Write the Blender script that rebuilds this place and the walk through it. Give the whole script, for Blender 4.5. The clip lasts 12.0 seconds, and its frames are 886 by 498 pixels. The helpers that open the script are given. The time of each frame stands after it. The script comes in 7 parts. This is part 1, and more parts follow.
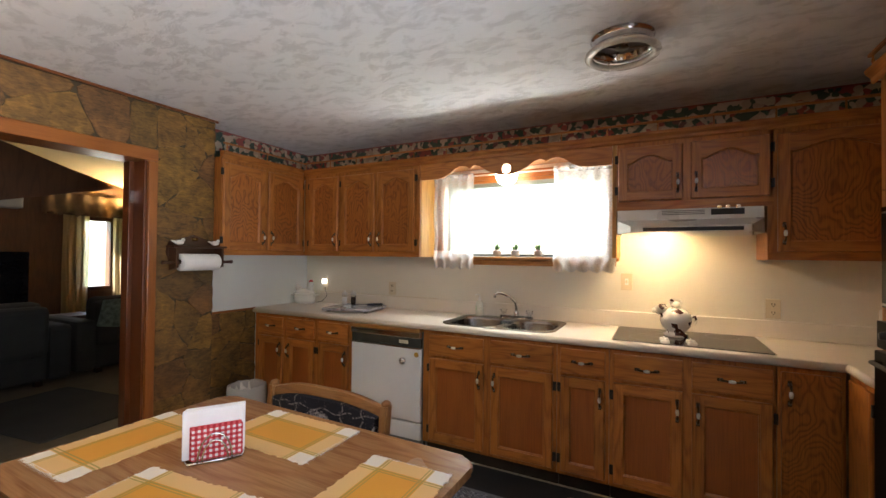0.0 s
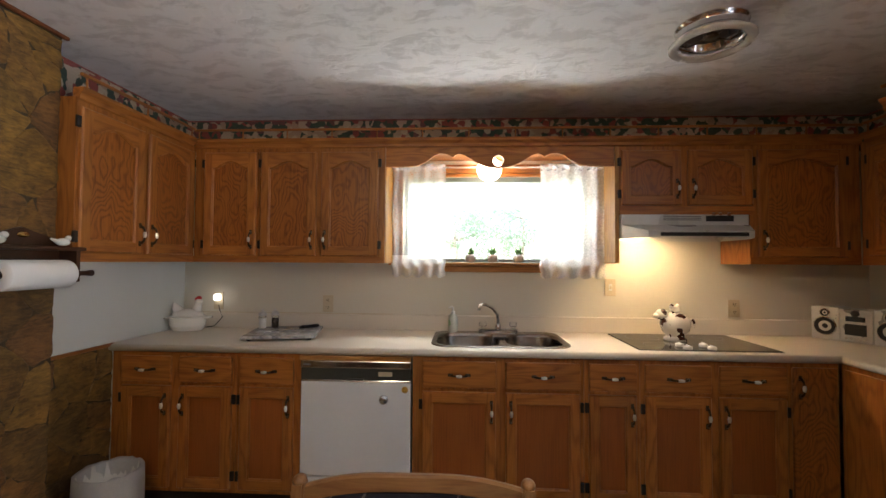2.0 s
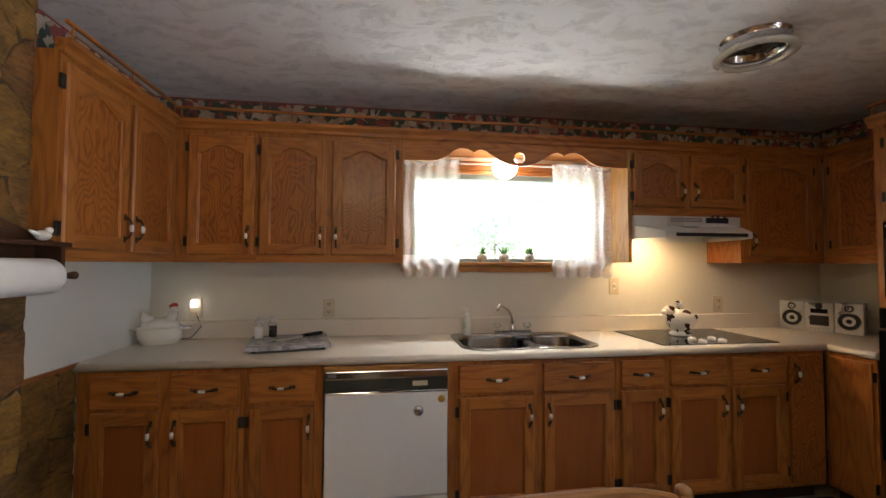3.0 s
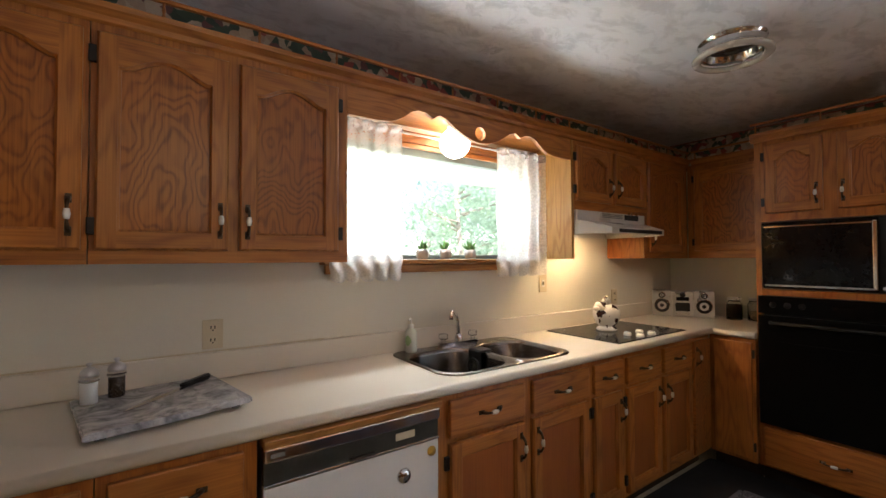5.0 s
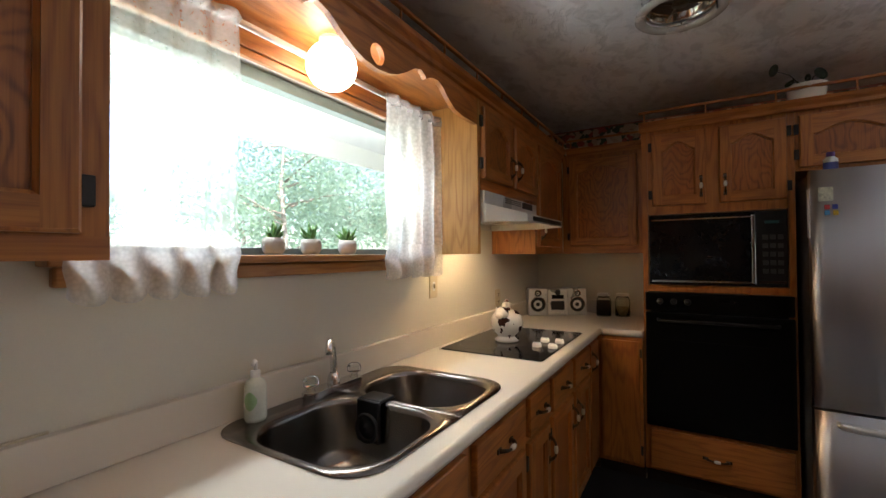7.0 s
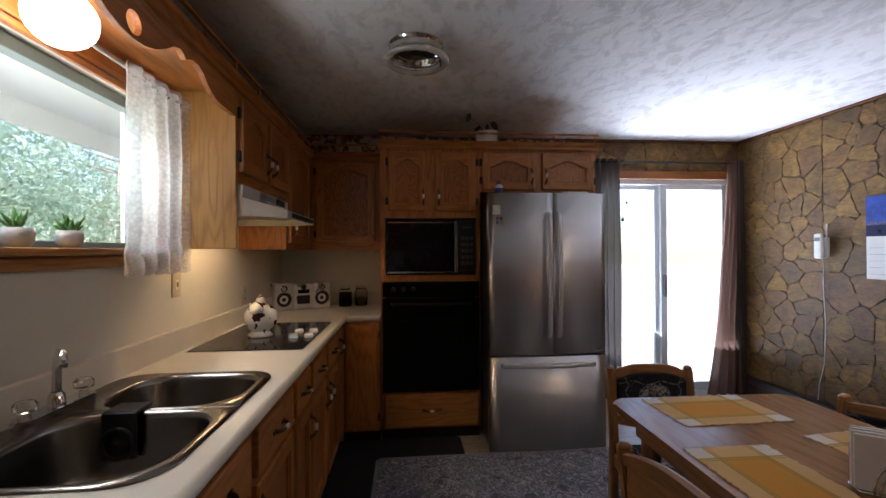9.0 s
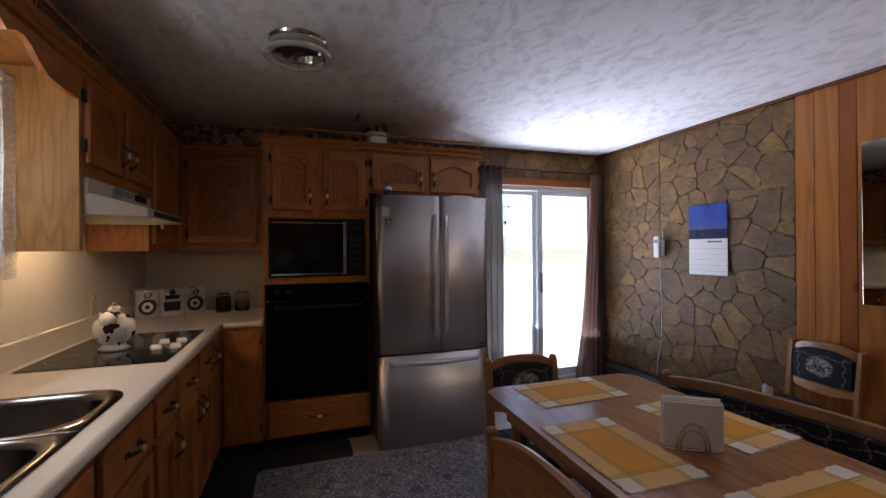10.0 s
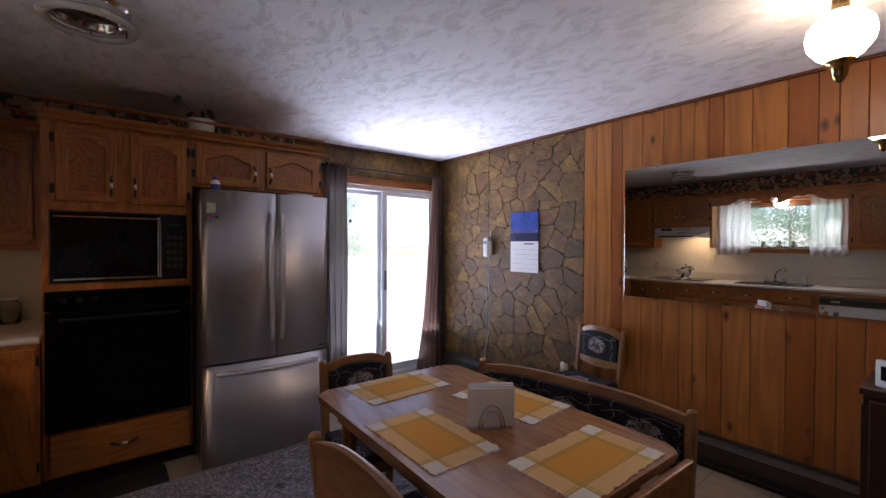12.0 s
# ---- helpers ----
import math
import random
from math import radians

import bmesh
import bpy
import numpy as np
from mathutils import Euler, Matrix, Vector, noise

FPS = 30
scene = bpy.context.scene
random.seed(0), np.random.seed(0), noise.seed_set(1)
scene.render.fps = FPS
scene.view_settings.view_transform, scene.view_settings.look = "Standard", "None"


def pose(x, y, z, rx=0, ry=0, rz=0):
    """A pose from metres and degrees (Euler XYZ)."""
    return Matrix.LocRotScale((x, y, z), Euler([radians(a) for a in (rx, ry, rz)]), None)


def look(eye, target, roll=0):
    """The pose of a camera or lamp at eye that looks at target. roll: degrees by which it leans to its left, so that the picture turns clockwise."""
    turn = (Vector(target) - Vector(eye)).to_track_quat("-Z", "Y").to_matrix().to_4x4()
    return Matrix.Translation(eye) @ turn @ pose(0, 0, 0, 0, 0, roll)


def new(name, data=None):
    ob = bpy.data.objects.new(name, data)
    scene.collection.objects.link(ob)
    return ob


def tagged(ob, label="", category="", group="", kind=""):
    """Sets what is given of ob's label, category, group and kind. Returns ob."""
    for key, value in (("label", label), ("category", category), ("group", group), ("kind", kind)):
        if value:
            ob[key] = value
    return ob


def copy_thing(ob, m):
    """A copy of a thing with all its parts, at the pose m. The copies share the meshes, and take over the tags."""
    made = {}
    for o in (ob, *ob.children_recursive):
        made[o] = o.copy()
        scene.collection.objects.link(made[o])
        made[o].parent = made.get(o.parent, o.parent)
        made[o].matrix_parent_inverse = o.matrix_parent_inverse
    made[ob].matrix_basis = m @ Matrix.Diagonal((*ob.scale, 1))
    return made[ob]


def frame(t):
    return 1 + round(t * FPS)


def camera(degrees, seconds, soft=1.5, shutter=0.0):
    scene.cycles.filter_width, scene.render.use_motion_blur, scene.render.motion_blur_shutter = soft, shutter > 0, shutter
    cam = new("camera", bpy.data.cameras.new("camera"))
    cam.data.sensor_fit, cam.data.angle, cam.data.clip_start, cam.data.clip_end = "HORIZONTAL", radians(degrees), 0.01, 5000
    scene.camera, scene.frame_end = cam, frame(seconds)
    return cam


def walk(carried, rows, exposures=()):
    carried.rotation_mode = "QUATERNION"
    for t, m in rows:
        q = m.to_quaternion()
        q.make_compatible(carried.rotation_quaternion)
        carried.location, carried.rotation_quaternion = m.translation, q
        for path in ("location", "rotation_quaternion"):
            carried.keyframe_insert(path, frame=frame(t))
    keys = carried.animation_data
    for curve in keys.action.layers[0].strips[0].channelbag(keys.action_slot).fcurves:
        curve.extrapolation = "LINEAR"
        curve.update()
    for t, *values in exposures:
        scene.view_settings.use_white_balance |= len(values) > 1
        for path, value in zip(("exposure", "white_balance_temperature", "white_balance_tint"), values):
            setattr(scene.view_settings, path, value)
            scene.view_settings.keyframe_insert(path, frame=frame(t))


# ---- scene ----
cam = camera(93.1, 12.0)
PATH = [
    (0, (-0.884, 1.999, 1.392), (-1.794, 3.779, 1.422), 0.6),
    (0.5, (-1.121, 2.067, 1.386), (-1.826, 3.939, 1.434), 0.6),
    (1, (-1.413, 2.101, 1.403), (-1.913, 4.037, 1.45), 0.6),
    (1.5, (-1.737, 2.173, 1.401), (-2.013, 4.153, 1.452), 0.5),
    (2, (-2.066, 2.261, 1.389), (-2.165, 4.257, 1.449), 0.4),
    (2.5, (-2.405, 2.328, 1.384), (-2.32, 4.326, 1.441), 0.4),
    (2.7, (-2.514, 2.35, 1.369), (-2.359, 4.343, 1.435), 0.3),
    (4.3, (-3.209, 2.942, 1.384), (-2.303, 4.724, 1.431), 0.0),
    (4.5, (-3.219, 3.006, 1.381), (-2.252, 4.756, 1.427), -0.2),
    (5, (-3.224, 3.252, 1.39), (-2.077, 4.89, 1.435), -0.2),
    (5.5, (-3.178, 3.492, 1.388), (-1.899, 5.029, 1.427), -0.4),
    (6, (-3.076, 3.705, 1.385), (-1.674, 5.131, 1.427), -0.5),
    (6.5, (-2.924, 3.873, 1.385), (-1.389, 5.154, 1.421), -0.5),
    (6.7, (-2.876, 3.935, 1.383), (-1.27, 5.125, 1.42), -0.5),
    (8.3, (-3.022, 4.194, 1.372), (-1.036, 4.43, 1.365), 0.0),
    (8.5, (-3.045, 4.17, 1.366), (-1.049, 4.299, 1.371), -0.2),
    (9, (-3.11, 4.113, 1.369), (-1.118, 3.935, 1.38), -0.3),
    (9.5, (-3.138, 4.09, 1.376), (-1.189, 3.643, 1.384), -0.3),
    (10, (-3.164, 4.057, 1.38), (-1.272, 3.41, 1.385), -0.4),
    (10.5, (-3.198, 4.045, 1.397), (-1.372, 3.229, 1.388), -0.2),
    (11, (-3.228, 4.03, 1.409), (-1.475, 3.068, 1.393), -0.2),
    (11.5, (-3.255, 4.015, 1.413), (-1.588, 2.91, 1.397), -0.0),
    (12, (-3.265, 3.997, 1.426), (-1.7, 2.752, 1.403), 0.2),
]
walk(cam, [(t, look(eye, target, roll)) for t, eye, target, roll in PATH], [(0.0, 2.86, 6400, 14), (2.5, 2.56, 6400, 15), (5.0, 2.58, 6300, 15), (6.5, 2.28, 6100, 14), (8.5, 1.80, 6000, 16), (10.0, 1.42, 6000, 24), (12.0, 1.52, 5950, 28)])

# ---- world, sun, large lights ----
world = bpy.data.worlds.new("sky")
scene.world = world
world.use_nodes = True
_sky = world.node_tree.nodes.new("ShaderNodeTexSky")
_sky.sky_type = "NISHITA"
_sky.sun_disc = False
_sky.sun_elevation = radians(53)
_sky.sun_rotation = radians(214)
_bg = world.node_tree.nodes["Background"]
_bg.inputs["Strength"].default_value = 0.15
world.node_tree.links.new(_sky.outputs[0], _bg.inputs["Color"])

sun_data = bpy.data.lights.new("sun", "SUN")
sun_data.energy, sun_data.angle, sun_data.color = 5.0, radians(0.5), (1, 0.95, 0.87)
sun = new("sun", sun_data)
sun.matrix_world = look((-16, -24, 38), (0, 0, 0))


def sky_lamp(name, eye, target, sx, sy, watts, color, spread=180):
    """Daylight that an opening lets in."""
    d = bpy.data.lights.new(name, "AREA")
    d.shape, d.size, d.size_y, d.energy, d.color = "RECTANGLE", sx, sy, watts, color
    d.spread = radians(spread)
    o = new(name, d)
    o.matrix_world = look(eye, target)
    return o


sky_lamp("window_daylight", (-1.85, 5.42, 2.1), (-1.85, 4.92, 1.1), 1.2, 0.1, 3.8, (0.95, 1.0, 0.97))
sky_lamp("door_daylight", (1.2, 1.69, 1.0), (-1.0, 1.74, 3.7), 1.3, 1.9, 24.5, (0.80, 0.89, 1.0), 128)
sky_lamp("window_ground_light", (-1.85, 5.62, 1.02), (-1.85, 4.6, 2.3), 1.2, 0.45, 6.2, (0.95, 1.0, 0.95), 155)
sky_lamp("living_daylight", (-8.9, 5.63, 1.35), (-6, 4.4, 0.8), 0.4, 1.0, 1, (1, 0.95, 0.88))


# ---- materials ----
class Nodes:
    """A short way to write node trees."""

    def __init__(self, name, rough=0.5, metal=0.0):
        self.m = bpy.data.materials.new(name)
        self.m.use_nodes = True
        self.t = self.m.node_tree
        self.b = self.t.nodes["Principled BSDF"]
        self.b.inputs["Roughness"].default_value = rough
        self.b.inputs["Metallic"].default_value = metal

    def put(self, sock, v):
        if isinstance(v, bpy.types.NodeSocket):
            self.t.links.new(v, sock)
        else:
            sock.default_value = v

    def set(self, key, v):
        self.put(self.b.inputs[key], v)

    def coord(self, kind="Object", scale=(1, 1, 1), random_shift=0.0, turn=(0, 0, 0)):
        c = self.t.nodes.new("ShaderNodeTexCoord").outputs[kind]
        if random_shift:
            r = self.t.nodes.new("ShaderNodeObjectInfo").outputs["Random"]
            a = self.t.nodes.new("ShaderNodeVectorMath")
            a.operation = "ADD"
            s = self.math("MULTIPLY", r, random_shift)
            x = self.t.nodes.new("ShaderNodeCombineXYZ")
            for i in range(3):
                self.put(x.inputs[i], s)
            self.put(a.inputs[0], c)
            self.put(a.inputs[1], x.outputs[0])
            c = a.outputs[0]
        m = self.t.nodes.new("ShaderNodeMapping")
        self.put(m.inputs["Vector"], c)
        m.inputs["Scale"].default_value = scale
        m.inputs["Rotation"].default_value = turn
        return m.outputs[0]

    def random(self):
        return self.t.nodes.new("ShaderNodeObjectInfo").outputs["Random"]

    def noise(self, vec, scale=1.0, detail=3.0, rough=0.5, dist=0.0, color=False):
        n = self.t.nodes.new("ShaderNodeTexNoise")
        self.put(n.inputs["Vector"], vec)
        n.inputs["Scale"].default_value, n.inputs["Detail"].default_value = scale, detail
        n.inputs["Roughness"].default_value, n.inputs["Distortion"].default_value = rough, dist
        return n.outputs["Color" if color else "Fac"]

    def voronoi(self, vec, scale=1.0, out="Color", feature="F1", jitter=1.0):
        n = self.t.nodes.new("ShaderNodeTexVoronoi")
        n.feature = feature
        self.put(n.inputs["Vector"], vec)
        n.inputs["Scale"].default_value = scale
        n.inputs["Randomness"].default_value = jitter
        return n.outputs[out]

    def math(self, op, a, b=0.0):
        n = self.t.nodes.new("ShaderNodeMath")
        n.operation = op
        self.put(n.inputs[0], a)
        self.put(n.inputs[1], b)
        return n.outputs[0]

    def sep(self, v):
        n = self.t.nodes.new("ShaderNodeSeparateXYZ")
        self.put(n.inputs[0], v)
        return n.outputs

    def comb(self, x, y, z=0.0):
        n = self.t.nodes.new("ShaderNodeCombineXYZ")
        for i, v in enumerate((x, y, z)):
            self.put(n.inputs[i], v)
        return n.outputs[0]

    def ramp(self, f, stops, constant=False):
        n = self.t.nodes.new("ShaderNodeValToRGB")
        e = n.color_ramp.elements
        while len(e) < len(stops):
            e.new(0.5)
        for el, (p, c) in zip(e, stops):
            el.position, el.color = p, (*c, 1)
        if constant:
            n.color_ramp.interpolation = "CONSTANT"
        self.put(n.inputs[0], f)
        return n.outputs[0]

    def mix(self, f, a, b, mode="MIX"):
        n = self.t.nodes.new("ShaderNodeMix")
        n.data_type, n.blend_type = "RGBA", mode
        self.put(n.inputs[0], f)
        for i, v in ((6, a), (7, b)):
            self.put(n.inputs[i], (*v, 1) if isinstance(v, tuple) else v)
        return n.outputs[2]

    def bump(self, h, strength=0.3, distance=0.01):
        n = self.t.nodes.new("ShaderNodeBump")
        n.inputs["Strength"].default_value, n.inputs["Distance"].default_value = strength, distance
        self.put(n.inputs["Height"], h)
        self.set("Normal", n.outputs[0])


def oak(name, along, light=(0.47, 0.18, 0.034), dark=(0.20, 0.06, 0.011), rough=0.36, rings=58.0, strong=0.32, flame=1.5, across=8.5, bands=0.0):
    """Varnished oak with cathedral grain that runs along the axis given."""
    n = Nodes(name, rough)
    k = {"x": (flame, across, across), "y": (across, flame, across), "z": (across, across, flame)}[along]
    f = {"x": (5, 210, 210), "y": (210, 5, 210), "z": (210, 210, 5)}[along]
    big = n.noise(n.coord("Object", k, 23.0), 1.0, 2.5, 0.42)
    turn = n.math("MULTIPLY", big, rings)
    if bands:
        turn = n.math("ADD", turn, n.math("MULTIPLY", n.sep(n.coord("Object"))[2], bands))
    ring = n.math("SINE", turn)
    ring = n.math("POWER", n.math("ADD", n.math("MULTIPLY", ring, 0.5), 0.5), 2.2)
    pore = n.noise(n.coord("Object", f, 11.0), 1.0, 2.0, 0.6)
    mott = n.noise(n.coord("Object", (3, 3, 3), 7.0), 1.0, 2.0)
    g = n.math("ADD", n.math("MULTIPLY", n.math("MULTIPLY", ring, n.math("ADD", n.math("MULTIPLY", mott, 1.5), 0.25)), strong), n.math("MULTIPLY", n.math("SUBTRACT", pore, 0.35), 1.0))
    c = n.mix(n.ramp(g, [(0.05, (0, 0, 0)), (0.75, (1, 1, 1))]), light, dark)
    c = n.mix(n.math("MULTIPLY", n.math("SUBTRACT", mott, 0.3), 0.6), c, (0.30, 0.10, 0.02))
    tint = n.ramp(n.random(), [(0, (0.86, 0.84, 0.82)), (1, (1.08, 1.05, 1.0))])
    n.set("Base Color", n.mix(1.0, c, tint, "MULTIPLY"))
    n.set("Roughness", n.math("ADD", n.math("MULTIPLY", mott, 0.22), rough - 0.1))
    n.bump(g, 0.12, 0.002)
    return n.m


def mottled(name, base, rough=0.5, metal=0.0, amount=0.12, scale=8.0, fine=120.0, bump=0.05, spread=0.12):
    """A plain surface with stains at one scale and grain at another."""
    n = Nodes(name, rough, metal)
    v = n.coord("Object", (1, 1, 1), 5.0)
    a, b = n.noise(v, scale, 4.0), n.noise(v, fine, 2.0)
    s = n.math("ADD", n.math("MULTIPLY", a, 0.7), n.math("MULTIPLY", b, 0.3))
    lo = tuple(max(0.0, c * (1 - amount)) for c in base)
    hi = tuple(min(1.0, c * (1 + amount)) for c in base)
    n.set("Base Color", n.ramp(s, [(0.3, lo), (0.7, hi)]))
    n.set("Roughness", n.math("ADD", n.math("MULTIPLY", a, spread * 2), max(0.03, rough - spread)))
    if bump:
        n.bump(b, bump, 0.002)
    return n.m


def glow(name, color, strength):
    n = Nodes(name, 0.4)
    n.set("Base Color", (*color, 1))
    n.set("Emission Color", (*color, 1))
    n.set("Emission Strength", strength)
    return n.m


def glass(name, color=(1, 1, 1), rough=0.0):
    n = Nodes(name, rough)
    n.set("Base Color", (*color, 1))
    n.set("Transmission Weight", 1.0)
    n.set("IOR", 1.45)
    return n.m


def pane_glass(name):
    """Thin window glass: mostly clear, with a weak mirror."""
    n = Nodes(name)
    t = n.t.nodes
    clear, shine, mixer = t.new("ShaderNodeBsdfTransparent"), t.new("ShaderNodeBsdfGlossy"), t.new("ShaderNodeMixShader")
    shine.inputs["Roughness"].default_value = 0.02
    mixer.inputs[0].default_value = 0.06
    n.t.links.new(clear.outputs[0], mixer.inputs[1])
    n.t.links.new(shine.outputs[0], mixer.inputs[2])
    n.t.links.new(mixer.outputs[0], t["Material Output"].inputs["Surface"])
    return n.m


def sheer(name, color, opacity, lace=0.0, lace_scale=60.0, solid=0.3):
    """Thin woven cloth that lets light through."""
    n = Nodes(name)
    t = n.t.nodes
    clear, tl, df = t.new("ShaderNodeBsdfTransparent"), t.new("ShaderNodeBsdfTranslucent"), t.new("ShaderNodeBsdfDiffuse")
    a, b = t.new("ShaderNodeMixShader"), t.new("ShaderNodeMixShader")
    tl.inputs[0].default_value = df.inputs[0].default_value = (*color, 1)
    a.inputs[0].default_value = solid
    n.t.links.new(tl.outputs[0], a.inputs[1])
    n.t.links.new(df.outputs[0], a.inputs[2])
    v = n.coord("Object", (1, 1, 1))
    w = n.math("MULTIPLY", n.math("SUBTRACT", n.noise(v, 90, 2.0), 0.5), 0.12)
    f = n.math("ADD", w, opacity)
    if lace:
        d = n.voronoi(v, lace_scale, "Distance")
        f = n.math("ADD", f, n.math("MULTIPLY", n.math("SUBTRACT", 0.5, d), lace))
    b_f = n.math("MINIMUM", n.math("MAXIMUM", f, 0.05), 1.0)
    n.put(b.inputs[0], b_f)
    n.t.links.new(clear.outputs[0], b.inputs[1])
    n.t.links.new(a.outputs[0], b.inputs[2])
    n.t.links.new(b.outputs[0], t["Material Output"].inputs["Surface"])
    return n.m


OAK_Z, OAK_X = oak("oak_upright", "z"), oak("oak_lengthwise", "x")
OAK_PANEL = oak("oak_plywood_panel", "z", (0.40, 0.136, 0.024), (0.115, 0.031, 0.0055), 0.33, 120, 0.36, 3.0, 6.2, 60.0)
OAK_PALE = oak("pale_oak_end_panel", "z", (0.58, 0.33, 0.085), (0.34, 0.16, 0.034), 0.36)
OAK_PALE_X = oak("pale_oak_sill", "x", (0.52, 0.26, 0.07), (0.30, 0.12, 0.026), 0.36)
OAK_LOW = oak("reddish_oak_veneer", "z", (0.36, 0.108, 0.019), (0.20, 0.052, 0.009), 0.36, 20, 0.14, 1.5, 7.0)
OAK_DARK = oak("table_oak", "x", (0.36, 0.20, 0.095), (0.19, 0.085, 0.035), 0.22, 40)
CHAIR_WOOD = oak("chair_oak", "z", (0.38, 0.20, 0.075), (0.2, 0.085, 0.03), 0.35)
CHAIR_RAIL = oak("chair_rail_oak", "x", (0.38, 0.20, 0.075), (0.2, 0.085, 0.03), 0.35)
TRIM = oak("casing_wood", "z", (0.36, 0.125, 0.026), (0.20, 0.058, 0.012), 0.35, 20)
TRIM_H = oak("casing_wood_level", "y", (0.36, 0.125, 0.026), (0.20, 0.058, 0.012), 0.35, 20)
JAMB = oak("dark_red_jamb", "z", (0.13, 0.036, 0.012), (0.06, 0.017, 0.006), 0.35, 20)
TRIM_DARK = oak("dark_ceiling_trim", "y", (0.17, 0.052, 0.016), (0.09, 0.026, 0.008), 0.4, 20)
SHELF_DARK = mottled("dark_stained_wood", (0.06, 0.025, 0.012), 0.4, 0, 0.3)
WALL = mottled("cream_wall_paint", (0.70, 0.66, 0.55), 0.55, 0, 0.04, 2.0, 200, 0.06)
WALL_WHITE = mottled("white_wall_panel", (0.74, 0.76, 0.72), 0.5, 0, 0.04, 2.0, 200, 0.05)
LAMINATE = mottled("cream_laminate", (0.72, 0.66, 0.56), 0.3, 0, 0.025, 6.0, 500, 0.0, 0.02)
WHITE = mottled("white_enamel", (0.80, 0.80, 0.77), 0.22, 0, 0.03, 3, 60, 0.0)
ALMOND = mottled("almond_plastic", (0.62, 0.53, 0.36), 0.4, 0, 0.05)
WHITE_PLASTIC = mottled("white_plastic", (0.78, 0.78, 0.75), 0.35, 0, 0.04)
CERAMIC = mottled("white_ceramic", (0.82, 0.79, 0.72), 0.12, 0, 0.04, 10, 60, 0.0)
BRASS_DARK = mottled("antique_brass", (0.09, 0.06, 0.035), 0.38, 0.8, 0.35, 60)
BRASS = mottled("polished_brass", (0.62, 0.42, 0.16), 0.22, 1.0, 0.1, 30)
BLACK_IRON = mottled("black_iron", (0.02, 0.018, 0.016), 0.5, 0.3, 0.2)
CHROME = mottled("chrome", (0.72, 0.72, 0.72), 0.12, 1.0, 0.05, 20, 200, 0.0, 0.05)
HANDLE_STEEL = mottled("satin_handle_steel", (0.8, 0.8, 0.81), 0.38, 0.55, 0.05, 20, 200, 0.0, 0.05)
SINK_STEEL = mottled("brushed_sink_steel", (0.235, 0.215, 0.195), 0.25, 1.0, 0.06, 6, 300, 0.0, 0.04)
BLACK_GLASS = mottled("black_glass", (0.008, 0.008, 0.009), 0.08, 0, 0.2, 6, 60, 0.0, 0.03)
BLACK_OVEN = mottled("black_oven_enamel", (0.004, 0.004, 0.004), 0.3, 0, 0.2, 6, 60, 0.0, 0.05)
COOKTOP_GLASS = mottled("cooktop_glass", (0.012, 0.011, 0.011), 0.1, 0, 0.2, 6, 60, 0.0, 0.03)
BLACK_PLASTIC = mottled("black_plastic", (0.015, 0.015, 0.016), 0.35, 0, 0.2)
GREY_KEY = mottled("dim_grey_key", (0.05, 0.05, 0.05), 0.4, 0, 0.1)
GREY_PLASTIC = mottled("grey_plastic", (0.18, 0.18, 0.18), 0.4, 0, 0.1)
SILVER_PLASTIC = mottled("silver_plastic", (0.62, 0.61, 0.60), 0.3, 0.6, 0.08)
HOOD = mottled("hood_enamel", (0.62, 0.61, 0.57), 0.3, 0.1, 0.06, 5)
PAPER = mottled("white_paper", (0.82, 0.81, 0.79), 0.9, 0, 0.03, 20, 200, 0.1)
RED = mottled("red_glaze", (0.5, 0.03, 0.025), 0.3)
GREEN = mottled("succulent_green", (0.10, 0.24, 0.06), 0.5, 0, 0.3, 40)
POT = mottled("pale_pot", (0.45, 0.44, 0.42), 0.6)
_mn = Nodes("mirror_silver", 0.0, 1.0)
_mn.set("Base Color", (0.80, 0.82, 0.82, 1))
MIRROR = _mn.m
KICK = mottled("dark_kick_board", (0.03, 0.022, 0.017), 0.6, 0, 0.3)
MAT_BLACK = mottled("black_rubber_mat", (0.012, 0.011, 0.011), 0.8, 0, 0.3, 20, 300, 0.4)
SOFA = mottled("grey_sofa_cloth", (0.05, 0.047, 0.042), 0.9, 0, 0.2, 8, 400, 0.4)
DARK_PANEL = oak("dark_wall_panelling", "z", (0.10, 0.045, 0.018), (0.05, 0.02, 0.008), 0.45, 30)
CARPET = mottled("beige_carpet", (0.30, 0.24, 0.16), 0.95, 0, 0.2, 3, 300, 0.5)
GREY_RUG = mottled("grey_door_mat", (0.10, 0.095, 0.09), 0.95, 0, 0.2, 3, 300, 0.5)
LIVING_CEILING = mottled("living_ceiling_paint", (0.62, 0.58, 0.50), 0.8, 0, 0.06, 3)
VINYL_FRAME = mottled("white_vinyl", (0.72, 0.74, 0.74), 0.35, 0, 0.04)
ALU_GREY = mottled("grey_green_frame", (0.25, 0.29, 0.27), 0.4, 0.3, 0.06)
HEATER = mottled("brown_heater_enamel", (0.05, 0.035, 0.025), 0.4, 0.2, 0.15)
GRAVEL = mottled("dry_lawn", (0.22, 0.25, 0.13), 0.95, 0, 0.4, 0.7, 30, 0.5)
PATIO = mottled("pale_concrete", (0.5, 0.49, 0.46), 0.85, 0, 0.12, 3, 60, 0.2)
BARK = mottled("grey_bark", (0.26, 0.22, 0.18), 0.9, 0, 0.4, 12, 60, 0.6)
SOFFIT = mottled("white_soffit", (0.85, 0.85, 0.84), 0.5, 0, 0.03)
PANE = pane_glass("window_glass")
JAR_GLASS = glass("jar_glass", (0.95, 0.97, 0.96))
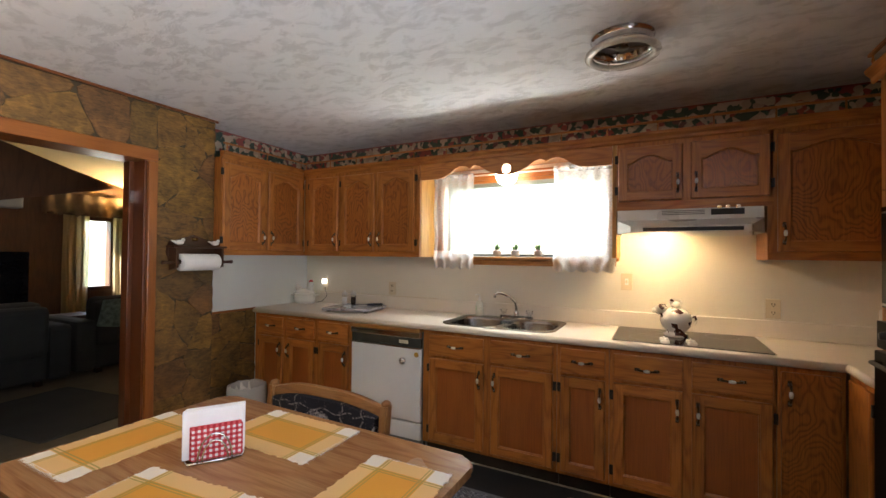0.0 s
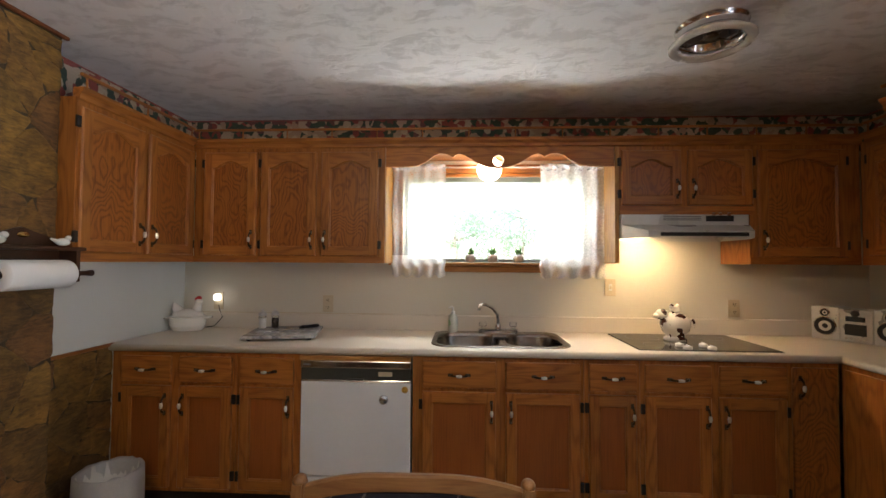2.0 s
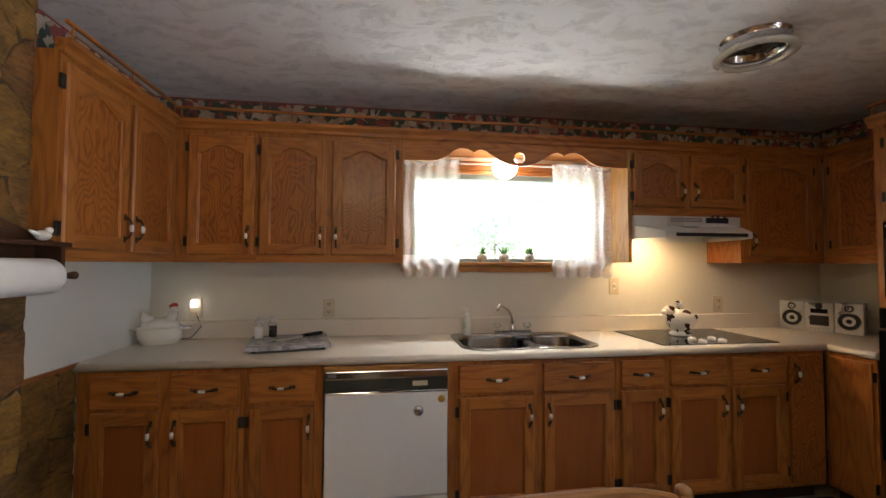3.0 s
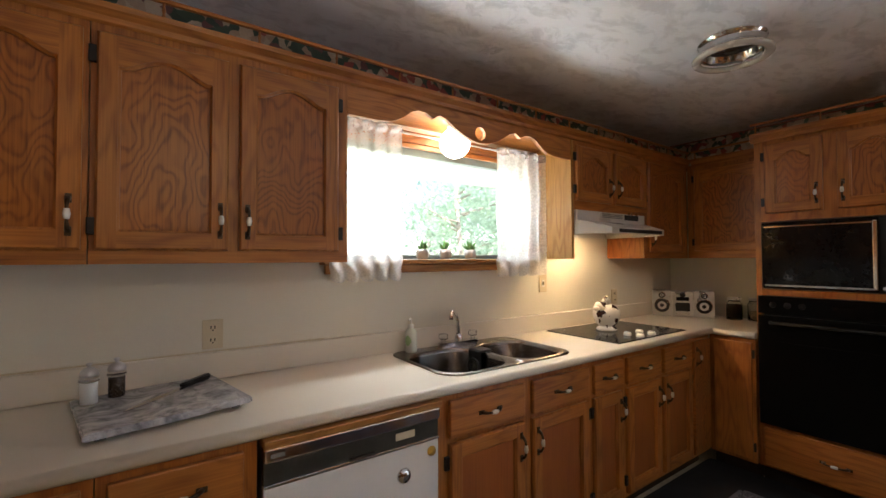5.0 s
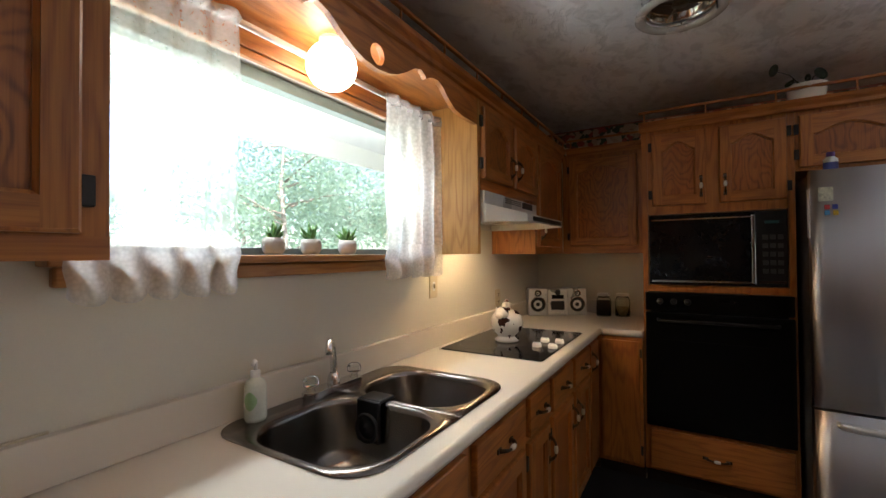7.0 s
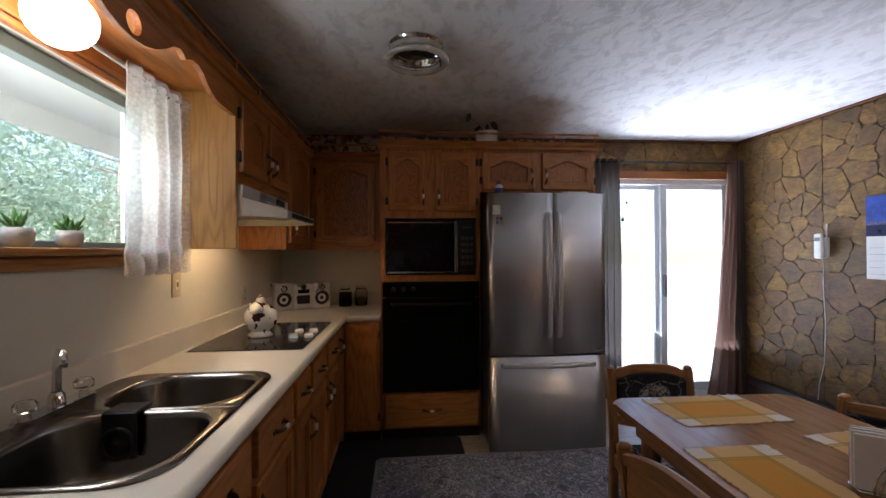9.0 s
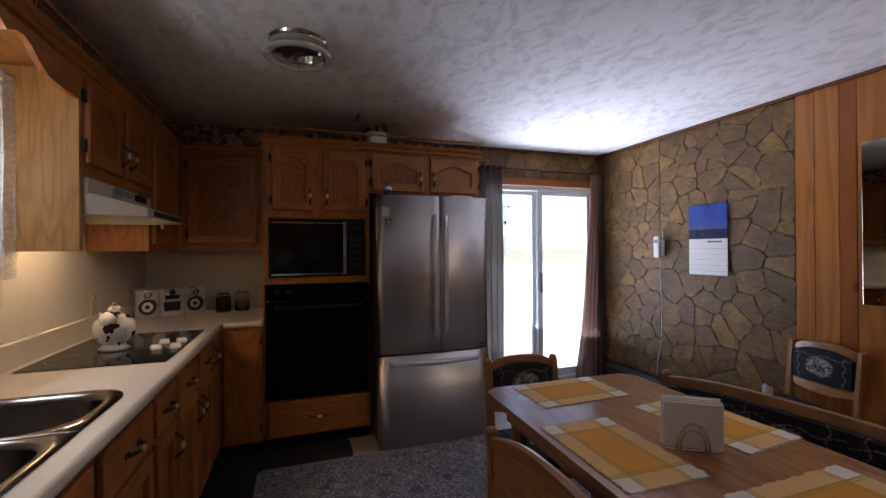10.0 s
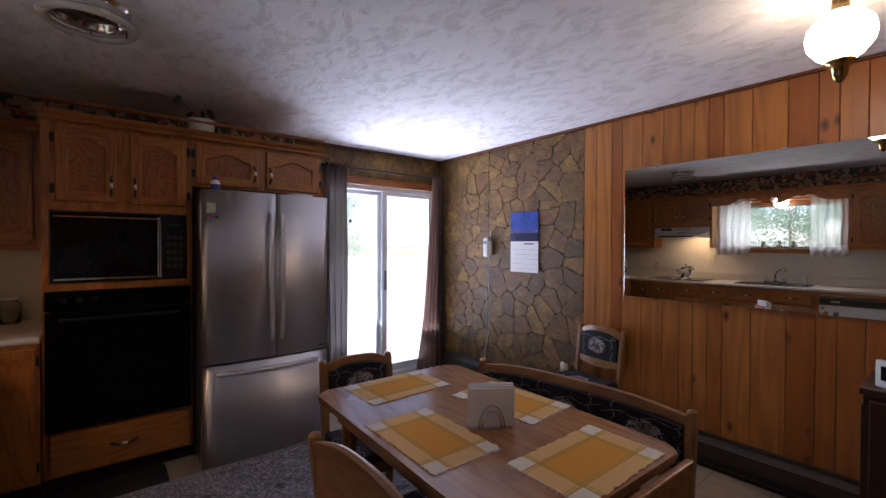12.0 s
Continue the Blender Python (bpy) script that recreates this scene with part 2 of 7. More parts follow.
SOAP = mottled("pale_soap_plastic", (0.74, 0.78, 0.68), 0.25)
SHEER = sheer("sheer_white_voile", (0.9, 0.9, 0.87), 0.29)
SHEER_DENSE = sheer("dense_white_voile", (0.93, 0.93, 0.91), 0.62, 0.25, 70)
LACE = sheer("white_lace", (0.93, 0.93, 0.91), 0.6, 0.2, 110)
FROSTED = sheer("frosted_plastic", (0.92, 0.9, 0.82), 0.8)
DOOR_SHEER = sheer("grey_curtain_cloth", (0.10, 0.08, 0.07), 0.96, solid=0.8)
DOOR_DRAPE = sheer("mauve_brown_drape", (0.21, 0.125, 0.095), 0.97, solid=0.75)
BULB = glow("sink_bulb_glow", (1.0, 0.86, 0.66), 3.6)
GLOBE = glow("globe_lamp_glow", (1.0, 0.80, 0.50), 7.0)
HOOD_LAMP = glow("hood_lamp_glow", (1.0, 0.70, 0.36), 22.0)
NIGHT = glow("night_light_glow", (1.0, 0.95, 0.85), 0.7)
UPLIGHT = glow("lamp_bulb_glow", (1.0, 0.72, 0.32), 190.0)
LED = glow("green_display", (0.01, 0.05, 0.045), 0.03)


for m_, level in ((BLACK_OVEN, 0.06), (BLACK_GLASS, 0.3), (BLACK_PLASTIC, 0.3), (KICK, 0.2), (SHELF_DARK, 0.3)):
    m_.node_tree.nodes["Principled BSDF"].inputs["Specular IOR Level"].default_value = level


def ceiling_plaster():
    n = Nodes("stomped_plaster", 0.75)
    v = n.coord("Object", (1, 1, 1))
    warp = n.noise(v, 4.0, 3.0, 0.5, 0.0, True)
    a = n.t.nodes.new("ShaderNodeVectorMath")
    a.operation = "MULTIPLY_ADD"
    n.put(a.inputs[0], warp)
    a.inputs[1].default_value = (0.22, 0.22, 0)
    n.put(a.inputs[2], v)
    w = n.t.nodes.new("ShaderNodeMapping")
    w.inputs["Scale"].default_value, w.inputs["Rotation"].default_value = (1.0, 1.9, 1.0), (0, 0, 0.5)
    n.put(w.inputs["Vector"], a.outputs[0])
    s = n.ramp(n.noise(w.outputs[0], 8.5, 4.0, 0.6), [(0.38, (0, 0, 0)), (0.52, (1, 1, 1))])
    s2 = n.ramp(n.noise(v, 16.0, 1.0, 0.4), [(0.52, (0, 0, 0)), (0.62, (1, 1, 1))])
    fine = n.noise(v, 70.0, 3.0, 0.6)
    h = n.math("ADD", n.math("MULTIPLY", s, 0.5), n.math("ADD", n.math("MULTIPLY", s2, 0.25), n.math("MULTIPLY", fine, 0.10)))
    # relief shading put into the colour: hollows darker, raised strokes lighter
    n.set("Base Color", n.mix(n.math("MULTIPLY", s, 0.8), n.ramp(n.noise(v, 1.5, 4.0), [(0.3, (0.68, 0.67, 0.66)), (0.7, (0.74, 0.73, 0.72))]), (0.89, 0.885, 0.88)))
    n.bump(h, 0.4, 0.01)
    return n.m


def stone_skin():
    n = Nodes("flagstone", 0.62)
    v = n.coord("Object", (1, 1, 1), 9.0)
    tone = n.ramp(n.random(), [(0.0, (0.17, 0.096, 0.023)), (0.14, (0.265, 0.157, 0.036)), (0.28, (0.19, 0.115, 0.034)), (0.42, (0.225, 0.122, 0.04)),
                               (0.56, (0.285, 0.175, 0.042)), (0.7, (0.20, 0.105, 0.038)), (0.85, (0.15, 0.093, 0.03)), (1.0, (0.25, 0.152, 0.038))])
    blot = n.noise(v, 9.0, 6.0, 0.65, 0.6)
    fine = n.noise(n.coord("Object", (20, 20, 75), 9.0), 1.0, 5.0, 0.7, 0.8)
    shade = n.ramp(n.math("ADD", n.math("MULTIPLY", blot, 0.5), n.math("MULTIPLY", fine, 0.5)), [(0.37, (0.30, 0.25, 0.20)), (0.5, (0.76, 0.68, 0.58)), (0.64, (1.35, 1.2, 0.95))])
    n.set("Base Color", n.mix(1.0, tone, shade, "MULTIPLY"))
    n.bump(n.math("ADD", blot, n.math("MULTIPLY", fine, 0.5)), 0.6, 0.012)
    return n.m


def pine_skin():
    n = Nodes("knotty_pine", 0.34)
    big = n.noise(n.coord("Object", (7, 7, 0.7), 31.0), 1.0, 1.5, 0.4)
    ring = n.math("ADD", n.math("MULTIPLY", n.math("SINE", n.math("MULTIPLY", big, 40.0)), 0.5), 0.5)
    fine = n.noise(n.coord("Object", (160, 160, 4), 13.0), 1.0, 2.0, 0.6)
    g = n.math("ADD", n.math("MULTIPLY", ring, 0.35), n.math("MULTIPLY", fine, 0.5))
    tone = n.ramp(n.random(), [(0.0, (0.36, 0.118, 0.018)), (0.35, (0.53, 0.215, 0.042)), (0.7, (0.44, 0.155, 0.027)), (1.0, (0.33, 0.098, 0.015))])
    c = n.mix(n.ramp(g, [(0.2, (0, 0, 0)), (0.9, (1, 1, 1))]), tone, (0.26, 0.085, 0.02))
    d = n.voronoi(n.coord("Object", (6.5, 6.5, 3.4), 17.0), 1.0, "Distance")
    knot = n.ramp(d, [(0.05, (1, 1, 1)), (0.16, (0, 0, 0))])
    n.set("Base Color", n.mix(knot, c, (0.07, 0.022, 0.008)))
    n.bump(g, 0.1, 0.002)
    return n.m


def wallpaper_skin():
    """A dark border of leaves and fruit on tan, with red and green edge lines."""
    n = Nodes("leaf_border_paper", 0.65)
    x, y, z = n.sep(n.coord("Object"))[:3]
    v = n.comb(n.math("ADD", x, y), z, 0.0)
    w = n.noise(v, 30.0, 2.0, 0.5, 0.0, True)
    a = n.t.nodes.new("ShaderNodeVectorMath")
    a.operation = "MULTIPLY_ADD"
    n.put(a.inputs[0], w)
    a.inputs[1].default_value = (0.03, 0.03, 0)
    n.put(a.inputs[2], v)
    cell = n.voronoi(a.outputs[0], 27.0, "Color")
    pick = n.sep(cell)[0]
    c = n.ramp(pick, [(0.0, (0.02, 0.06, 0.045)), (0.22, (0.46, 0.34, 0.25)), (0.45, (0.30, 0.06, 0.05)), (0.58, (0.55, 0.45, 0.34)),
                      (0.78, (0.03, 0.08, 0.055)), (0.92, (0.16, 0.06, 0.06))], True)
    vein = n.noise(v, 120.0, 2.0)
    c = n.mix(n.math("MULTIPLY", vein, 0.35), c, (0.12, 0.09, 0.07))
    top = n.math("GREATER_THAN", z, 2.38)
    c = n.mix(top, c, (0.24, 0.06, 0.05))
    n.set("Base Color", c)
    return n.m


def tapestry_skin(name, ground, a, b, level, repeat, across):
    """Dark cloth with a row of bouquets and thin hanging garlands; level: the middle of the row along the axis across."""
    n = Nodes(name, 0.9)
    v = n.coord("Object")
    x, w = n.sep(v)[0], n.math("SUBTRACT", n.sep(v)[across], level)
    u = n.math("MULTIPLY", n.math("SUBTRACT", n.math("FRACT", n.math("ADD", n.math("MULTIPLY", x, 1 / repeat), 0.5)), 0.5), repeat)
    d = n.math("SQRT", n.math("ADD", n.math("MULTIPLY", u, u), n.math("MULTIPLY", n.math("MULTIPLY", w, w), 1.6)))
    rag = n.noise(v, 38.0, 3.0, 0.6, 1.0)
    inside = n.math("LESS_THAN", n.math("ADD", d, n.math("MULTIPLY", rag, 0.06)), 0.105)
    petal = n.ramp(n.noise(v, 62.0, 2.0, 0.5, 1.5), [(0.42, (0, 0, 0)), (0.50, (1, 1, 1))])
    tint = n.ramp(n.noise(v, 30.0, 1.0), [(0.42, b), (0.58, a)])
    c = n.mix(n.math("MULTIPLY", inside, petal), ground, tint)
    far = n.math("ABSOLUTE", u)
    hang = n.math("LESS_THAN", n.math("ABSOLUTE", n.math("SUBTRACT", far, n.math("ADD", repeat * 0.36, n.math("MULTIPLY", n.math("SINE", n.math("MULTIPLY", w, 95.0)), 0.007)))), 0.004)
    swag = n.math("LESS_THAN", n.math("ABSOLUTE", n.math("SUBTRACT", w, n.math("ADD", 0.062, n.math("MULTIPLY", n.math("SINE", n.math("MULTIPLY", u, 46.0)), 0.008)))), 0.0035)
    beads = n.math("GREATER_THAN", n.noise(v, 120.0, 2.0), 0.46)
    c = n.mix(n.math("MULTIPLY", n.math("MULTIPLY", n.math("MAXIMUM", hang, swag), beads), 0.4), c, a)
    sprig = n.math("GREATER_THAN", n.noise(v, 55.0, 3.0, 0.6, 2.0), 0.66)
    c = n.mix(n.math("MULTIPLY", sprig, 0.7), c, b)
    n.set("Base Color", c)
    n.bump(n.noise(v, 500, 2.0), 0.3, 0.001)
    return n.m


def rug_skin():
    """A dense floral weave of pale tendrils and dark flower heads on grey."""
    n = Nodes("grey_floral_rug", 0.95)
    v = n.coord("Object", (1, 1, 1))
    w = n.noise(v, 12.0, 3.0, 0.6, 1.5)
    curl = n.math("ABSOLUTE", n.math("SUBTRACT", n.noise(v, 17.0, 2.0, 0.5, 2.2), 0.5))
    vine = n.ramp(curl, [(0.02, (1, 1, 1)), (0.05, (0, 0, 0))])
    head = n.ramp(n.math("ADD", n.voronoi(v, 7.0, "Distance"), n.math("MULTIPLY", n.math("SUBTRACT", w, 0.5), 0.5)), [(0.2, (1, 1, 1)), (0.26, (0, 0, 0))])
    fleck = n.noise(v, 80.0, 3.0, 0.7)
    c = n.mix(vine, n.ramp(fleck, [(0.35, (0.085, 0.084, 0.096)), (0.65, (0.15, 0.147, 0.16))]), (0.34, 0.33, 0.345))
    c = n.mix(head, c, n.ramp(fleck, [(0.45, (0.05, 0.046, 0.055)), (0.6, (0.17, 0.15, 0.155))]))
    n.set("Base Color", c)
    n.bump(n.noise(v, 350, 2.0), 0.5, 0.002)
    return n.m


def plaid_skin():
    """Orange plaid with pale bands and white corners."""
    n = Nodes("orange_plaid_cloth", 0.95)
    u, v, _ = n.sep(n.coord("Generated"))[:3]
    du, dv = n.math("ABSOLUTE", n.math("SUBTRACT", u, 0.5)), n.math("ABSOLUTE", n.math("SUBTRACT", v, 0.5))
    bu, bv = n.math("GREATER_THAN", du, 0.345), n.math("GREATER_THAN", dv, 0.29)
    edge = n.math("ADD", bu, bv)
    c = n.ramp(n.math("MULTIPLY", edge, 0.5), [(0.0, (0.68, 0.31, 0.03)), (0.4, (0.72, 0.46, 0.19)), (0.9, (0.78, 0.74, 0.66))], True)

    def line(d, at, wide):
        return n.math("LESS_THAN", n.math("ABSOLUTE", n.math("SUBTRACT", d, at)), wide)

    li = n.math("MAXIMUM", n.math("MAXIMUM", line(du, 0.33, 0.006), line(du, 0.305, 0.005)), n.math("MAXIMUM", line(dv, 0.27, 0.009), line(dv, 0.235, 0.007)))
    c = n.mix(n.math("MULTIPLY", li, 0.85), c, (0.30, 0.26, 0.06))
    weave = n.noise(n.coord("Object", (1, 1, 1)), 350.0, 2.0)
    c = n.mix(n.math("MULTIPLY", weave, 0.14), c, (0.5, 0.3, 0.12))
    n.set("Base Color", c)
    n.bump(weave, 0.4, 0.001)
    return n.m


def gingham_skin():
    n = Nodes("red_gingham_paper", 0.9)
    x, y, z = n.sep(n.coord("Object"))[:3]
    a = n.math("GREATER_THAN", n.math("FRACT", n.math("MULTIPLY", x, 62.0)), 0.5)
    b = n.math("GREATER_THAN", n.math("FRACT", n.math("MULTIPLY", z, 62.0)), 0.5)
    c = n.ramp(n.math("MULTIPLY", n.math("ADD", a, b), 0.5), [(0.0, (0.8, 0.78, 0.76)), (0.4, (0.62, 0.09, 0.10)), (0.9, (0.42, 0.015, 0.025))], True)
    n.set("Base Color", c)
    return n.m


def vinyl_skin():
    n = Nodes("beige_vinyl_tile", 0.32)
    v = n.coord("Object")
    e = n.voronoi(v, 3.3, "Distance", "DISTANCE_TO_EDGE", 0.0)
    joint = n.math("LESS_THAN", e, 0.012)
    c = n.ramp(n.noise(v, 14.0, 5.0, 0.65, 1.0), [(0.3, (0.34, 0.26, 0.16)), (0.7, (0.47, 0.38, 0.26))])
    n.set("Base Color", n.mix(joint, c, (0.25, 0.19, 0.12)))
    n.bump(n.noise(v, 90.0, 3.0), 0.12, 0.002)
    return n.m


def marble_skin():
    n = Nodes("grey_marble", 0.15)
    v = n.coord("Object")
    vein = n.noise(v, 9.0, 6.0, 0.65, 2.0)
    n.set("Base Color", n.ramp(vein, [(0.35, (0.17, 0.175, 0.19)), (0.5, (0.40, 0.40, 0.42)), (0.65, (0.60, 0.60, 0.62))]))
    return n.m


def steel_skin():
    """Brushed stainless sheet whose grain draws highlights out upright."""
    n = Nodes("stainless_steel", 0.27, 1.0)
    fine = n.noise(n.coord("Object", (700, 700, 2)), 1.0, 2.0)
    n.set("Base Color", n.ramp(n.noise(n.coord("Object", (5, 5, 0.5)), 1.0, 3.0), [(0.3, (0.60, 0.565, 0.545)), (0.7, (0.67, 0.635, 0.615))]))
    n.set("Roughness", n.math("ADD", n.math("MULTIPLY", fine, 0.03), 0.34))
    n.set("Anisotropic", 0.95)
    n.set("Anisotropic Rotation", 0.25)
    tan = n.t.nodes.new("ShaderNodeTangent")
    tan.direction_type, tan.axis = "RADIAL", "Z"
    n.set("Tangent", tan.outputs[0])
    return n.m


def cow_skin():
    n = Nodes("brown_patched_glaze", 0.1)
    v = n.coord("Object")
    n.set("Base Color", n.mix(n.math("GREATER_THAN", n.noise(v, 22.0, 1.0), 0.58), (0.78, 0.74, 0.66), (0.06, 0.02, 0.012)))
    return n.m


def leaf_skin():
    n = Nodes("green_leaves", 0.5)
    i = n.t.nodes.new("ShaderNodeNewGeometry").outputs["Random Per Island"]
    c = n.ramp(i, [(0.0, (0.11, 0.17, 0.11)), (0.5, (0.17, 0.24, 0.165)), (1.0, (0.23, 0.29, 0.21))])
    n.set("Base Color", c)
    t = n.t.nodes
    tl, mixer = t.new("ShaderNodeBsdfTranslucent"), t.new("ShaderNodeMixShader")
    n.put(tl.inputs[0], n.mix(0.7, c, (0.66, 0.80, 0.64)))
    mixer.inputs[0].default_value = 0.6
    n.t.links.new(n.b.outputs[0], mixer.inputs[1])
    n.t.links.new(tl.outputs[0], mixer.inputs[2])
    n.t.links.new(mixer.outputs[0], t["Material Output"].inputs["Surface"])
    return n.m


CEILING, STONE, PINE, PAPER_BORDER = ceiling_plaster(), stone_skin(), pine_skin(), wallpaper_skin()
MORTAR = mottled("dark_mortar", (0.065, 0.045, 0.024), 0.85, 0, 0.3, 14, 80, 0.5)
TAPESTRY = tapestry_skin("black_floral_tapestry", (0.010, 0.010, 0.016), (0.46, 0.41, 0.38), (0.19, 0.16, 0.16), 0.655, 0.36, 2)
TAPESTRY_SEAT = tapestry_skin("black_floral_seat_cloth", (0.010, 0.010, 0.016), (0.46, 0.41, 0.38), (0.19, 0.16, 0.16), -0.03, 0.36, 1)
RUG = rug_skin()
PLAID, GINGHAM, VINYL, MARBLE, STEEL, COW, LEAVES = plaid_skin(), gingham_skin(), vinyl_skin(), marble_skin(), steel_skin(), cow_skin(), leaf_skin()


# ---- mesh helpers ----
def part(name, bm, material, parent, label=""):
    """Links a bmesh as one mesh object under a thing or a part."""
    me = bpy.data.meshes.new(name)
    bmesh.ops.recalc_face_normals(bm, faces=bm.faces)
    bm.to_mesh(me)
    bm.free()
    for m in (material if isinstance(material, (list, tuple)) else (material,)):
        me.materials.append(m)
    o = new(name, me)
    if parent:
        o.parent = parent
    if label:
        tagged(o, label)
    return o


def thing(name, m, label, category, group="", kind=""):
    o = new(name)
    o.empty_display_size = 0.1
    o.matrix_basis = m
    return tagged(o, label, category, group, kind)


def single(name, bm, material, m, label, category, group="", kind=""):
    """A thing that is one mesh."""
    o = part(name, bm, material, None)
    o.matrix_basis = m
    return tagged(o, label, category, group, kind)


def box(x0, x1, y0, y1, z0, z1, bevel=0.0, bm=None, seg=2):
    b = bmesh.new()
    vs = [b.verts.new(p) for p in ((x0, y0, z0), (x1, y0, z0), (x1, y1, z0), (x0, y1, z0), (x0, y0, z1), (x1, y0, z1), (x1, y1, z1), (x0, y1, z1))]
    for f in ((3, 2, 1, 0), (4, 5, 6, 7), (0, 1, 5, 4), (1, 2, 6, 5), (2, 3, 7, 6), (3, 0, 4, 7)):
        b.faces.new([vs[i] for i in f])
    if bevel:
        bmesh.ops.bevel(b, geom=b.edges[:], offset=bevel, segments=seg, affect="EDGES", profile=0.5)
    return join(b, bm)


def join(b, bm):
    if bm is None:
        return b
    me = bpy.data.meshes.new("joined")
    b.to_mesh(me)
    b.free()
    bm.from_mesh(me)
    bpy.data.meshes.remove(me)
    return bm


def lathe(profile, seg=24, bm=None, m=None, smooth=True):
    """Turns (radius, height) round the z axis."""
    b = bmesh.new()
    rings = []
    for r, z in profile:
        if r < 1e-5:
            rings.append([b.verts.new((0, 0, z))])
        else:
            rings.append([b.verts.new((r * math.cos(2 * math.pi * i / seg), r * math.sin(2 * math.pi * i / seg), z)) for i in range(seg)])
    for a, c in zip(rings, rings[1:]):
        for i in range(seg):
            j = (i + 1) % seg
            if len(a) == 1 and len(c) > 1:
                b.faces.new((a[0], c[i], c[j]))
            elif len(c) == 1 and len(a) > 1:
                b.faces.new((a[i], a[j], c[0]))
            elif len(a) > 1:
                b.faces.new((a[i], a[j], c[j], c[i]))
    for f in b.faces:
        f.smooth = smooth
    if m:
        b.transform(m)
    return join(b, bm)


def tube(points, r, seg=8, bm=None, closed=False):
    """A round bar through points."""
    b = bmesh.new()
    pts = [Vector(p) for p in points]
    rings = []
    for i, p in enumerate(pts):
        a, c = pts[i - 1] if i or closed else p, pts[(i + 1) % len(pts)] if i + 1 < len(pts) or closed else p
        d = (c - a).normalized()
        s = d.cross(Vector((0, 0, 1)))
        if s.length < 0.05:
            s = d.cross(Vector((1, 0, 0)))
        s.normalize()
        u = s.cross(d)
        rr = r[i] if isinstance(r, (list, tuple)) else r
        rings.append([b.verts.new(p + rr * (math.cos(2 * math.pi * k / seg) * s + math.sin(2 * math.pi * k / seg) * u)) for k in range(seg)])
    n = len(rings)
    for i in range(n if closed else n - 1):
        a, c = rings[i], rings[(i + 1) % n]
        for k in range(seg):
            b.faces.new((a[k], a[(k + 1) % seg], c[(k + 1) % seg], c[k]))
    if not closed:
        b.faces.new(rings[0][::-1])
        b.faces.new(rings[-1])
    for f in b.faces:
        f.smooth = True
    return join(b, bm)


def slab(outline, lo, hi, axis="z", bm=None, bevel=0.0):
    """Extrudes an outline of (u, v): over z in the xy plane, or over y in the xz plane."""
    b = bmesh.new()
    if axis == "z":
        a, c = [b.verts.new((u, v, lo)) for u, v in outline], [b.verts.new((u, v, hi)) for u, v in outline]
    else:
        a, c = [b.verts.new((u, lo, v)) for u, v in outline], [b.verts.new((u, hi, v)) for u, v in outline]
    b.faces.new(a[::-1])
    b.faces.new(c)
    n = len(a)
    for i in range(n):
        b.faces.new((a[i], a[(i + 1) % n], c[(i + 1) % n], c[i]))
    if bevel:
        rim = [e for e in b.edges if len(e.link_faces) == 2 and any(len(f.verts) == n for f in e.link_faces)]
        bmesh.ops.bevel(b, geom=rim, offset=bevel, segments=2, affect="EDGES")
    return join(b, bm)


def round_rect(x0, x1, y0, y1, r, k=5):
    pts = []
    for cx, cy, a0 in ((x1 - r, y1 - r, 0), (x0 + r, y1 - r, 90), (x0 + r, y0 + r, 180), (x1 - r, y0 + r, 270)):
        for i in range(k + 1):
            a = radians(a0 + 90 * i / k)
            pts.append((cx + r * math.cos(a), cy + r * math.sin(a)))
    return pts


def ball(cx, cy, cz, rx, ry, rz, seg=16, bm=None):
    b = bmesh.new()
    bmesh.ops.create_uvsphere(b, u_segments=seg, v_segments=max(6, seg // 2), radius=1, matrix=Matrix.Translation((cx, cy, cz)) @ Matrix.Diagonal((rx, ry, rz, 1)))
    for f in b.faces:
        f.smooth = True
    return join(b, bm)


FACE_W, FACE_E = -90, 90  # fronts turned to -x and +x

# ---- the large structure ----
H = 2.39          # ceiling
XW, XE = -3.88, 0.61   # stone wall with the doorway; wall with the sliding door
YS, YN = 0.955, 5.17   # wall with the mirror; wall with the window
XA = -4.055       # wall of the alcove left of the counter


def structure(name, bm, material, label):
    o = part(name, bm, material, None)
    return tagged(o, label, "", "", "structure")


structure("floor", box(-4.2, 0.76, 0.8, 5.32, -0.12, 0), VINYL, "beige vinyl tile kitchen floor")
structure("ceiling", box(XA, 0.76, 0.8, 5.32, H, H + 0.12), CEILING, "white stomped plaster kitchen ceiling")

b = box(-4.2, -2.49, YN, 5.32, 0, H)
box(-1.21, 0.76, YN, 5.32, 0, H, 0, b)
box(-2.49, -1.21, YN, 5.32, 0, 1.385, 0, b)
box(-2.49, -1.21, YN, 5.32, 2.0, H, 0, b)
wall_n = structure("wall_north", b, WALL, "cream painted kitchen wall with window over sink")
b = box(XE, 0.76, 0.8, 1.02, 0, H)
box(XE, 0.76, 2.36, YN, 0, H, 0, b)
box(XE, 0.76, 1.02, 2.36, 2.03, H, 0, b)
wall_e = structure("wall_east", b, WALL, "cream wall with a sliding glass door")
wall_s = structure("wall_south", box(-4.055, XE, 0.8, YS, 0, H), MORTAR, "wall faced with flagstone and knotty pine boards")
b = box(-4.055, XW, YS, 2.55, 0, H)
box(-4.055, XW, 3.55, 4.035, 0, H, 0, b)
box(-4.055, XW, 2.55, 3.55, 2.0, H, 0, b)
wall_w = structure("wall_west", b, MORTAR, "flagstone wall with a wood-cased doorway")
wall_a = structure("wall_alcove", box(-4.2, XA, 4.035, YN, 0, H + 0.5), WALL_WHITE, "white wall panel beside the kitchen counter")
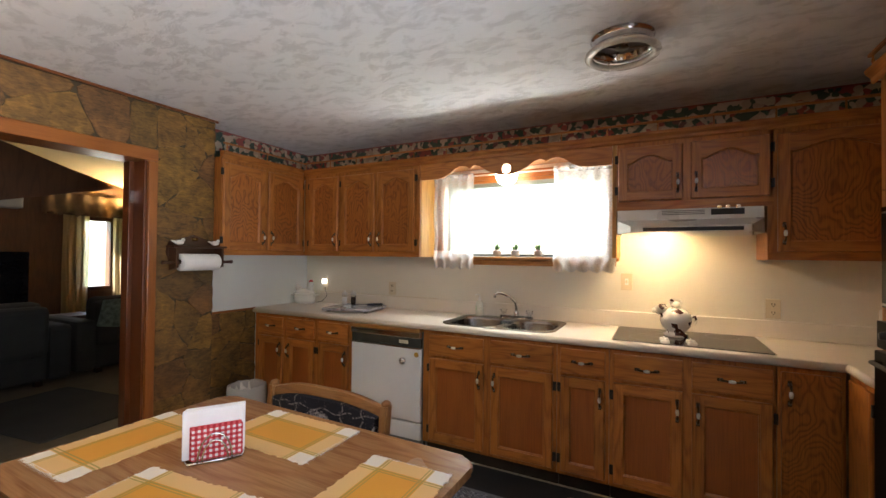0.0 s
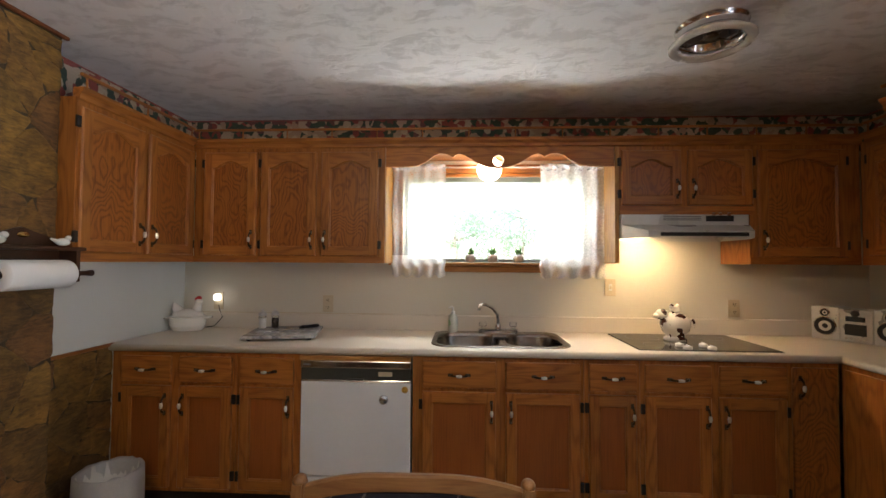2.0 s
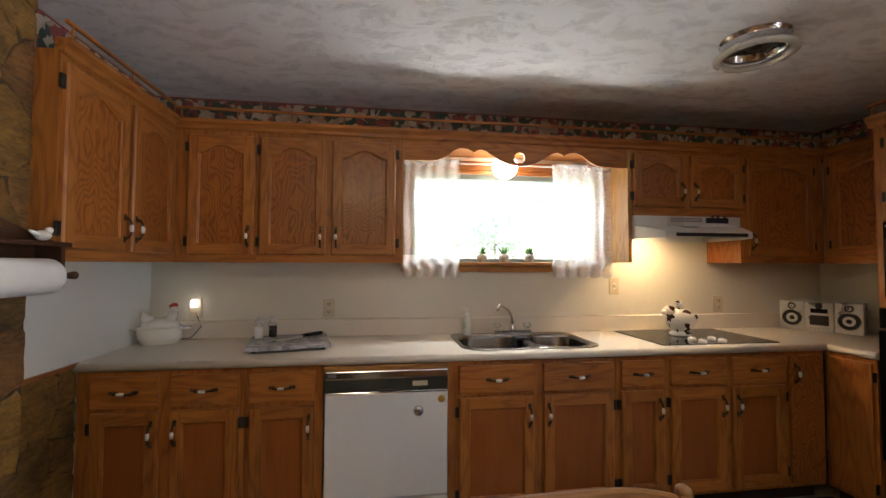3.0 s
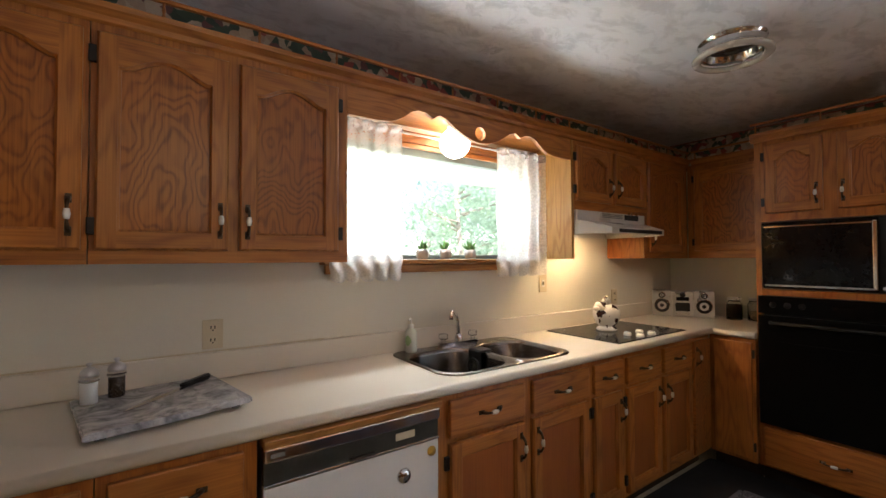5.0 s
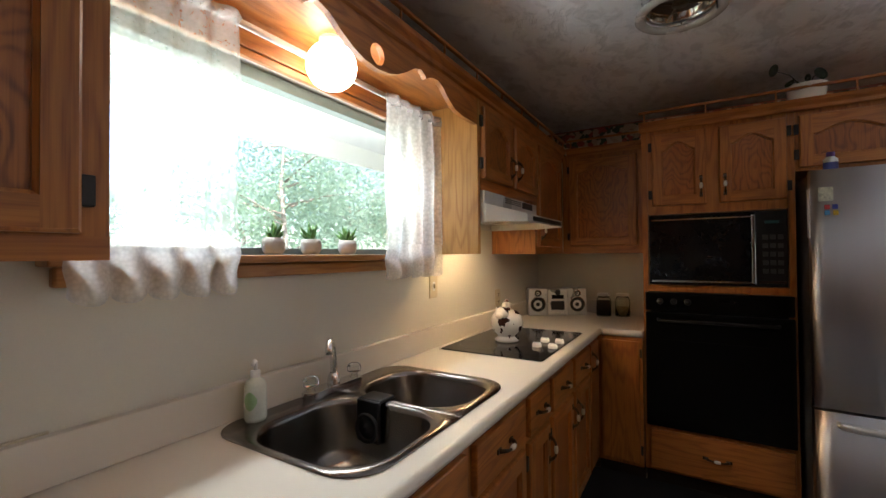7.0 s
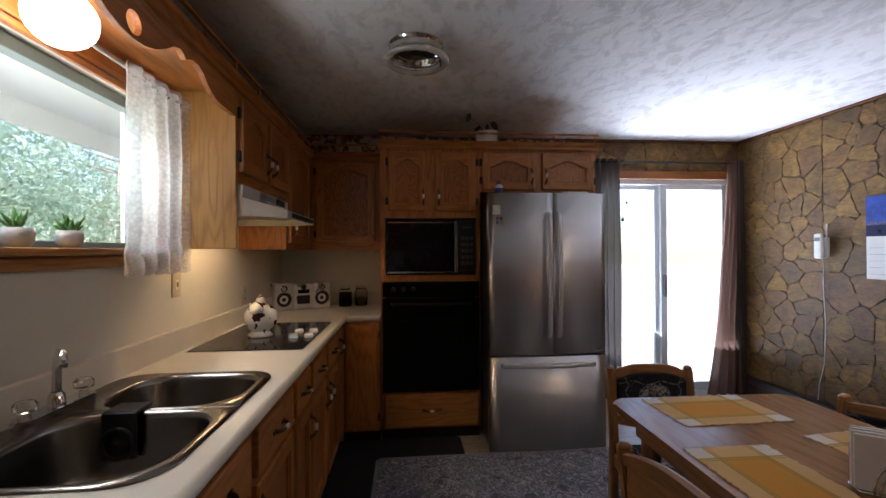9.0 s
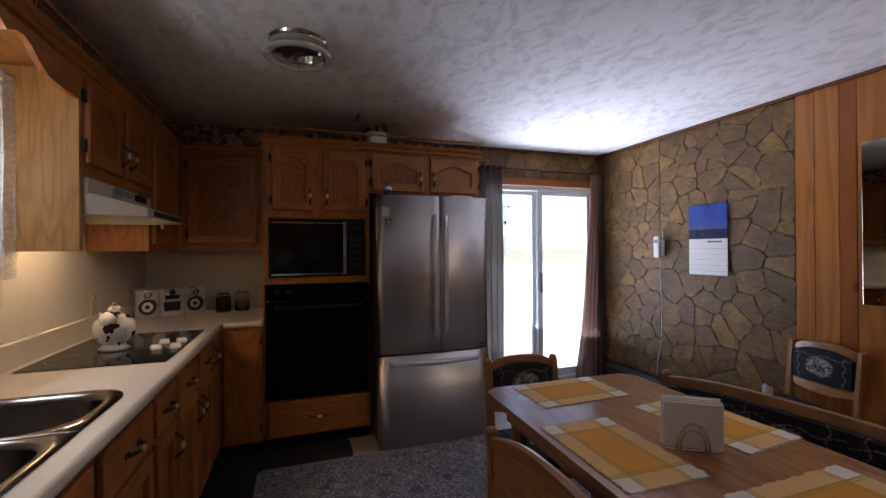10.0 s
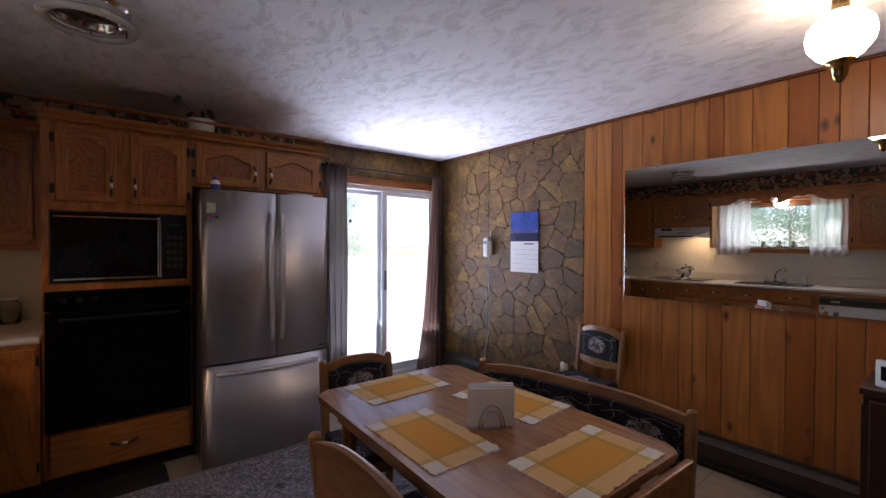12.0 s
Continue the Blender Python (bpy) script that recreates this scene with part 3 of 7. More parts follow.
structure("alcove_backing", box(XA, XA + 0.002, 4.037, 4.56, 0, 0.9), MORTAR, "dark mortar bed behind low stone facing")
for nm, y0, y1, z0, z1 in (("door_side", 0.956, 1.02, 0, 2.106), ("door_head", 0.956, 2.66, 2.106, H)):
    structure("mortar_bed_" + nm, box(XE - 0.002, XE, y0, y1, z0, z1), MORTAR, "dark mortar bed behind stone facing")
structure("wall_panel_cap", box(XA, XA + 0.018, 4.04, 4.56, 0.9, 0.918, 0.003), TRIM_H, "thin wooden cap over low stone facing")

# wallpaper border round the top of the kitchen walls
for nm, bm in (("north", box(XA, XE, YN - 0.003, YN, 2.14, H)), ("west", box(XA, XA + 0.003, 4.036, YN - 0.004, 2.14, H)),
               ("east", box(XE - 0.003, XE, 2.66, YN - 0.004, 2.14, H))):
    structure("wallpaper_" + nm, bm, PAPER_BORDER, "dark leaf and fruit wallpaper border under the ceiling")

# thin brown strips where the stone and pine walls meet the ceiling
structure("trim_1", box(XW + 0.012, XW + 0.03, YS + 0.02, 4.045, H - 0.016, H - 0.001, 0.003), TRIM_DARK, "brown ceiling trim strip")
structure("trim_2", box(XW + 0.03, XE - 0.012, YS + 0.013, YS + 0.031, H - 0.018, H - 0.001, 0.003), TRIM_DARK, "brown ceiling trim strip")
structure("trim_3", box(XE - 0.03, XE - 0.012, YS + 0.03, 2.66, H - 0.018, H - 0.001, 0.003), TRIM_DARK, "brown ceiling trim strip")

# doorway casing to the living room
for nm, bm, mt in (("doorway_casing_1", box(XW - 0.19, XW + 0.03, 3.562, 3.62, 0, 1.994, 0.006), TRIM), ("doorway_jamb_1", box(XW - 0.19, XW + 0.014, 3.543, 3.5615, 0, 1.994, 0.003), JAMB), ("doorway_casing_2", box(XW - 0.19, XW + 0.03, 2.43, 2.557, 0, 1.994, 0.006), TRIM),
                   ("doorway_casing_3", box(XW - 0.19, XW + 0.03, 2.43, 3.62, 1.994, 2.075, 0.006), TRIM_H)):
    structure(nm, bm, mt, "reddish wooden doorway casing")
b = box(XW - 0.18, XW - 0.105, 3.512, 3.5425, 0, 1.993, 0.004)
jamb = structure("door_stop", b, JAMB, "dark door stop with a steel hinge")
part("hinge", box(XW - 0.1045, XW - 0.098, 3.514, 3.542, 1.72, 1.80, 0.002), CHROME, jamb)

# window: casing, frame, glass, sill
win = tagged(new("window_1"), "wooden sliding window over the sink, bright daylight", "", "", "structure")
for nm, bm, mt in (("casing", box(-2.56, -2.49, 5.145, YN, 1.385, 2.06, 0.004), TRIM), ("casing", box(-1.21, -1.14, 5.145, YN, 1.385, 2.06, 0.004), TRIM),
                   ("casing", box(-2.49, -1.21, 5.145, YN, 2.0, 2.06, 0.004), OAK_X), ("casing", box(-2.49, -1.21, 5.152, YN, 1.975, 1.999, 0.003), OAK_X),
                   ("window_sill", box(-2.58, -1.12, 5.10, 5.24, 1.362, 1.385, 0.005), OAK_PALE_X), ("apron", box(-2.56, -1.14, 5.142, YN, 1.318, 1.361, 0.006), OAK_PALE_X),
                   ("window_frame", box(-2.49, -2.465, 5.24, 5.29, 1.386, 1.999, 0.003), ALU_GREY), ("window_frame", box(-1.235, -1.21, 5.24, 5.29, 1.386, 1.999, 0.003), ALU_GREY),
                   ("window_frame", box(-2.465, -1.235, 5.24, 5.29, 1.386, 1.41, 0.003), ALU_GREY), ("window_frame", box(-2.465, -1.235, 5.24, 5.29, 1.955, 1.999, 0.003), ALU_GREY)):
    part(nm, bm, mt, win)
pane = part("pane", box(-2.465, -1.235, 5.262, 5.266, 1.41, 1.955), PANE, win)
pane.visible_shadow = False

# sliding glass door
sld = tagged(new("door_1"), "white sliding glass patio door, closed, bright outside", "", "", "structure")
for nm, x0, x1, y0, y1, z0, z1 in (("frame", 0.63, 0.74, 1.02, 1.06, 0, 2.03), ("frame", 0.63, 0.74, 2.32, 2.36, 0, 2.03), ("frame", 0.63, 0.74, 1.06, 2.32, 1.985, 2.03),
                                   ("threshold", 0.60, 0.76, 1.06, 2.32, 0.0, 0.045), ("stile", 0.645, 0.68, 1.655, 1.715, 0.045, 1.985), ("stile", 0.69, 0.725, 1.67, 1.75, 0.045, 1.985),
                                   ("stile", 0.645, 0.68, 1.06, 1.10, 0.045, 1.985), ("stile", 0.69, 0.725, 2.28, 2.32, 0.045, 1.985), ("rail", 0.645, 0.68, 1.10, 1.655, 0.045, 0.12),
                                   ("rail", 0.69, 0.725, 1.75, 2.28, 0.045, 0.12), ("rail", 0.645, 0.68, 1.10, 1.655, 1.94, 1.985), ("rail", 0.69, 0.725, 1.75, 2.28, 1.94, 1.985)):
    part(nm, box(x0, x1, y0, y1, z0, z1, 0.004), VINYL_FRAME, sld)
part("door_handle", box(0.62, 0.645, 1.668, 1.70, 0.93, 1.14, 0.006), GREY_PLASTIC, sld, "grey latch handle")
for y0, y1, x in ((1.10, 1.655, 0.66), (1.75, 2.28, 0.706)):
    p = part("pane", box(x, x + 0.004, y0, y1, 0.12, 1.94), PANE, sld)
    p.visible_shadow = False
structure("door_head_casing", box(XE - 0.025, XE, 0.99, 2.42, 2.03, 2.105, 0.005), TRIM_H, "reddish wooden casing over the patio door")
structure("door_side_casing", box(XE - 0.025, XE, 2.36, 2.42, 0, 2.03, 0.005), TRIM, "reddish wooden casing beside the patio door")

# living room beyond the doorway
structure("living_floor", box(-9.6, -4.2, 0.5, 7.6, -0.12, -0.002), CARPET, "beige living room carpet")
structure("living_wall_north", box(-9.6, -4.2, 7.6, 7.75, 0, 3.6), DARK_PANEL, "dark wood panelled living room wall")
structure("living_wall_south", box(-9.6, -4.2, 0.35, 0.5, 0, 3.6), DARK_PANEL, "dark wood panelled living room wall")
b = box(-9.6, -9.45, 0.35, 5.53, 0, 3.9)
box(-9.6, -9.45, 5.90, 7.75, 0, 3.9, 0, b)
box(-9.6, -9.45, 5.53, 5.90, 0, 0.80, 0, b)
box(-9.6, -9.45, 5.53, 5.90, 1.92, 3.9, 0, b)
structure("living_wall_west", b, DARK_PANEL, "dark wood panelled wall with a bright window")
structure("living_wall_east", box(-4.2, -4.056, 0.35, 2.43, 0, 3.9), DARK_PANEL, "dark wood panelled living room wall")
structure("living_wall_head", box(-4.2, -4.056, 2.43, 7.75, 2.075, 3.9), DARK_PANEL, "dark panelled wall over the doorway")
structure("living_wall_side", box(-4.2, -4.056, 5.32, 7.75, 0, 2.075), DARK_PANEL, "dark panelled living room wall")
b = bmesh.new()
for lo, hi in (((0.3, 2.2), (4.4, 3.0)), ((4.4, 3.0), (7.8, 2.05))):
    vs = [b.verts.new(p) for p in ((-9.7, lo[0], lo[1]), (-4.1, lo[0], lo[1]), (-4.1, hi[0], hi[1]), (-9.7, hi[0], hi[1]),
                                   (-9.7, lo[0], lo[1] + 0.12), (-4.1, lo[0], lo[1] + 0.12), (-4.1, hi[0], hi[1] + 0.12), (-9.7, hi[0], hi[1] + 0.12))]
    for f in ((3, 2, 1, 0), (4, 5, 6, 7), (0, 1, 5, 4), (1, 2, 6, 5), (2, 3, 7, 6), (3, 0, 4, 7)):
        b.faces.new([vs[i] for i in f])
structure("living_ceiling", b, LIVING_CEILING, "pale sloping living room ceiling")
b = bmesh.new()
gv = [[b.verts.new((x, y, z)) for y, z in ((1.0, 1.2), (5.0, 2.24), (5.0, 2.28), (1.0, 3.57))] for x in (-7.55, -7.45)]
b.faces.new(gv[0])
b.faces.new(gv[1][::-1])
for i in range(4):
    b.faces.new((gv[0][i], gv[0][(i + 1) % 4], gv[1][(i + 1) % 4], gv[1][i]))
bmesh.ops.bisect_plane(b, geom=b.verts[:] + b.edges[:] + b.faces[:], plane_co=(0, 3.0, 0), plane_no=(0, -1, 0), clear_outer=True)
structure("living_gable", b, DARK_PANEL, "dark wooden gable panel under the sloping ceiling")
# unseen slab added over the rooms to block sun and sky light
structure("roof", box(-10, 1.2, 0.2, 5.4, 3.9, 4.0), SOFFIT, "unseen flat cover added to keep sun and sky light out")


# ---- cabinets ----
def leaf_frame(w, h, arch, t=0.021, stile=0.052, rail=0.055):
    """A door frame with an arched inner edge; x to the right, z up, its front at y = -t."""
    n = 16 if arch else 1
    x0, x1, z0, zt = stile, w - stile, rail, h - rail - (arch and 0.045)
    inner = []
    for i in range(n + 1):
        s = i / n
        if arch:
            k = min(1, max(0, (s - 0.07) / 0.86))
            lift = 0.045 * math.sin(math.pi * k) ** 1.15
        else:
            lift = 0
        inner.append((x0 + (x1 - x0) * s, zt + lift))
    bm = bmesh.new()
    hole = [(x0, z0)] + inner + [(x1, z0)]
    cx, cz = w / 2, h / 2
    bead = [(x + (0.007 if x < cx - 0.01 else -0.007 if x > cx + 0.01 else 0), z + (0.007 if z < cz else -0.007)) for x, z in hole]

    def ring(y, pts):
        return [bm.verts.new((x, y, z)) for x, z in pts]

    def outer(y, e):
        return [bm.verts.new(p) for p in ((e, y, e), (e, y, h - e), *((x, y, h - e) for x, _ in inner), (w - e, y, h - e), (w - e, y, e), (x1, y, e), (x0, y, e))]
    of, ob, oe = outer(-t, 0.006), outer(0, 0), outer(-t + 0.007, 0)
    inf, ins, inm, inb = ring(-t, hole), ring(-t + 0.003, hole), ring(-t + 0.008, bead), ring(0, bead)
    m = len(inner)
    # front: two stiles over the full height, then the rails between them
    bm.faces.new((of[0], of[1], of[2], inf[1], inf[0], of[-1]))
    bm.faces.new((of[-2], inf[-1], inf[-2], of[m + 1], of[m + 2], of[m + 3]))
    bm.faces.new((of[-1], inf[0], inf[-1], of[-2])).material_index = 1
    for i in range(m - 1):
        bm.faces.new((inf[1 + i], of[2 + i], of[3 + i], inf[2 + i])).material_index = 1
    for a, c in ((of, oe), (oe, ob), (inf, ins), (ins, inm), (inm, inb)):
        k = len(a)
        for i in range(k):
            bm.faces.new((a[i], a[(i + 1) % k], c[(i + 1) % k], c[i]))
    return bm, (x0, x1, z0, zt + (0.045 if arch else 0))


def pull(parent, x, y, z, upright, length=0.095):
    """A bronze bow with a white ceramic middle, on a face at y."""
    pts, rad = [], []
    for i in range(11):
        s = -1 + 2 * i / 10
        d = s * length / 2
        out = 0.026 * (1 - s ** 4)
        pts.append((x, y - 0.003 - out, z + d) if upright else (x + d, y - 0.003 - out, z))
        rad.append(0.0035 + 0.0045 * abs(s) ** 2)
    h = tube(pts, rad, 8)
    for s in (-1, 1):
        e = s * length / 2
        box(x - 0.008 if upright else x + e - 0.014, x + 0.008 if upright else x + e + 0.014, y - 0.005, y,
            z + e - 0.014 if upright else z - 0.008, z + e + 0.014 if upright else z + 0.008, 0.002, h)
    part("handle", h, BRASS_DARK, parent, "dark bronze bow pull")
    g = lathe([(0, -0.016), (0.007, -0.015), (0.0095, 0), (0.007, 0.015), (0, 0.016)], 10)
    if not upright:
        g.transform(Matrix.Rotation(radians(90), 4, "Y"))
    g.transform(Matrix.Translation((x, y - 0.029, z)))
    part("grip", g, CERAMIC, parent, "white ceramic grip")


def leaf(cab, x0, x1, z0, z1, arch, side, high, hinge=True):
    """A cabinet door on a front at y = 0. side: -1 handle at the left edge, 1 at the right."""
    w, h = x1 - x0, z1 - z0
    bm, (ix0, ix1, iz0, iz1) = leaf_frame(w, h, arch)
    bm.transform(Matrix.Translation((x0, -0.001, z0)))
    d = part("door", bm, (OAK_Z, OAK_X), cab)
    pb = box(x0 + ix0 - 0.005, x0 + ix1 + 0.005, -0.0065, -0.002, z0 + iz0 - 0.005, z0 + iz1 + 0.002)
    part("panel", pb, OAK_PANEL if arch else OAK_LOW, d)
    if side:
        hx = x0 + 0.026 if side < 0 else x1 - 0.026
        pull(d, hx, -0.021, z1 - 0.10 if high else z0 + 0.10, True)
    if hinge:
        gx = x1 + 0.008 if side < 0 else x0 - 0.008
        for hz in (z0 + 0.07, z1 - 0.07):
            part("hinge", box(gx - 0.012, gx + 0.012, -0.014, -0.0005, hz - 0.026, hz + 0.026, 0.003), BLACK_IRON, d, "black iron hinge")


def drawer(cab, x0, x1, z0, z1):
    d = part("drawer_front", box(x0, x1, -0.021, -0.001, z0, z1, 0.005), OAK_X, cab)
    pull(d, (x0 + x1) / 2, -0.021, (z0 + z1) / 2, False)


def base_unit(x0, x1, doors, label, drawers=True):
    c = thing("base_cabinet", pose(x0, 4.565, 0), label, "cabinet", "base cabinets under the counter")
    w = x1 - x0
    bm = box(0.001, w - 0.001, 0, 0.60, 0.10, 0.874)
    bm.faces.ensure_lookup_table()
    bmesh.ops.delete(bm, geom=[max(bm.faces, key=lambda f: f.calc_center_median().z)], context="FACES_ONLY")
    part("body", bm, OAK_Z, c)
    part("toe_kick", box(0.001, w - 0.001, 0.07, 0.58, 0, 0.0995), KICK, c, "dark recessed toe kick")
    for a, e, side in doors:
        if drawers:
            leaf(c, a - x0, e - x0, 0.125, 0.685, False, side, True)
            drawer(c, a - x0, e - x0, 0.706, 0.85)
        else:
            leaf(c, a - x0, e - x0, 0.125, 0.85, False, side, True)
    return c


OAKY = "honey oak base cabinet with bronze and ceramic pulls"
base_unit(-4.05, -3.327, ((-3.985, -3.70, 1), (-3.65, -3.35, -1)), OAKY + ", two doors")
base_unit(-3.326, -2.962, ((-3.302, -3.0, 1),), OAKY + ", one door")
base_unit(-2.342, -1.42, ((-2.286, -1.888, 1), (-1.836, -1.442, -1)), OAKY + " under the sink")
base_unit(-1.419, -1.127, ((-1.396, -1.148, 1),), OAKY + ", narrow")
base_unit(-1.126, -0.367, ((-1.104, -0.764, 1), (-0.722, -0.382, -1)), OAKY + " under the cooktop")
c = base_unit(-0.366, -0.112, (), "honey oak corner cabinet with one plain tall door", False)
d = part("door", box(0.014, 0.235, -0.02, -0.001, 0.125, 0.85, 0.005), OAK_PANEL, c)
pull(d, 0.045, -0.02, 0.75, True)
c = thing("base_cabinet", pose(-0.10, 4.56, 0, 0, 0, FACE_W), "honey oak return cabinet with a plain front", "cabinet", "base cabinets under the counter")
part("body", box(0.0, 0.262, 0, 0.70, 0.10, 0.874), OAK_Z, c)
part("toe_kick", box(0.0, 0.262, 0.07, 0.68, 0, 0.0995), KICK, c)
part("door", box(0.03, 0.245, -0.016, -0.001, 0.125, 0.85, 0.004), OAK_Z, c)
for hz in (0.2, 0.78):
    part("hinge", box(0.247, 0.26, -0.014, -0.001, hz - 0.026, hz + 0.026, 0.003), BLACK_IRON, c)


def wall_unit(m, w, z0, doors, label, d=0.293, name="wall_cabinet", arch=True, z1=2.12, top=2.078):
    c = thing(name, m, label, "cabinet", "wall cabinets")
    part("body", box(0.001, w - 0.001, 0, d, z0, z1), OAK_Z, c)
    part("bottom_rail", box(0.001, w - 0.001, -0.0022, -0.0002, z0, doors[0][3] - 0.004), OAK_X, c)
    for a, e, side, lo in doors:
        leaf(c, a, e, lo, top, arch, side, False)
    return c


UP = "honey oak wall cabinet with arched raised-panel doors"
wall_unit(pose(-3.80, 4.037, 0, 0, 0, FACE_E), 0.835, 1.376, ((0.012, 0.385, 1, 1.42), (0.42, 0.80, -1, 1.42)), UP, 0.253)
wall_unit(pose(-3.80, 4.875, 0), 0.425, 1.376, ((0.07, 0.41, 1, 1.42),), UP + ", single door")
c = wall_unit(pose(-3.374, 4.875, 0), 0.811, 1.376, ((0.016, 0.373, 1, 1.42), (0.407, 0.767, -1, 1.42)), UP + ", beside the window")
part("end_panel", box(0.8105, 0.8135, 0.022, 0.293, 1.378, 2.088), OAK_PALE, c, "pale oak end panel")
c = wall_unit(pose(-1.115, 4.875, 0), 0.80, 1.685, ((0.008, 0.363, 1, 1.74), (0.405, 0.783, -1, 1.74)), "short honey oak cabinet over the range hood")
part("end_panel", box(-0.027, -0.0005, 0, 0.294, 1.385, 2.12, 0.002), OAK_PALE, c, "long pale oak end panel")
wall_unit(pose(-0.345, 4.875, 0), 0.64, 1.385, ((0.045, 0.55, -1, 1.43),), "honey oak corner wall cabinet beside the range hood")
wall_unit(pose(0.30, 4.872, 0, 0, 0, FACE_W), 0.58, 1.385, ((0.055, 0.515, 0, 1.44),), "dark oak wall cabinet in the corner", 0.305)

# scalloped valance board between the cabinets, with a round hole in its middle
edge = [(-2.56, 1.985), (-2.42, 1.985), (-2.36, 1.991), (-2.30, 2.02), (-2.26, 2.052), (-2.22, 2.067), (-2.18, 2.064), (-2.15, 2.052), (-2.137, 2.044), (-2.122, 2.056), (-2.10, 2.066),
        (-2.06, 2.055), (-2.01, 2.022), (-1.96, 1.996), (-1.91, 1.980), (-1.853, 1.974)]
edge += [(-3.706 - x, z) for x, z in edge[-2::-1]]
HOLE, HX, HZ = 0.034, -1.853, 2.021


def low_edge(x):
    for (xa, za), (xb, zb) in zip(edge, edge[1:]):
        if xa <= x <= xb:
            return za + (zb - za) * (x - xa) / (xb - xa)
    return edge[-1][1]


stations = sorted({round(x, 4) for x, _ in edge if abs(x - HX) > HOLE} | {round(HX - HOLE * math.cos(math.pi * i / 10), 4) for i in range(11)})
val = thing("valance_board", pose(-2.56, 4.875, 0), "scalloped oak valance board over the window", "valance")
bm = bmesh.new()


def plate(pts):
    bm.faces.new([bm.verts.new((x + 2.56, y, z)) for x, y, z in pts])


for xa, xb in zip(stations, stations[1:]):
    la, lb = low_edge(xa), low_edge(xb)
    inside = abs((xa + xb) / 2 - HX) < HOLE
    ha, hb = (math.sqrt(max(0, HOLE ** 2 - (x - HX) ** 2)) for x in (xa, xb))
    spans = [(la, lb, HZ - ha, HZ - hb), (HZ + ha, HZ + hb, 2.12, 2.12)] if inside else [(la, lb, 2.12, 2.12)]
    for z0, z1, z2, z3 in spans:
        plate(((xa, 0, z0), (xb, 0, z1), (xb, 0, z3), (xa, 0, z2)))
        plate(((xa, 0.02, z0), (xa, 0.02, z2), (xb, 0.02, z3), (xb, 0.02, z1)))
        plate(((xa, 0, z0), (xa, 0.02, z0), (xb, 0.02, z1), (xb, 0, z1)))
        plate(((xa, 0, z2), (xb, 0, z3), (xb, 0.02, z3), (xa, 0.02, z2)))
bmesh.ops.remove_doubles(bm, verts=bm.verts[:], dist=0.0004)
part("board", bm, OAK_X, val)
part("soffit", box(0.0, 1.414, 0.021, 0.293, 2.09, 2.119), OAK_X, val)


def crown(m, w, label):
    """A moulding along the tops of cabinets, with a thin gallery rail over it."""
    t = thing("crown_moulding", m, label, "moulding")
    prof = [(-0.004, 2.105), (-0.012, 2.112), (-0.014, 2.128), (-0.03, 2.146), (-0.034, 2.162), (0.02, 2.162), (0.02, 2.121), (-0.001, 2.121)]
    bm = bmesh.new()
    a, c = [bm.verts.new((0, y, z)) for y, z in prof], [bm.verts.new((w, y, z)) for y, z in prof]
    for i in range(len(prof)):
        j = (i + 1) % len(prof)
        bm.faces.new((a[i], a[j], c[j], c[i]))
    bm.faces.new(a)
    bm.faces.new(c[::-1])
    part("moulding", bm, OAK_X, t)
    part("gallery_rail", box(0, w, -0.024, -0.008, 2.214, 2.228, 0.003), OAK_X, t)
    k = max(2, round(w / 0.28))
    for i in range(k):
        px = 0.03 + (w - 0.06) * i / (k - 1)
        part("spindle", lathe([(0.004, 2.162), (0.006, 2.17), (0.0035, 2.18), (0.006, 2.19), (0.0035, 2.205), (0.005, 2.214)], 8, None, Matrix.Translation((px, -0.016, 0))), OAK_Z, t)


crown(pose(-3.80, 4.037, 0, 0, 0, FACE_E), 0.80, "oak crown moulding with gallery rail on cabinets")
crown(pose(-3.80, 4.875, 0), 4.10, "long oak crown moulding with gallery rail over cabinets")
crown(pose(0.30, 4.835, 0, 0, 0, FACE_W), 0.54, "oak crown moulding with gallery rail in the corner")
crown(pose(-0.10, 4.30, 0, 0, 0, FACE_W), 1.62, "oak crown moulding with gallery rail over the oven tower")

# counter with its cut-out for the sink, and the splash behind
ctr = thing("countertop", pose(0, 0, 0), "cream laminate counter in an L shape", "countertop")
for bx in ((XA + 0.002, -2.235, 4.545, 5.168), (-1.472, XE - 0.002, 4.545, 5.168), (-2.235, -1.472, 4.545, 4.605), (-2.235, -1.472, 5.085, 5.168), (-0.108, XE - 0.002, 4.297, 4.545)):
    part("slab", box(*bx, 0.8755, 0.915), LAMINATE, ctr)
for cx, sx in ((-2.235, 1), (-1.472, -1)):
    part("corner_fill", slab([(cx, 4.605), (cx + sx * 0.07, 4.605), (cx, 4.675)], 0.8755, 0.9149), LAMINATE, ctr)
part("front_edge", tube([(XA + 0.003, 4.545, 0.8955), (-0.108, 4.545, 0.8955)], 0.0193, 12), LAMINATE, ctr)
part("front_edge", tube([(-0.108, 4.545, 0.8955), (-0.108, 4.298, 0.8955)], 0.0193, 12), LAMINATE, ctr)
part("backsplash", box(XA + 0.002, XE - 0.002, 5.141, 5.168, 0.9155, 1.02, 0.004), LAMINATE, ctr)
part("sealant", box(XA + 0.002, -2.56, 5.158, 5.1685, 1.0202, 1.0245), ALMOND, ctr, "amber line of old sealant")
part("backsplash", box(XE - 0.022, XE - 0.002, 4.297, 5.147, 0.9155, 1.02, 0.004), LAMINATE, ctr)

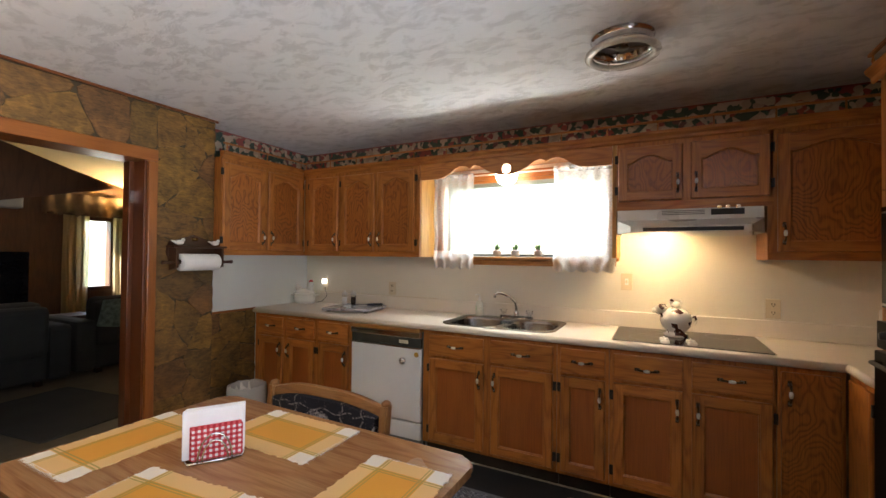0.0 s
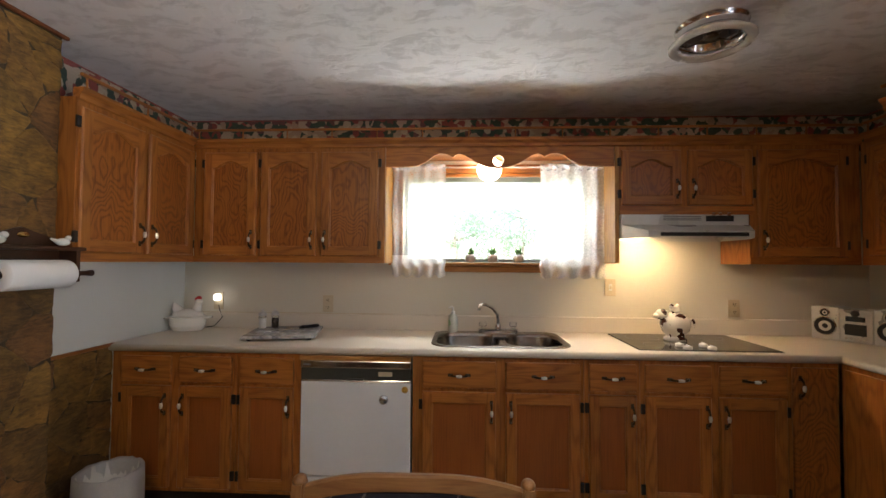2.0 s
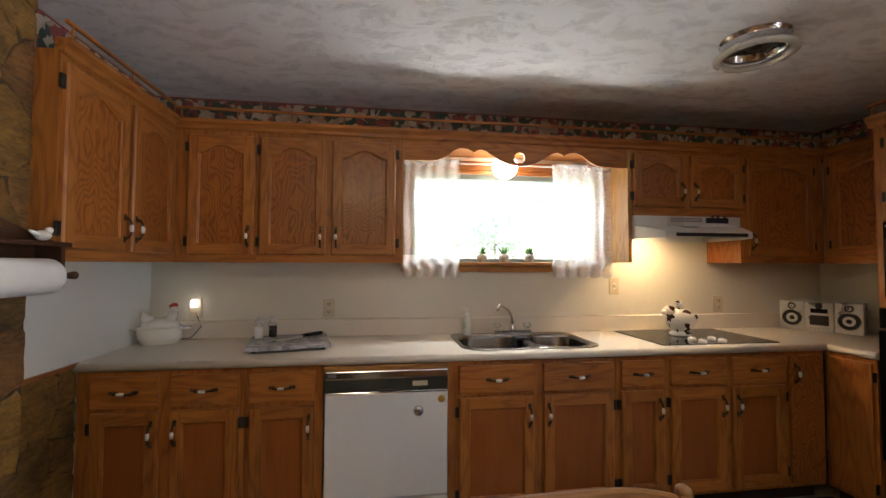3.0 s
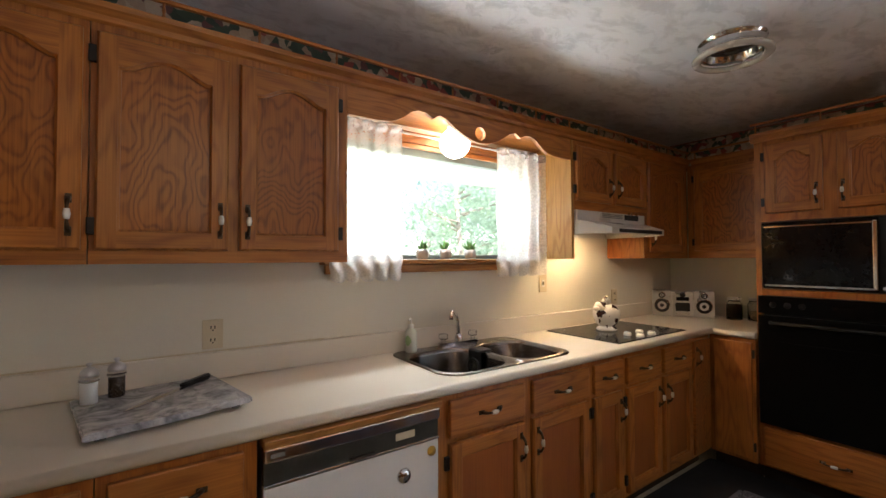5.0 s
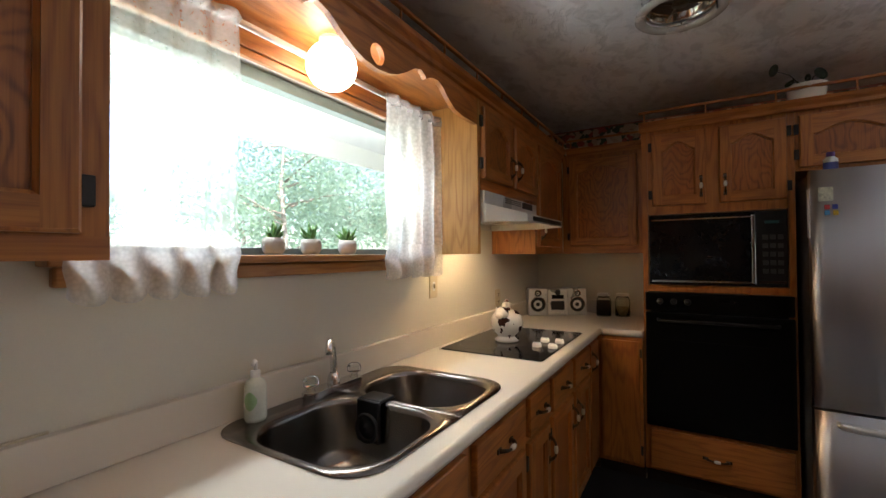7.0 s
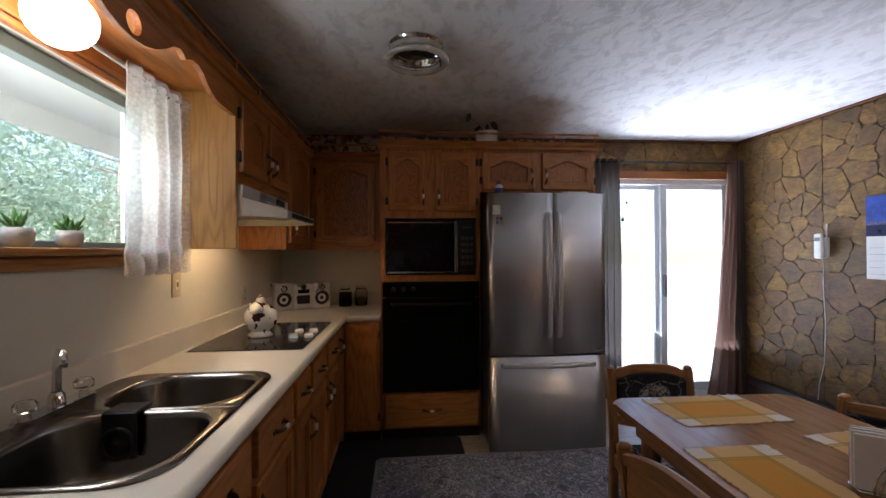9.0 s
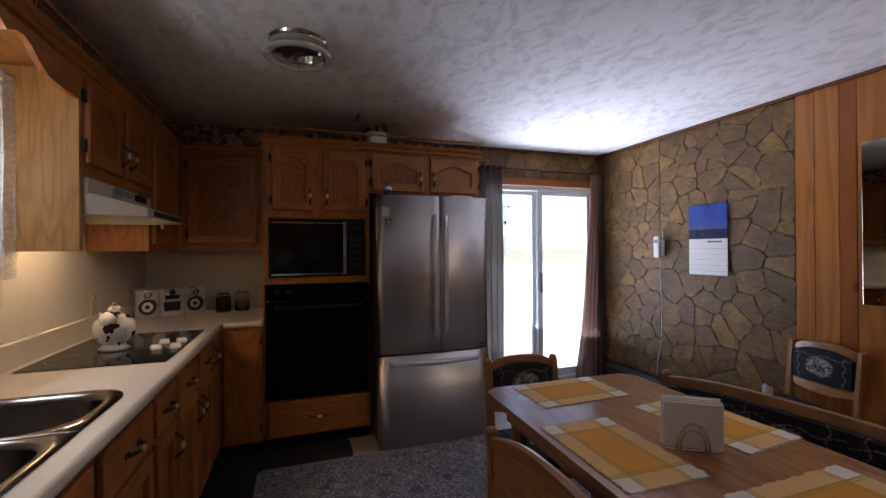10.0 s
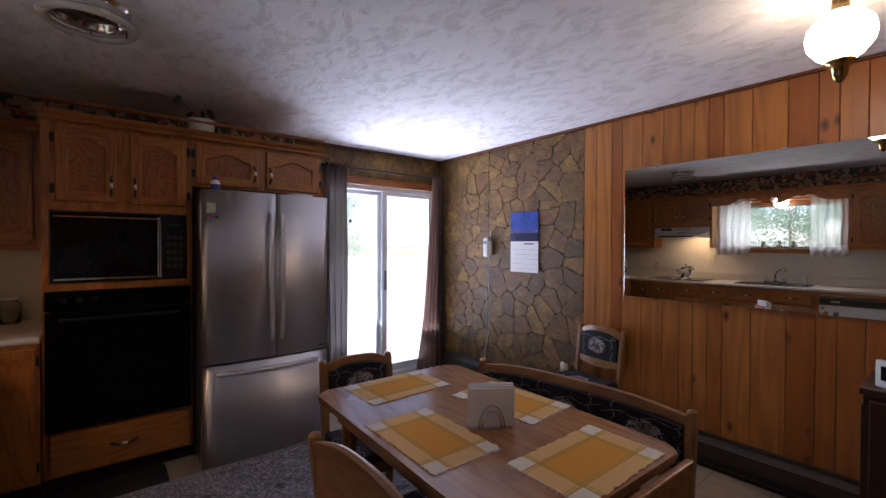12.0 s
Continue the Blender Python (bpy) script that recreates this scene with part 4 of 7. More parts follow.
# dishwasher
dw = thing("dishwasher", pose(-2.955, 4.535, 0), "white built-in dishwasher with a dark control strip", "dishwasher")
part("body", box(0.005, 0.605, 0.03, 0.60, 0.02, 0.85), GREY_PLASTIC, dw)
part("door", box(0.003, 0.607, 0, 0.03, 0.225, 0.735, 0.006), WHITE, dw)
part("lower_panel", box(0.003, 0.607, 0.004, 0.03, 0.10, 0.214, 0.005), WHITE, dw)
part("kick_plate", box(0.003, 0.607, 0.06, 0.08, 0.0, 0.10), BLACK_PLASTIC, dw)
cp = part("control_panel", box(0.003, 0.607, 0.002, 0.03, 0.737, 0.805, 0.004), mottled("dark_olive_panel", (0.06, 0.06, 0.05), 0.2, 0.2, 0.2), dw, "dark control strip")
part("chrome_strip", box(0.003, 0.607, -0.012, 0.03, 0.807, 0.848, 0.006), CHROME, dw)
part("chrome_strip", box(0.003, 0.607, -0.003, 0.004, 0.732, 0.742, 0.002), CHROME, dw)
part("latch", box(0.26, 0.35, -0.008, 0.004, 0.742, 0.752, 0.002), BLACK_IRON, dw)
part("name_plate", box(0.43, 0.505, -0.001, 0.003, 0.764, 0.788, 0.001), ALMOND, dw)
part("badge", box(0.02, 0.06, -0.0135, -0.011, 0.82, 0.832), GREY_PLASTIC, dw)
part("wood_strip", box(0.0, 0.61, -0.022, 0.05, 0.8505, 0.8745, 0.004), OAK_PALE_X, dw, "oak filler strip under the counter")
k = lathe([(0, 0.016), (0.02, 0.014), (0.026, 0.004), (0.027, 0)], 20, None, Matrix.Rotation(radians(90), 4, "X"))
k.transform(Matrix.Translation((0.46, 0, 0.64)))
single("round_magnet", k, CHROME, pose(-2.955, 4.534, 0), "round chrome magnet on the dishwasher door", "magnet")
k = lathe([(0, 0.005), (0.017, 0.004), (0.018, 0)], 18, None, Matrix.Rotation(radians(90), 4, "X"))
k.transform(Matrix.Translation((0.575, 0, 0.695)))
single("sticker", k, mottled("yellow_sticker", (0.5, 0.28, 0.03), 0.5, 0, 0.4, 60), pose(-2.955, 4.534, 0), "round yellow sticker on the dishwasher", "sticker")

# oven tower with microwave, and the cabinet over the fridge
tw = thing("oven_cabinet", pose(-0.085, 4.29, 0, 0, 0, FACE_W), "tall honey oak cabinet round the wall oven", "cabinet", "wall cabinets")
for bx in ((0, 0.03, 0, 0.70, 0.10, 2.12), (0.69, 0.72, 0, 0.70, 0.10, 2.12), (0.031, 0.689, 0, 0.70, 1.61, 2.12), (0.031, 0.689, 0, 0.70, 0.10, 0.365), (0.031, 0.689, 0, 0.70, 1.155, 1.195), (0.031, 0.689, 0.66, 0.69, 0.366, 1.609)):
    part("board", box(*bx), OAK_Z, tw)
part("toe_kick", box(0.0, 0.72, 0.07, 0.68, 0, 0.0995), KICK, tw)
d = part("drawer_front", box(0.03, 0.70, -0.021, -0.001, 0.115, 0.345, 0.005), OAK_X, tw)
pull(d, 0.36, -0.021, 0.235, False, 0.11)
leaf(tw, 0.056, 0.331, 1.66, 2.085, True, 1, False)
leaf(tw, 0.392, 0.687, 1.66, 2.085, True, -1, False)

ov = thing("wall_oven", pose(-0.085, 4.29, 0, 0, 0, FACE_W), "black built-in wall oven with a glass door", "oven")
part("body", box(0.035, 0.685, 0.004, 0.60, 0.372, 1.15), BLACK_PLASTIC, ov)
part("control_panel", box(0.012, 0.708, -0.022, 0.003, 1.045, 1.152, 0.004), BLACK_OVEN, ov)
part("door", box(0.012, 0.708, -0.030, 0.003, 0.368, 1.035, 0.006), BLACK_OVEN, ov)
part("window", box(0.12, 0.60, -0.0325, -0.0305, 0.52, 0.88), BLACK_OVEN, ov)
hb = tube([(0.08, -0.031, 0.995), (0.08, -0.06, 0.995), (0.36, -0.066, 0.995), (0.64, -0.06, 0.995), (0.64, -0.031, 0.995)], 0.009, 8)
part("handle", hb, BLACK_PLASTIC, ov)
for kx in (0.09, 0.16, 0.23):
    k = lathe([(0, 0.02), (0.014, 0.018), (0.018, 0)], 14, None, Matrix.Rotation(radians(90), 4, "X"))
    k.transform(Matrix.Translation((kx, -0.0225, 1.10)))
    part("knob", k, BLACK_PLASTIC, ov)
part("clock", box(0.36, 0.46, -0.0245, -0.0225, 1.085, 1.12), BLACK_GLASS, ov)

mw = thing("microwave_oven", pose(-0.085, 4.29, 0, 0, 0, FACE_W), "black microwave oven with chrome trim, built in", "microwave")
part("body", box(0.036, 0.684, 0.005, 0.45, 1.198, 1.605), BLACK_PLASTIC, mw)
part("door", box(0.036, 0.545, -0.016, 0.004, 1.205, 1.60, 0.005), BLACK_GLASS, mw)
part("control_panel", box(0.549, 0.684, -0.016, 0.004, 1.205, 1.60, 0.005), BLACK_PLASTIC, mw)
part("chrome_trim", box(0.05, 0.53, -0.019, -0.0165, 1.572, 1.58), CHROME, mw)
part("chrome_trim", box(0.05, 0.53, -0.019, -0.0165, 1.214, 1.224), CHROME, mw)
part("handle", box(0.528, 0.548, -0.04, -0.017, 1.215, 1.585, 0.005), CHROME, mw)
part("display", box(0.59, 0.65, -0.0185, -0.0165, 1.535, 1.55), LED, mw)
for r_ in range(5):
    for c_ in range(3):
        part("key", box(0.578 + 0.032 * c_, 0.602 + 0.032 * c_, -0.0185, -0.0165, 1.27 + 0.045 * r_, 1.295 + 0.045 * r_, 0.001), GREY_KEY, mw)
part("chrome_trim", box(0.56, 0.676, -0.019, -0.0165, 1.216, 1.232), CHROME, mw)
part("window", box(0.09, 0.48, -0.0175, -0.0163, 1.25, 1.55), BLACK_GLASS, mw)

oc = thing("fridge_cabinet", pose(-0.085, 3.569, 0, 0, 0, FACE_W), "honey oak cabinet over the refrigerator", "cabinet", "wall cabinets")
part("body", box(0.0, 0.875, 0, 0.70, 1.80, 2.12), OAK_Z, oc)
part("side_board", box(0.855, 0.875, 0.0, 0.70, 1.50, 1.799), OAK_Z, oc)
leaf(oc, 0.016, 0.405, 1.815, 2.085, True, 1, False)
leaf(oc, 0.46, 0.853, 1.815, 2.085, True, -1, False)

# refrigerator
fr = thing("refrigerator", pose(-0.335, 3.553, 0, 0, 0, FACE_W) @ Matrix.Diagonal((0.96, 1, 0.993, 1)), "stainless steel refrigerator with two doors over a drawer", "refrigerator")
part("body", box(0.004, 0.844, 0.075, 0.82, 0.03, 1.765, 0.006), mottled("dark_grey_case", (0.10, 0.10, 0.105), 0.4, 0.5), fr)
for fx in (0.06, 0.78):
    part("foot", lathe([(0.02, 0), (0.02, 0.03)], 12, None, Matrix.Translation((fx, 0.2, 0))), BLACK_PLASTIC, fr)


def bowed(x0, x1, z0, z1, whole=0.848):
    """A door skin whose front bulges a little over the whole width."""
    bm = bmesh.new()
    rows = []
    n = 10
    for i in range(n + 1):
        x = x0 + (x1 - x0) * i / n
        s = (x / whole - 0.5) * 2
        y = 0.0 + 0.022 * s * s
        rows.append([bm.verts.new((x, y, z)) for z in (z0, z1)] + [bm.verts.new((x, 0.072, z)) for z in (z1, z0)])
    for a, c in zip(rows, rows[1:]):
        for i in range(4):
            f = bm.faces.new((a[i], a[(i + 1) % 4], c[(i + 1) % 4], c[i]))
            f.smooth = i == 0
    bm.faces.new(rows[0])
    bm.faces.new(rows[-1][::-1])
    return bm


dl = part("door", bowed(0.0, 0.457, 0.668, 1.775), STEEL, fr)
dr = part("door", bowed(0.462, 0.848, 0.668, 1.775), STEEL, fr)
dd = part("drawer_front", bowed(0.0, 0.848, 0.014, 0.655), STEEL, fr)
def strap(path, across, wide, thick):
    """A flat bowed bar: path of (along, out), its width laid along the other axis."""
    bm = bmesh.new()
    rows = []
    for k, (a, y) in enumerate(path):
        cut = wide * (0.75 if k in (0, len(path) - 1) else 1.0)
        quad = ((-cut, 0.0), (-cut * 0.7, -thick), (cut * 0.7, -thick), (cut, 0.0))
        rows.append([bm.verts.new((across + q, y + d, a) if across is not None else (a, y + d, 0.604 + q)) for q, d in quad])
    for a, c in zip(rows, rows[1:]):
        for i in range(4):
            bm.faces.new((a[i], a[(i + 1) % 4], c[(i + 1) % 4], c[i])).smooth = i == 1
    bm.faces.new(rows[0])
    bm.faces.new(rows[-1][::-1])
    return bm


BOW = [(-1.0, 0.0), (-0.96, -0.026), (-0.8, -0.036), (-0.4, -0.046), (0.0, -0.05), (0.4, -0.046), (0.8, -0.036), (0.96, -0.026), (1.0, 0.0)]
for p, hx in ((dl, 0.422), (dr, 0.494)):
    part("handle", strap([(1.215 + 0.43 * s, y) for s, y in BOW], hx, 0.016, 0.014), HANDLE_STEEL, p, "long flat steel bar handle")
part("handle", strap([(0.424 + 0.345 * s, y + 0.016 * s * s) for s, y in BOW], None, 0.018, 0.014), HANDLE_STEEL, dd, "long flat steel bar handle")
part("badge", box(0.78, 0.835, 0.005, 0.0135, 0.69, 0.70), GREY_PLASTIC, dr)


# ---- table and seats ----
tb = thing("dining_table", pose(-2.032, 2.872, 0, 0, 0, -1.5), "brown oak kitchen table with rounded corners", "table")
bm = slab(round_rect(-0.63, 0.63, -0.405, 0.405, 0.06), 0.712, 0.74, "z", None, 0.008)
part("tabletop", bm, OAK_DARK, tb)
part("apron", box(-0.54, 0.54, -0.33, -0.31, 0.62, 0.711), OAK_DARK, tb)
part("apron", box(-0.54, 0.54, 0.31, 0.33, 0.62, 0.711), OAK_DARK, tb)
part("apron", box(-0.54, -0.52, -0.309, 0.309, 0.62, 0.711), OAK_DARK, tb)
part("apron", box(0.52, 0.54, -0.309, 0.309, 0.62, 0.711), OAK_DARK, tb)
for sx in (-1, 1):
    for sy in (-1, 1):
        bm = lathe([(0.028, 0), (0.032, 0.05), (0.026, 0.10), (0.034, 0.3), (0.03, 0.5), (0.036, 0.55), (0.036, 0.711)], 14, None, Matrix.Translation((sx * 0.5, sy * 0.29, 0)))
        part("leg", bm, CHAIR_WOOD, tb)
part("end_leaf", box(-0.665, -0.637, -0.40, 0.40, 0.52, 0.715, 0.006), OAK_DARK, tb, "end leaf let down")
part("slide", box(-0.662, -0.60, 0.02, 0.05, 0.716, 0.7245), CHROME, tb)


def seat_with_back(name, w, label, m, category, group):
    """A wooden seat with an arched, upholstered back; its front faces -y."""
    t = thing(name, m, label, category, group)
    hw = w / 2
    for s in (-1, 1):
        px = s * (hw - 0.02)
        bm = bmesh.new()
        for z0, y0, z1, y1 in ((0, 0.205, 0.42, 0.18), (0.42, 0.18, 0.772, 0.222)):
            v = []
            for z, y in ((z0, y0), (z1, y1)):
                v.append([bm.verts.new((px + dx, y + dy, z)) for dx, dy in ((-0.018, -0.022), (0.018, -0.022), (0.018, 0.022), (-0.018, 0.022))])
            for i in range(4):
                bm.faces.new((v[0][i], v[0][(i + 1) % 4], v[1][(i + 1) % 4], v[1][i]))
            bm.faces.new(v[0][::-1])
            bm.faces.new(v[1])
        bmesh.ops.remove_doubles(bm, verts=bm.verts[:], dist=0.001)
        bmesh.ops.bevel(bm, geom=[e for e in bm.edges if len(e.link_faces) == 2], offset=0.006, segments=2, affect="EDGES")
        part("back_post", bm, CHAIR_WOOD, t)
        part("finial", ball(px, 0.222, 0.772, 0.02, 0.024, 0.016, 12), CHAIR_WOOD, t)
        part("front_leg", box(px - 0.018, px + 0.018, -0.20, -0.164, 0, 0.375, 0.005), CHAIR_WOOD, t)
        part("side_rail", box(px - 0.012, px + 0.012, -0.163, 0.158, 0.315, 0.375, 0.004), CHAIR_WOOD, t)
    n = 18

    def rail(zlo, zhi, arch_lo, arch_hi, y0, y1, inset):
        bm = bmesh.new()
        rows = []
        for i in range(n + 1):
            s = i / n
            x = -hw + inset + (w - 2 * inset) * s
            up = math.sin(math.pi * s)
            wave = up + 0.10 * math.sin(3 * math.pi * s)
            a, c = zlo + arch_lo * up, zhi + arch_hi * wave
            yo = -0.018 * up
            rows.append([bm.verts.new(p) for p in ((x, y0 + yo, a), (x, y0 + yo + 0.004, c - 0.004), (x, (y0 + y1) / 2 + yo, c), (x, y1 + yo, c - 0.004), (x, y1 + yo, a))])
        for a, c in zip(rows, rows[1:]):
            for i in range(5):
                bm.faces.new((a[i], a[(i + 1) % 5], c[(i + 1) % 5], c[i]))
        bm.faces.new(rows[0])
        bm.faces.new(rows[-1][::-1])
        return bm
    part("top_rail", rail(0.726, 0.762, 0.040, 0.046, 0.205, 0.238, 0.038), CHAIR_RAIL, t)
    part("lower_rail", rail(0.51, 0.554, -0.018, 0.0, 0.182, 0.21, 0.038), CHAIR_RAIL, t)
    part("back_cushion", rail(0.556, 0.724, 0.0, 0.042, 0.178, 0.212, 0.05), TAPESTRY, t, "black floral tapestry back")
    part("back_board", rail(0.556, 0.724, 0.0, 0.042, 0.213, 0.226, 0.04), CHAIR_RAIL, t)
    part("seat", box(-hw + 0.005, hw - 0.005, -0.215, 0.155, 0.376, 0.428, 0.018), TAPESTRY_SEAT, t, "black floral tapestry seat")
    part("front_rail", box(-hw + 0.04, hw - 0.04, -0.195, -0.17, 0.315, 0.375, 0.004), CHAIR_RAIL, t)
    part("stretcher", box(-hw + 0.04, hw - 0.04, -0.19, -0.175, 0.14, 0.17, 0.004), CHAIR_RAIL, t)
    return t


GR = "seats round the kitchen table"
seat_with_back("dining_bench", 0.68, "short oak bench with black floral tapestry back", pose(-2.20, 3.225, 0, 0, 0, 1), "bench", GR)
chair_a = seat_with_back("dining_chair", 0.43, "oak dining chair with black floral tapestry, at the table end", pose(-1.31, 2.912, 0, 0, 0, -95), "chair", GR)
seat_with_back("dining_bench", 1.08, "long oak bench with black floral tapestry back", pose(-2.11, 2.51, 0, 0, 0, 187), "bench", GR)
chair_b = copy_thing(chair_a, pose(-1.46, 1.235, 0, 0, 0, 172))
tagged(chair_b, "oak dining chair with floral tapestry against the wall")

# ---- over the counter ----
def prism(profile, x0, x1, bm=None):
    """Extrudes a profile of (y, z) along x."""
    b = bmesh.new()
    a, c = [b.verts.new((x0, y, z)) for y, z in profile], [b.verts.new((x1, y, z)) for y, z in profile]
    n = len(profile)
    for i in range(n):
        b.faces.new((a[i], a[(i + 1) % n], c[(i + 1) % n], c[i]))
    b.faces.new(a)
    b.faces.new(c[::-1])
    return join(b, bm)


hd = thing("range_hood", pose(-1.11, 4.68, 0), "pale enamel range hood with a lit lamp", "range hood")
bm = bmesh.new()
ring = ((0.085, 0.0), (0.665, 0.0), (0.75, 0.17), (0.75, 0.488), (0.0, 0.488), (0.0, 0.17))
lo, hi = [bm.verts.new((x, y, 1.535)) for x, y in ring], [bm.verts.new((x, y, 1.572 if y == 0 else 1.62)) for x, y in ring]
for i in range(6):
    bm.faces.new((lo[i], lo[(i + 1) % 6], hi[(i + 1) % 6], hi[i]))
bm.faces.new((hi[0], hi[1], hi[2], hi[5]))
bm.faces.new((hi[2], hi[3], hi[4], hi[5]))
cn = part("canopy", bm, HOOD, hd)
sol = cn.modifiers.new("thickness", "SOLIDIFY")
sol.thickness = 0.004
part("upper_box", box(0.0, 0.75, 0.178, 0.488, 1.6205, 1.684, 0.003), HOOD, hd)
part("dark_lip", box(0.15, 0.63, -0.006, -0.0045, 1.542, 1.563), BLACK_PLASTIC, hd, "black slotted lip")
part("filter", box(0.31, 0.70, 0.14, 0.46, 1.57, 1.585), SILVER_PLASTIC, hd)
part("lamp", box(0.19, 0.29, 0.19, 0.29, 1.575, 1.59, 0.004), HOOD_LAMP, hd, "warm glowing hood lamp")
for i in range(3):
    z = 1.648 + 0.010 * i
    part("vent_slot", box(0.25, 0.47, 0.173, 0.1775, z, z + 0.005), GREY_PLASTIC, hd)
part("switch_plate", box(0.50, 0.66, 0.173, 0.1775, 1.642, 1.676), BLACK_PLASTIC, hd)
for x in (0.53, 0.57, 0.62):
    part("switch", box(x, x + 0.022, 0.168, 0.1728, 1.676, 1.696, 0.002), CHROME, hd)

# double sink
def rr4(x0, x1, y0, y1, ne, nw, sw, se, k=6):
    pts = []
    for cx, cy, r, a0 in ((x1, y1, ne, 0), (x0, y1, nw, 90), (x0, y0, sw, 180), (x1, y0, se, 270)):
        ox, oy = cx + (-r if a0 in (0, 270) else r), cy + (-r if a0 in (0, 90) else r)
        for i in range(k + 1):
            a = radians(a0 + 90 * i / k)
            pts.append((ox + r * math.cos(a), oy + r * math.sin(a)))
    return pts


def bowl(outer, inner, depth):
    x0, x1, y0, y1 = inner
    bm = bmesh.new()
    loops = [[bm.verts.new((x, y, 0.9155)) for x, y in outer], [bm.verts.new((x, y, 0.9195)) for x, y in outer]]
    for ins, z in ((-0.008, 0.920), (0.0, 0.917), (0.004, 0.90), (0.012, 0.915 - depth * 0.75), (0.026, 0.915 - depth * 0.95), (0.06, 0.915 - depth)):
        loops.append([bm.verts.new((x, y, z)) for x, y in rr4(x0 + ins, x1 - ins, y0 + ins, y1 - ins, *(max(0.02, r - ins * 0.5) for r in (0.12, 0.12, 0.13, 0.13)))])
    for a, c in zip(loops, loops[1:]):
        for i in range(len(a)):
            f = bm.faces.new((a[i], a[(i + 1) % len(a)], c[(i + 1) % len(a)], c[i]))
            f.smooth = True
    bm.faces.new(loops[-1])
    return bm


sk = thing("kitchen_sink", pose(0, 0, 0), "stainless steel double kitchen sink set in the counter", "sink")
part("basin", bowl(rr4(-2.252, -1.832, 4.597, 5.132, 0.002, 0.09, 0.11, 0.002), (-2.226, -1.85, 4.628, 5.04), 0.19), SINK_STEEL, sk)
part("basin", bowl(rr4(-1.832, -1.455, 4.597, 5.132, 0.09, 0.002, 0.002, 0.11), (-1.812, -1.482, 4.635, 5.04), 0.17), SINK_STEEL, sk)
for x, d in ((-2.04, 0.19), (-1.65, 0.17)):
    part("drain", lathe([(0, 0.001), (0.018, 0.002), (0.022, 0.006), (0.04, 0.006), (0.043, 0.001)], 20, None, Matrix.Translation((x, 4.82, 0.915 - d))), CHROME, sk)

fc = thing("kitchen_faucet", pose(-1.835, 5.092, 0.92), "chrome kitchen faucet with two clear knobs", "faucet")
part("base", slab(round_rect(-0.13, 0.13, -0.028, 0.028, 0.026), 0.0005, 0.022, "z", None, 0.004), CHROME, fc)
part("spout", tube([(0, 0, 0.02), (0, 0, 0.08), (-0.006, -0.005, 0.12), (-0.042, -0.036, 0.165), (-0.088, -0.076, 0.190), (-0.116, -0.101, 0.193), (-0.130, -0.113, 0.18), (-0.132, -0.114, 0.16)], 0.011, 10), CHROME, fc)
part("collar", lathe([(0.022, 0.02), (0.02, 0.05), (0.013, 0.06)], 16), CHROME, fc)
for s in (-1, 1):
    part("knob", lathe([(0.014, 0.022), (0.012, 0.035), (0.024, 0.042), (0.026, 0.06), (0.02, 0.068), (0, 0.07)], 12, None, Matrix.Translation((s * 0.1, 0, 0)), False), JAR_GLASS, fc, "clear faceted knob")

sp = thing("strainer_holder", pose(-1.846, 4.90, 0), "black strainer holder hung over the sink divider", "strainer")
part("saddle", box(-0.028, 0.045, -0.045, 0.045, 0.921, 0.932, 0.004), BLACK_PLASTIC, sp)
part("flap", box(-0.036, -0.024, -0.045, 0.045, 0.80, 0.929, 0.004), BLACK_PLASTIC, sp)
side = Matrix.Translation((-0.037, 0, 0.845)) @ Matrix.Rotation(radians(-90), 4, "Y")
part("strainer_ring", lathe([(0.034, 0.0), (0.036, 0.007), (0.045, 0.008), (0.047, 0.0)], 24, None, side), BLACK_PLASTIC, sp)
part("strainer_cup", lathe([(0.034, 0.001), (0.028, 0.004), (0.012, 0.005), (0.011, 0.012), (0.0, 0.013)], 20, None, side), BLACK_PLASTIC, sp)


sb = thing("soap_bottle", pose(-2.135, 5.092, 0.9195), "clear pump bottle of green hand soap by the sink", "soap bottle")
part("bottle", lathe([(0, 0), (0.031, 0), (0.0345, 0.01), (0.0335, 0.07), (0.0325, 0.108), (0.026, 0.122), (0.015, 0.13), (0.012, 0.138), (0, 0.138)], 20), SOAP, sb)
lab = bmesh.new()
edge = [[lab.verts.new((0.0348 * math.cos(radians(170 + 8 * i)), 0.0348 * math.sin(radians(170 + 8 * i)), 0.065 + s * (0.006 + 0.022 * math.sin(math.pi * i / 9)))) for i in range(10)] for s in (-1, 1)]
for i in range(9):
    lab.faces.new((edge[0][i], edge[0][i + 1], edge[1][i + 1], edge[1][i]))
part("label", lab, mottled("green_label", (0.38, 0.58, 0.30), 0.4), sb, "pale green oval label")
part("pump", tube([(0, 0, 0.138), (0, 0, 0.178), (-0.012, -0.012, 0.183), (-0.03, -0.03, 0.178)], 0.006, 8), WHITE_PLASTIC, sb)
part("collar", lathe([(0.015, 0.132), (0.015, 0.150), (0.006, 0.152)], 14), WHITE_PLASTIC, sb)
sb.scale = (0.9, 0.9, 0.92)

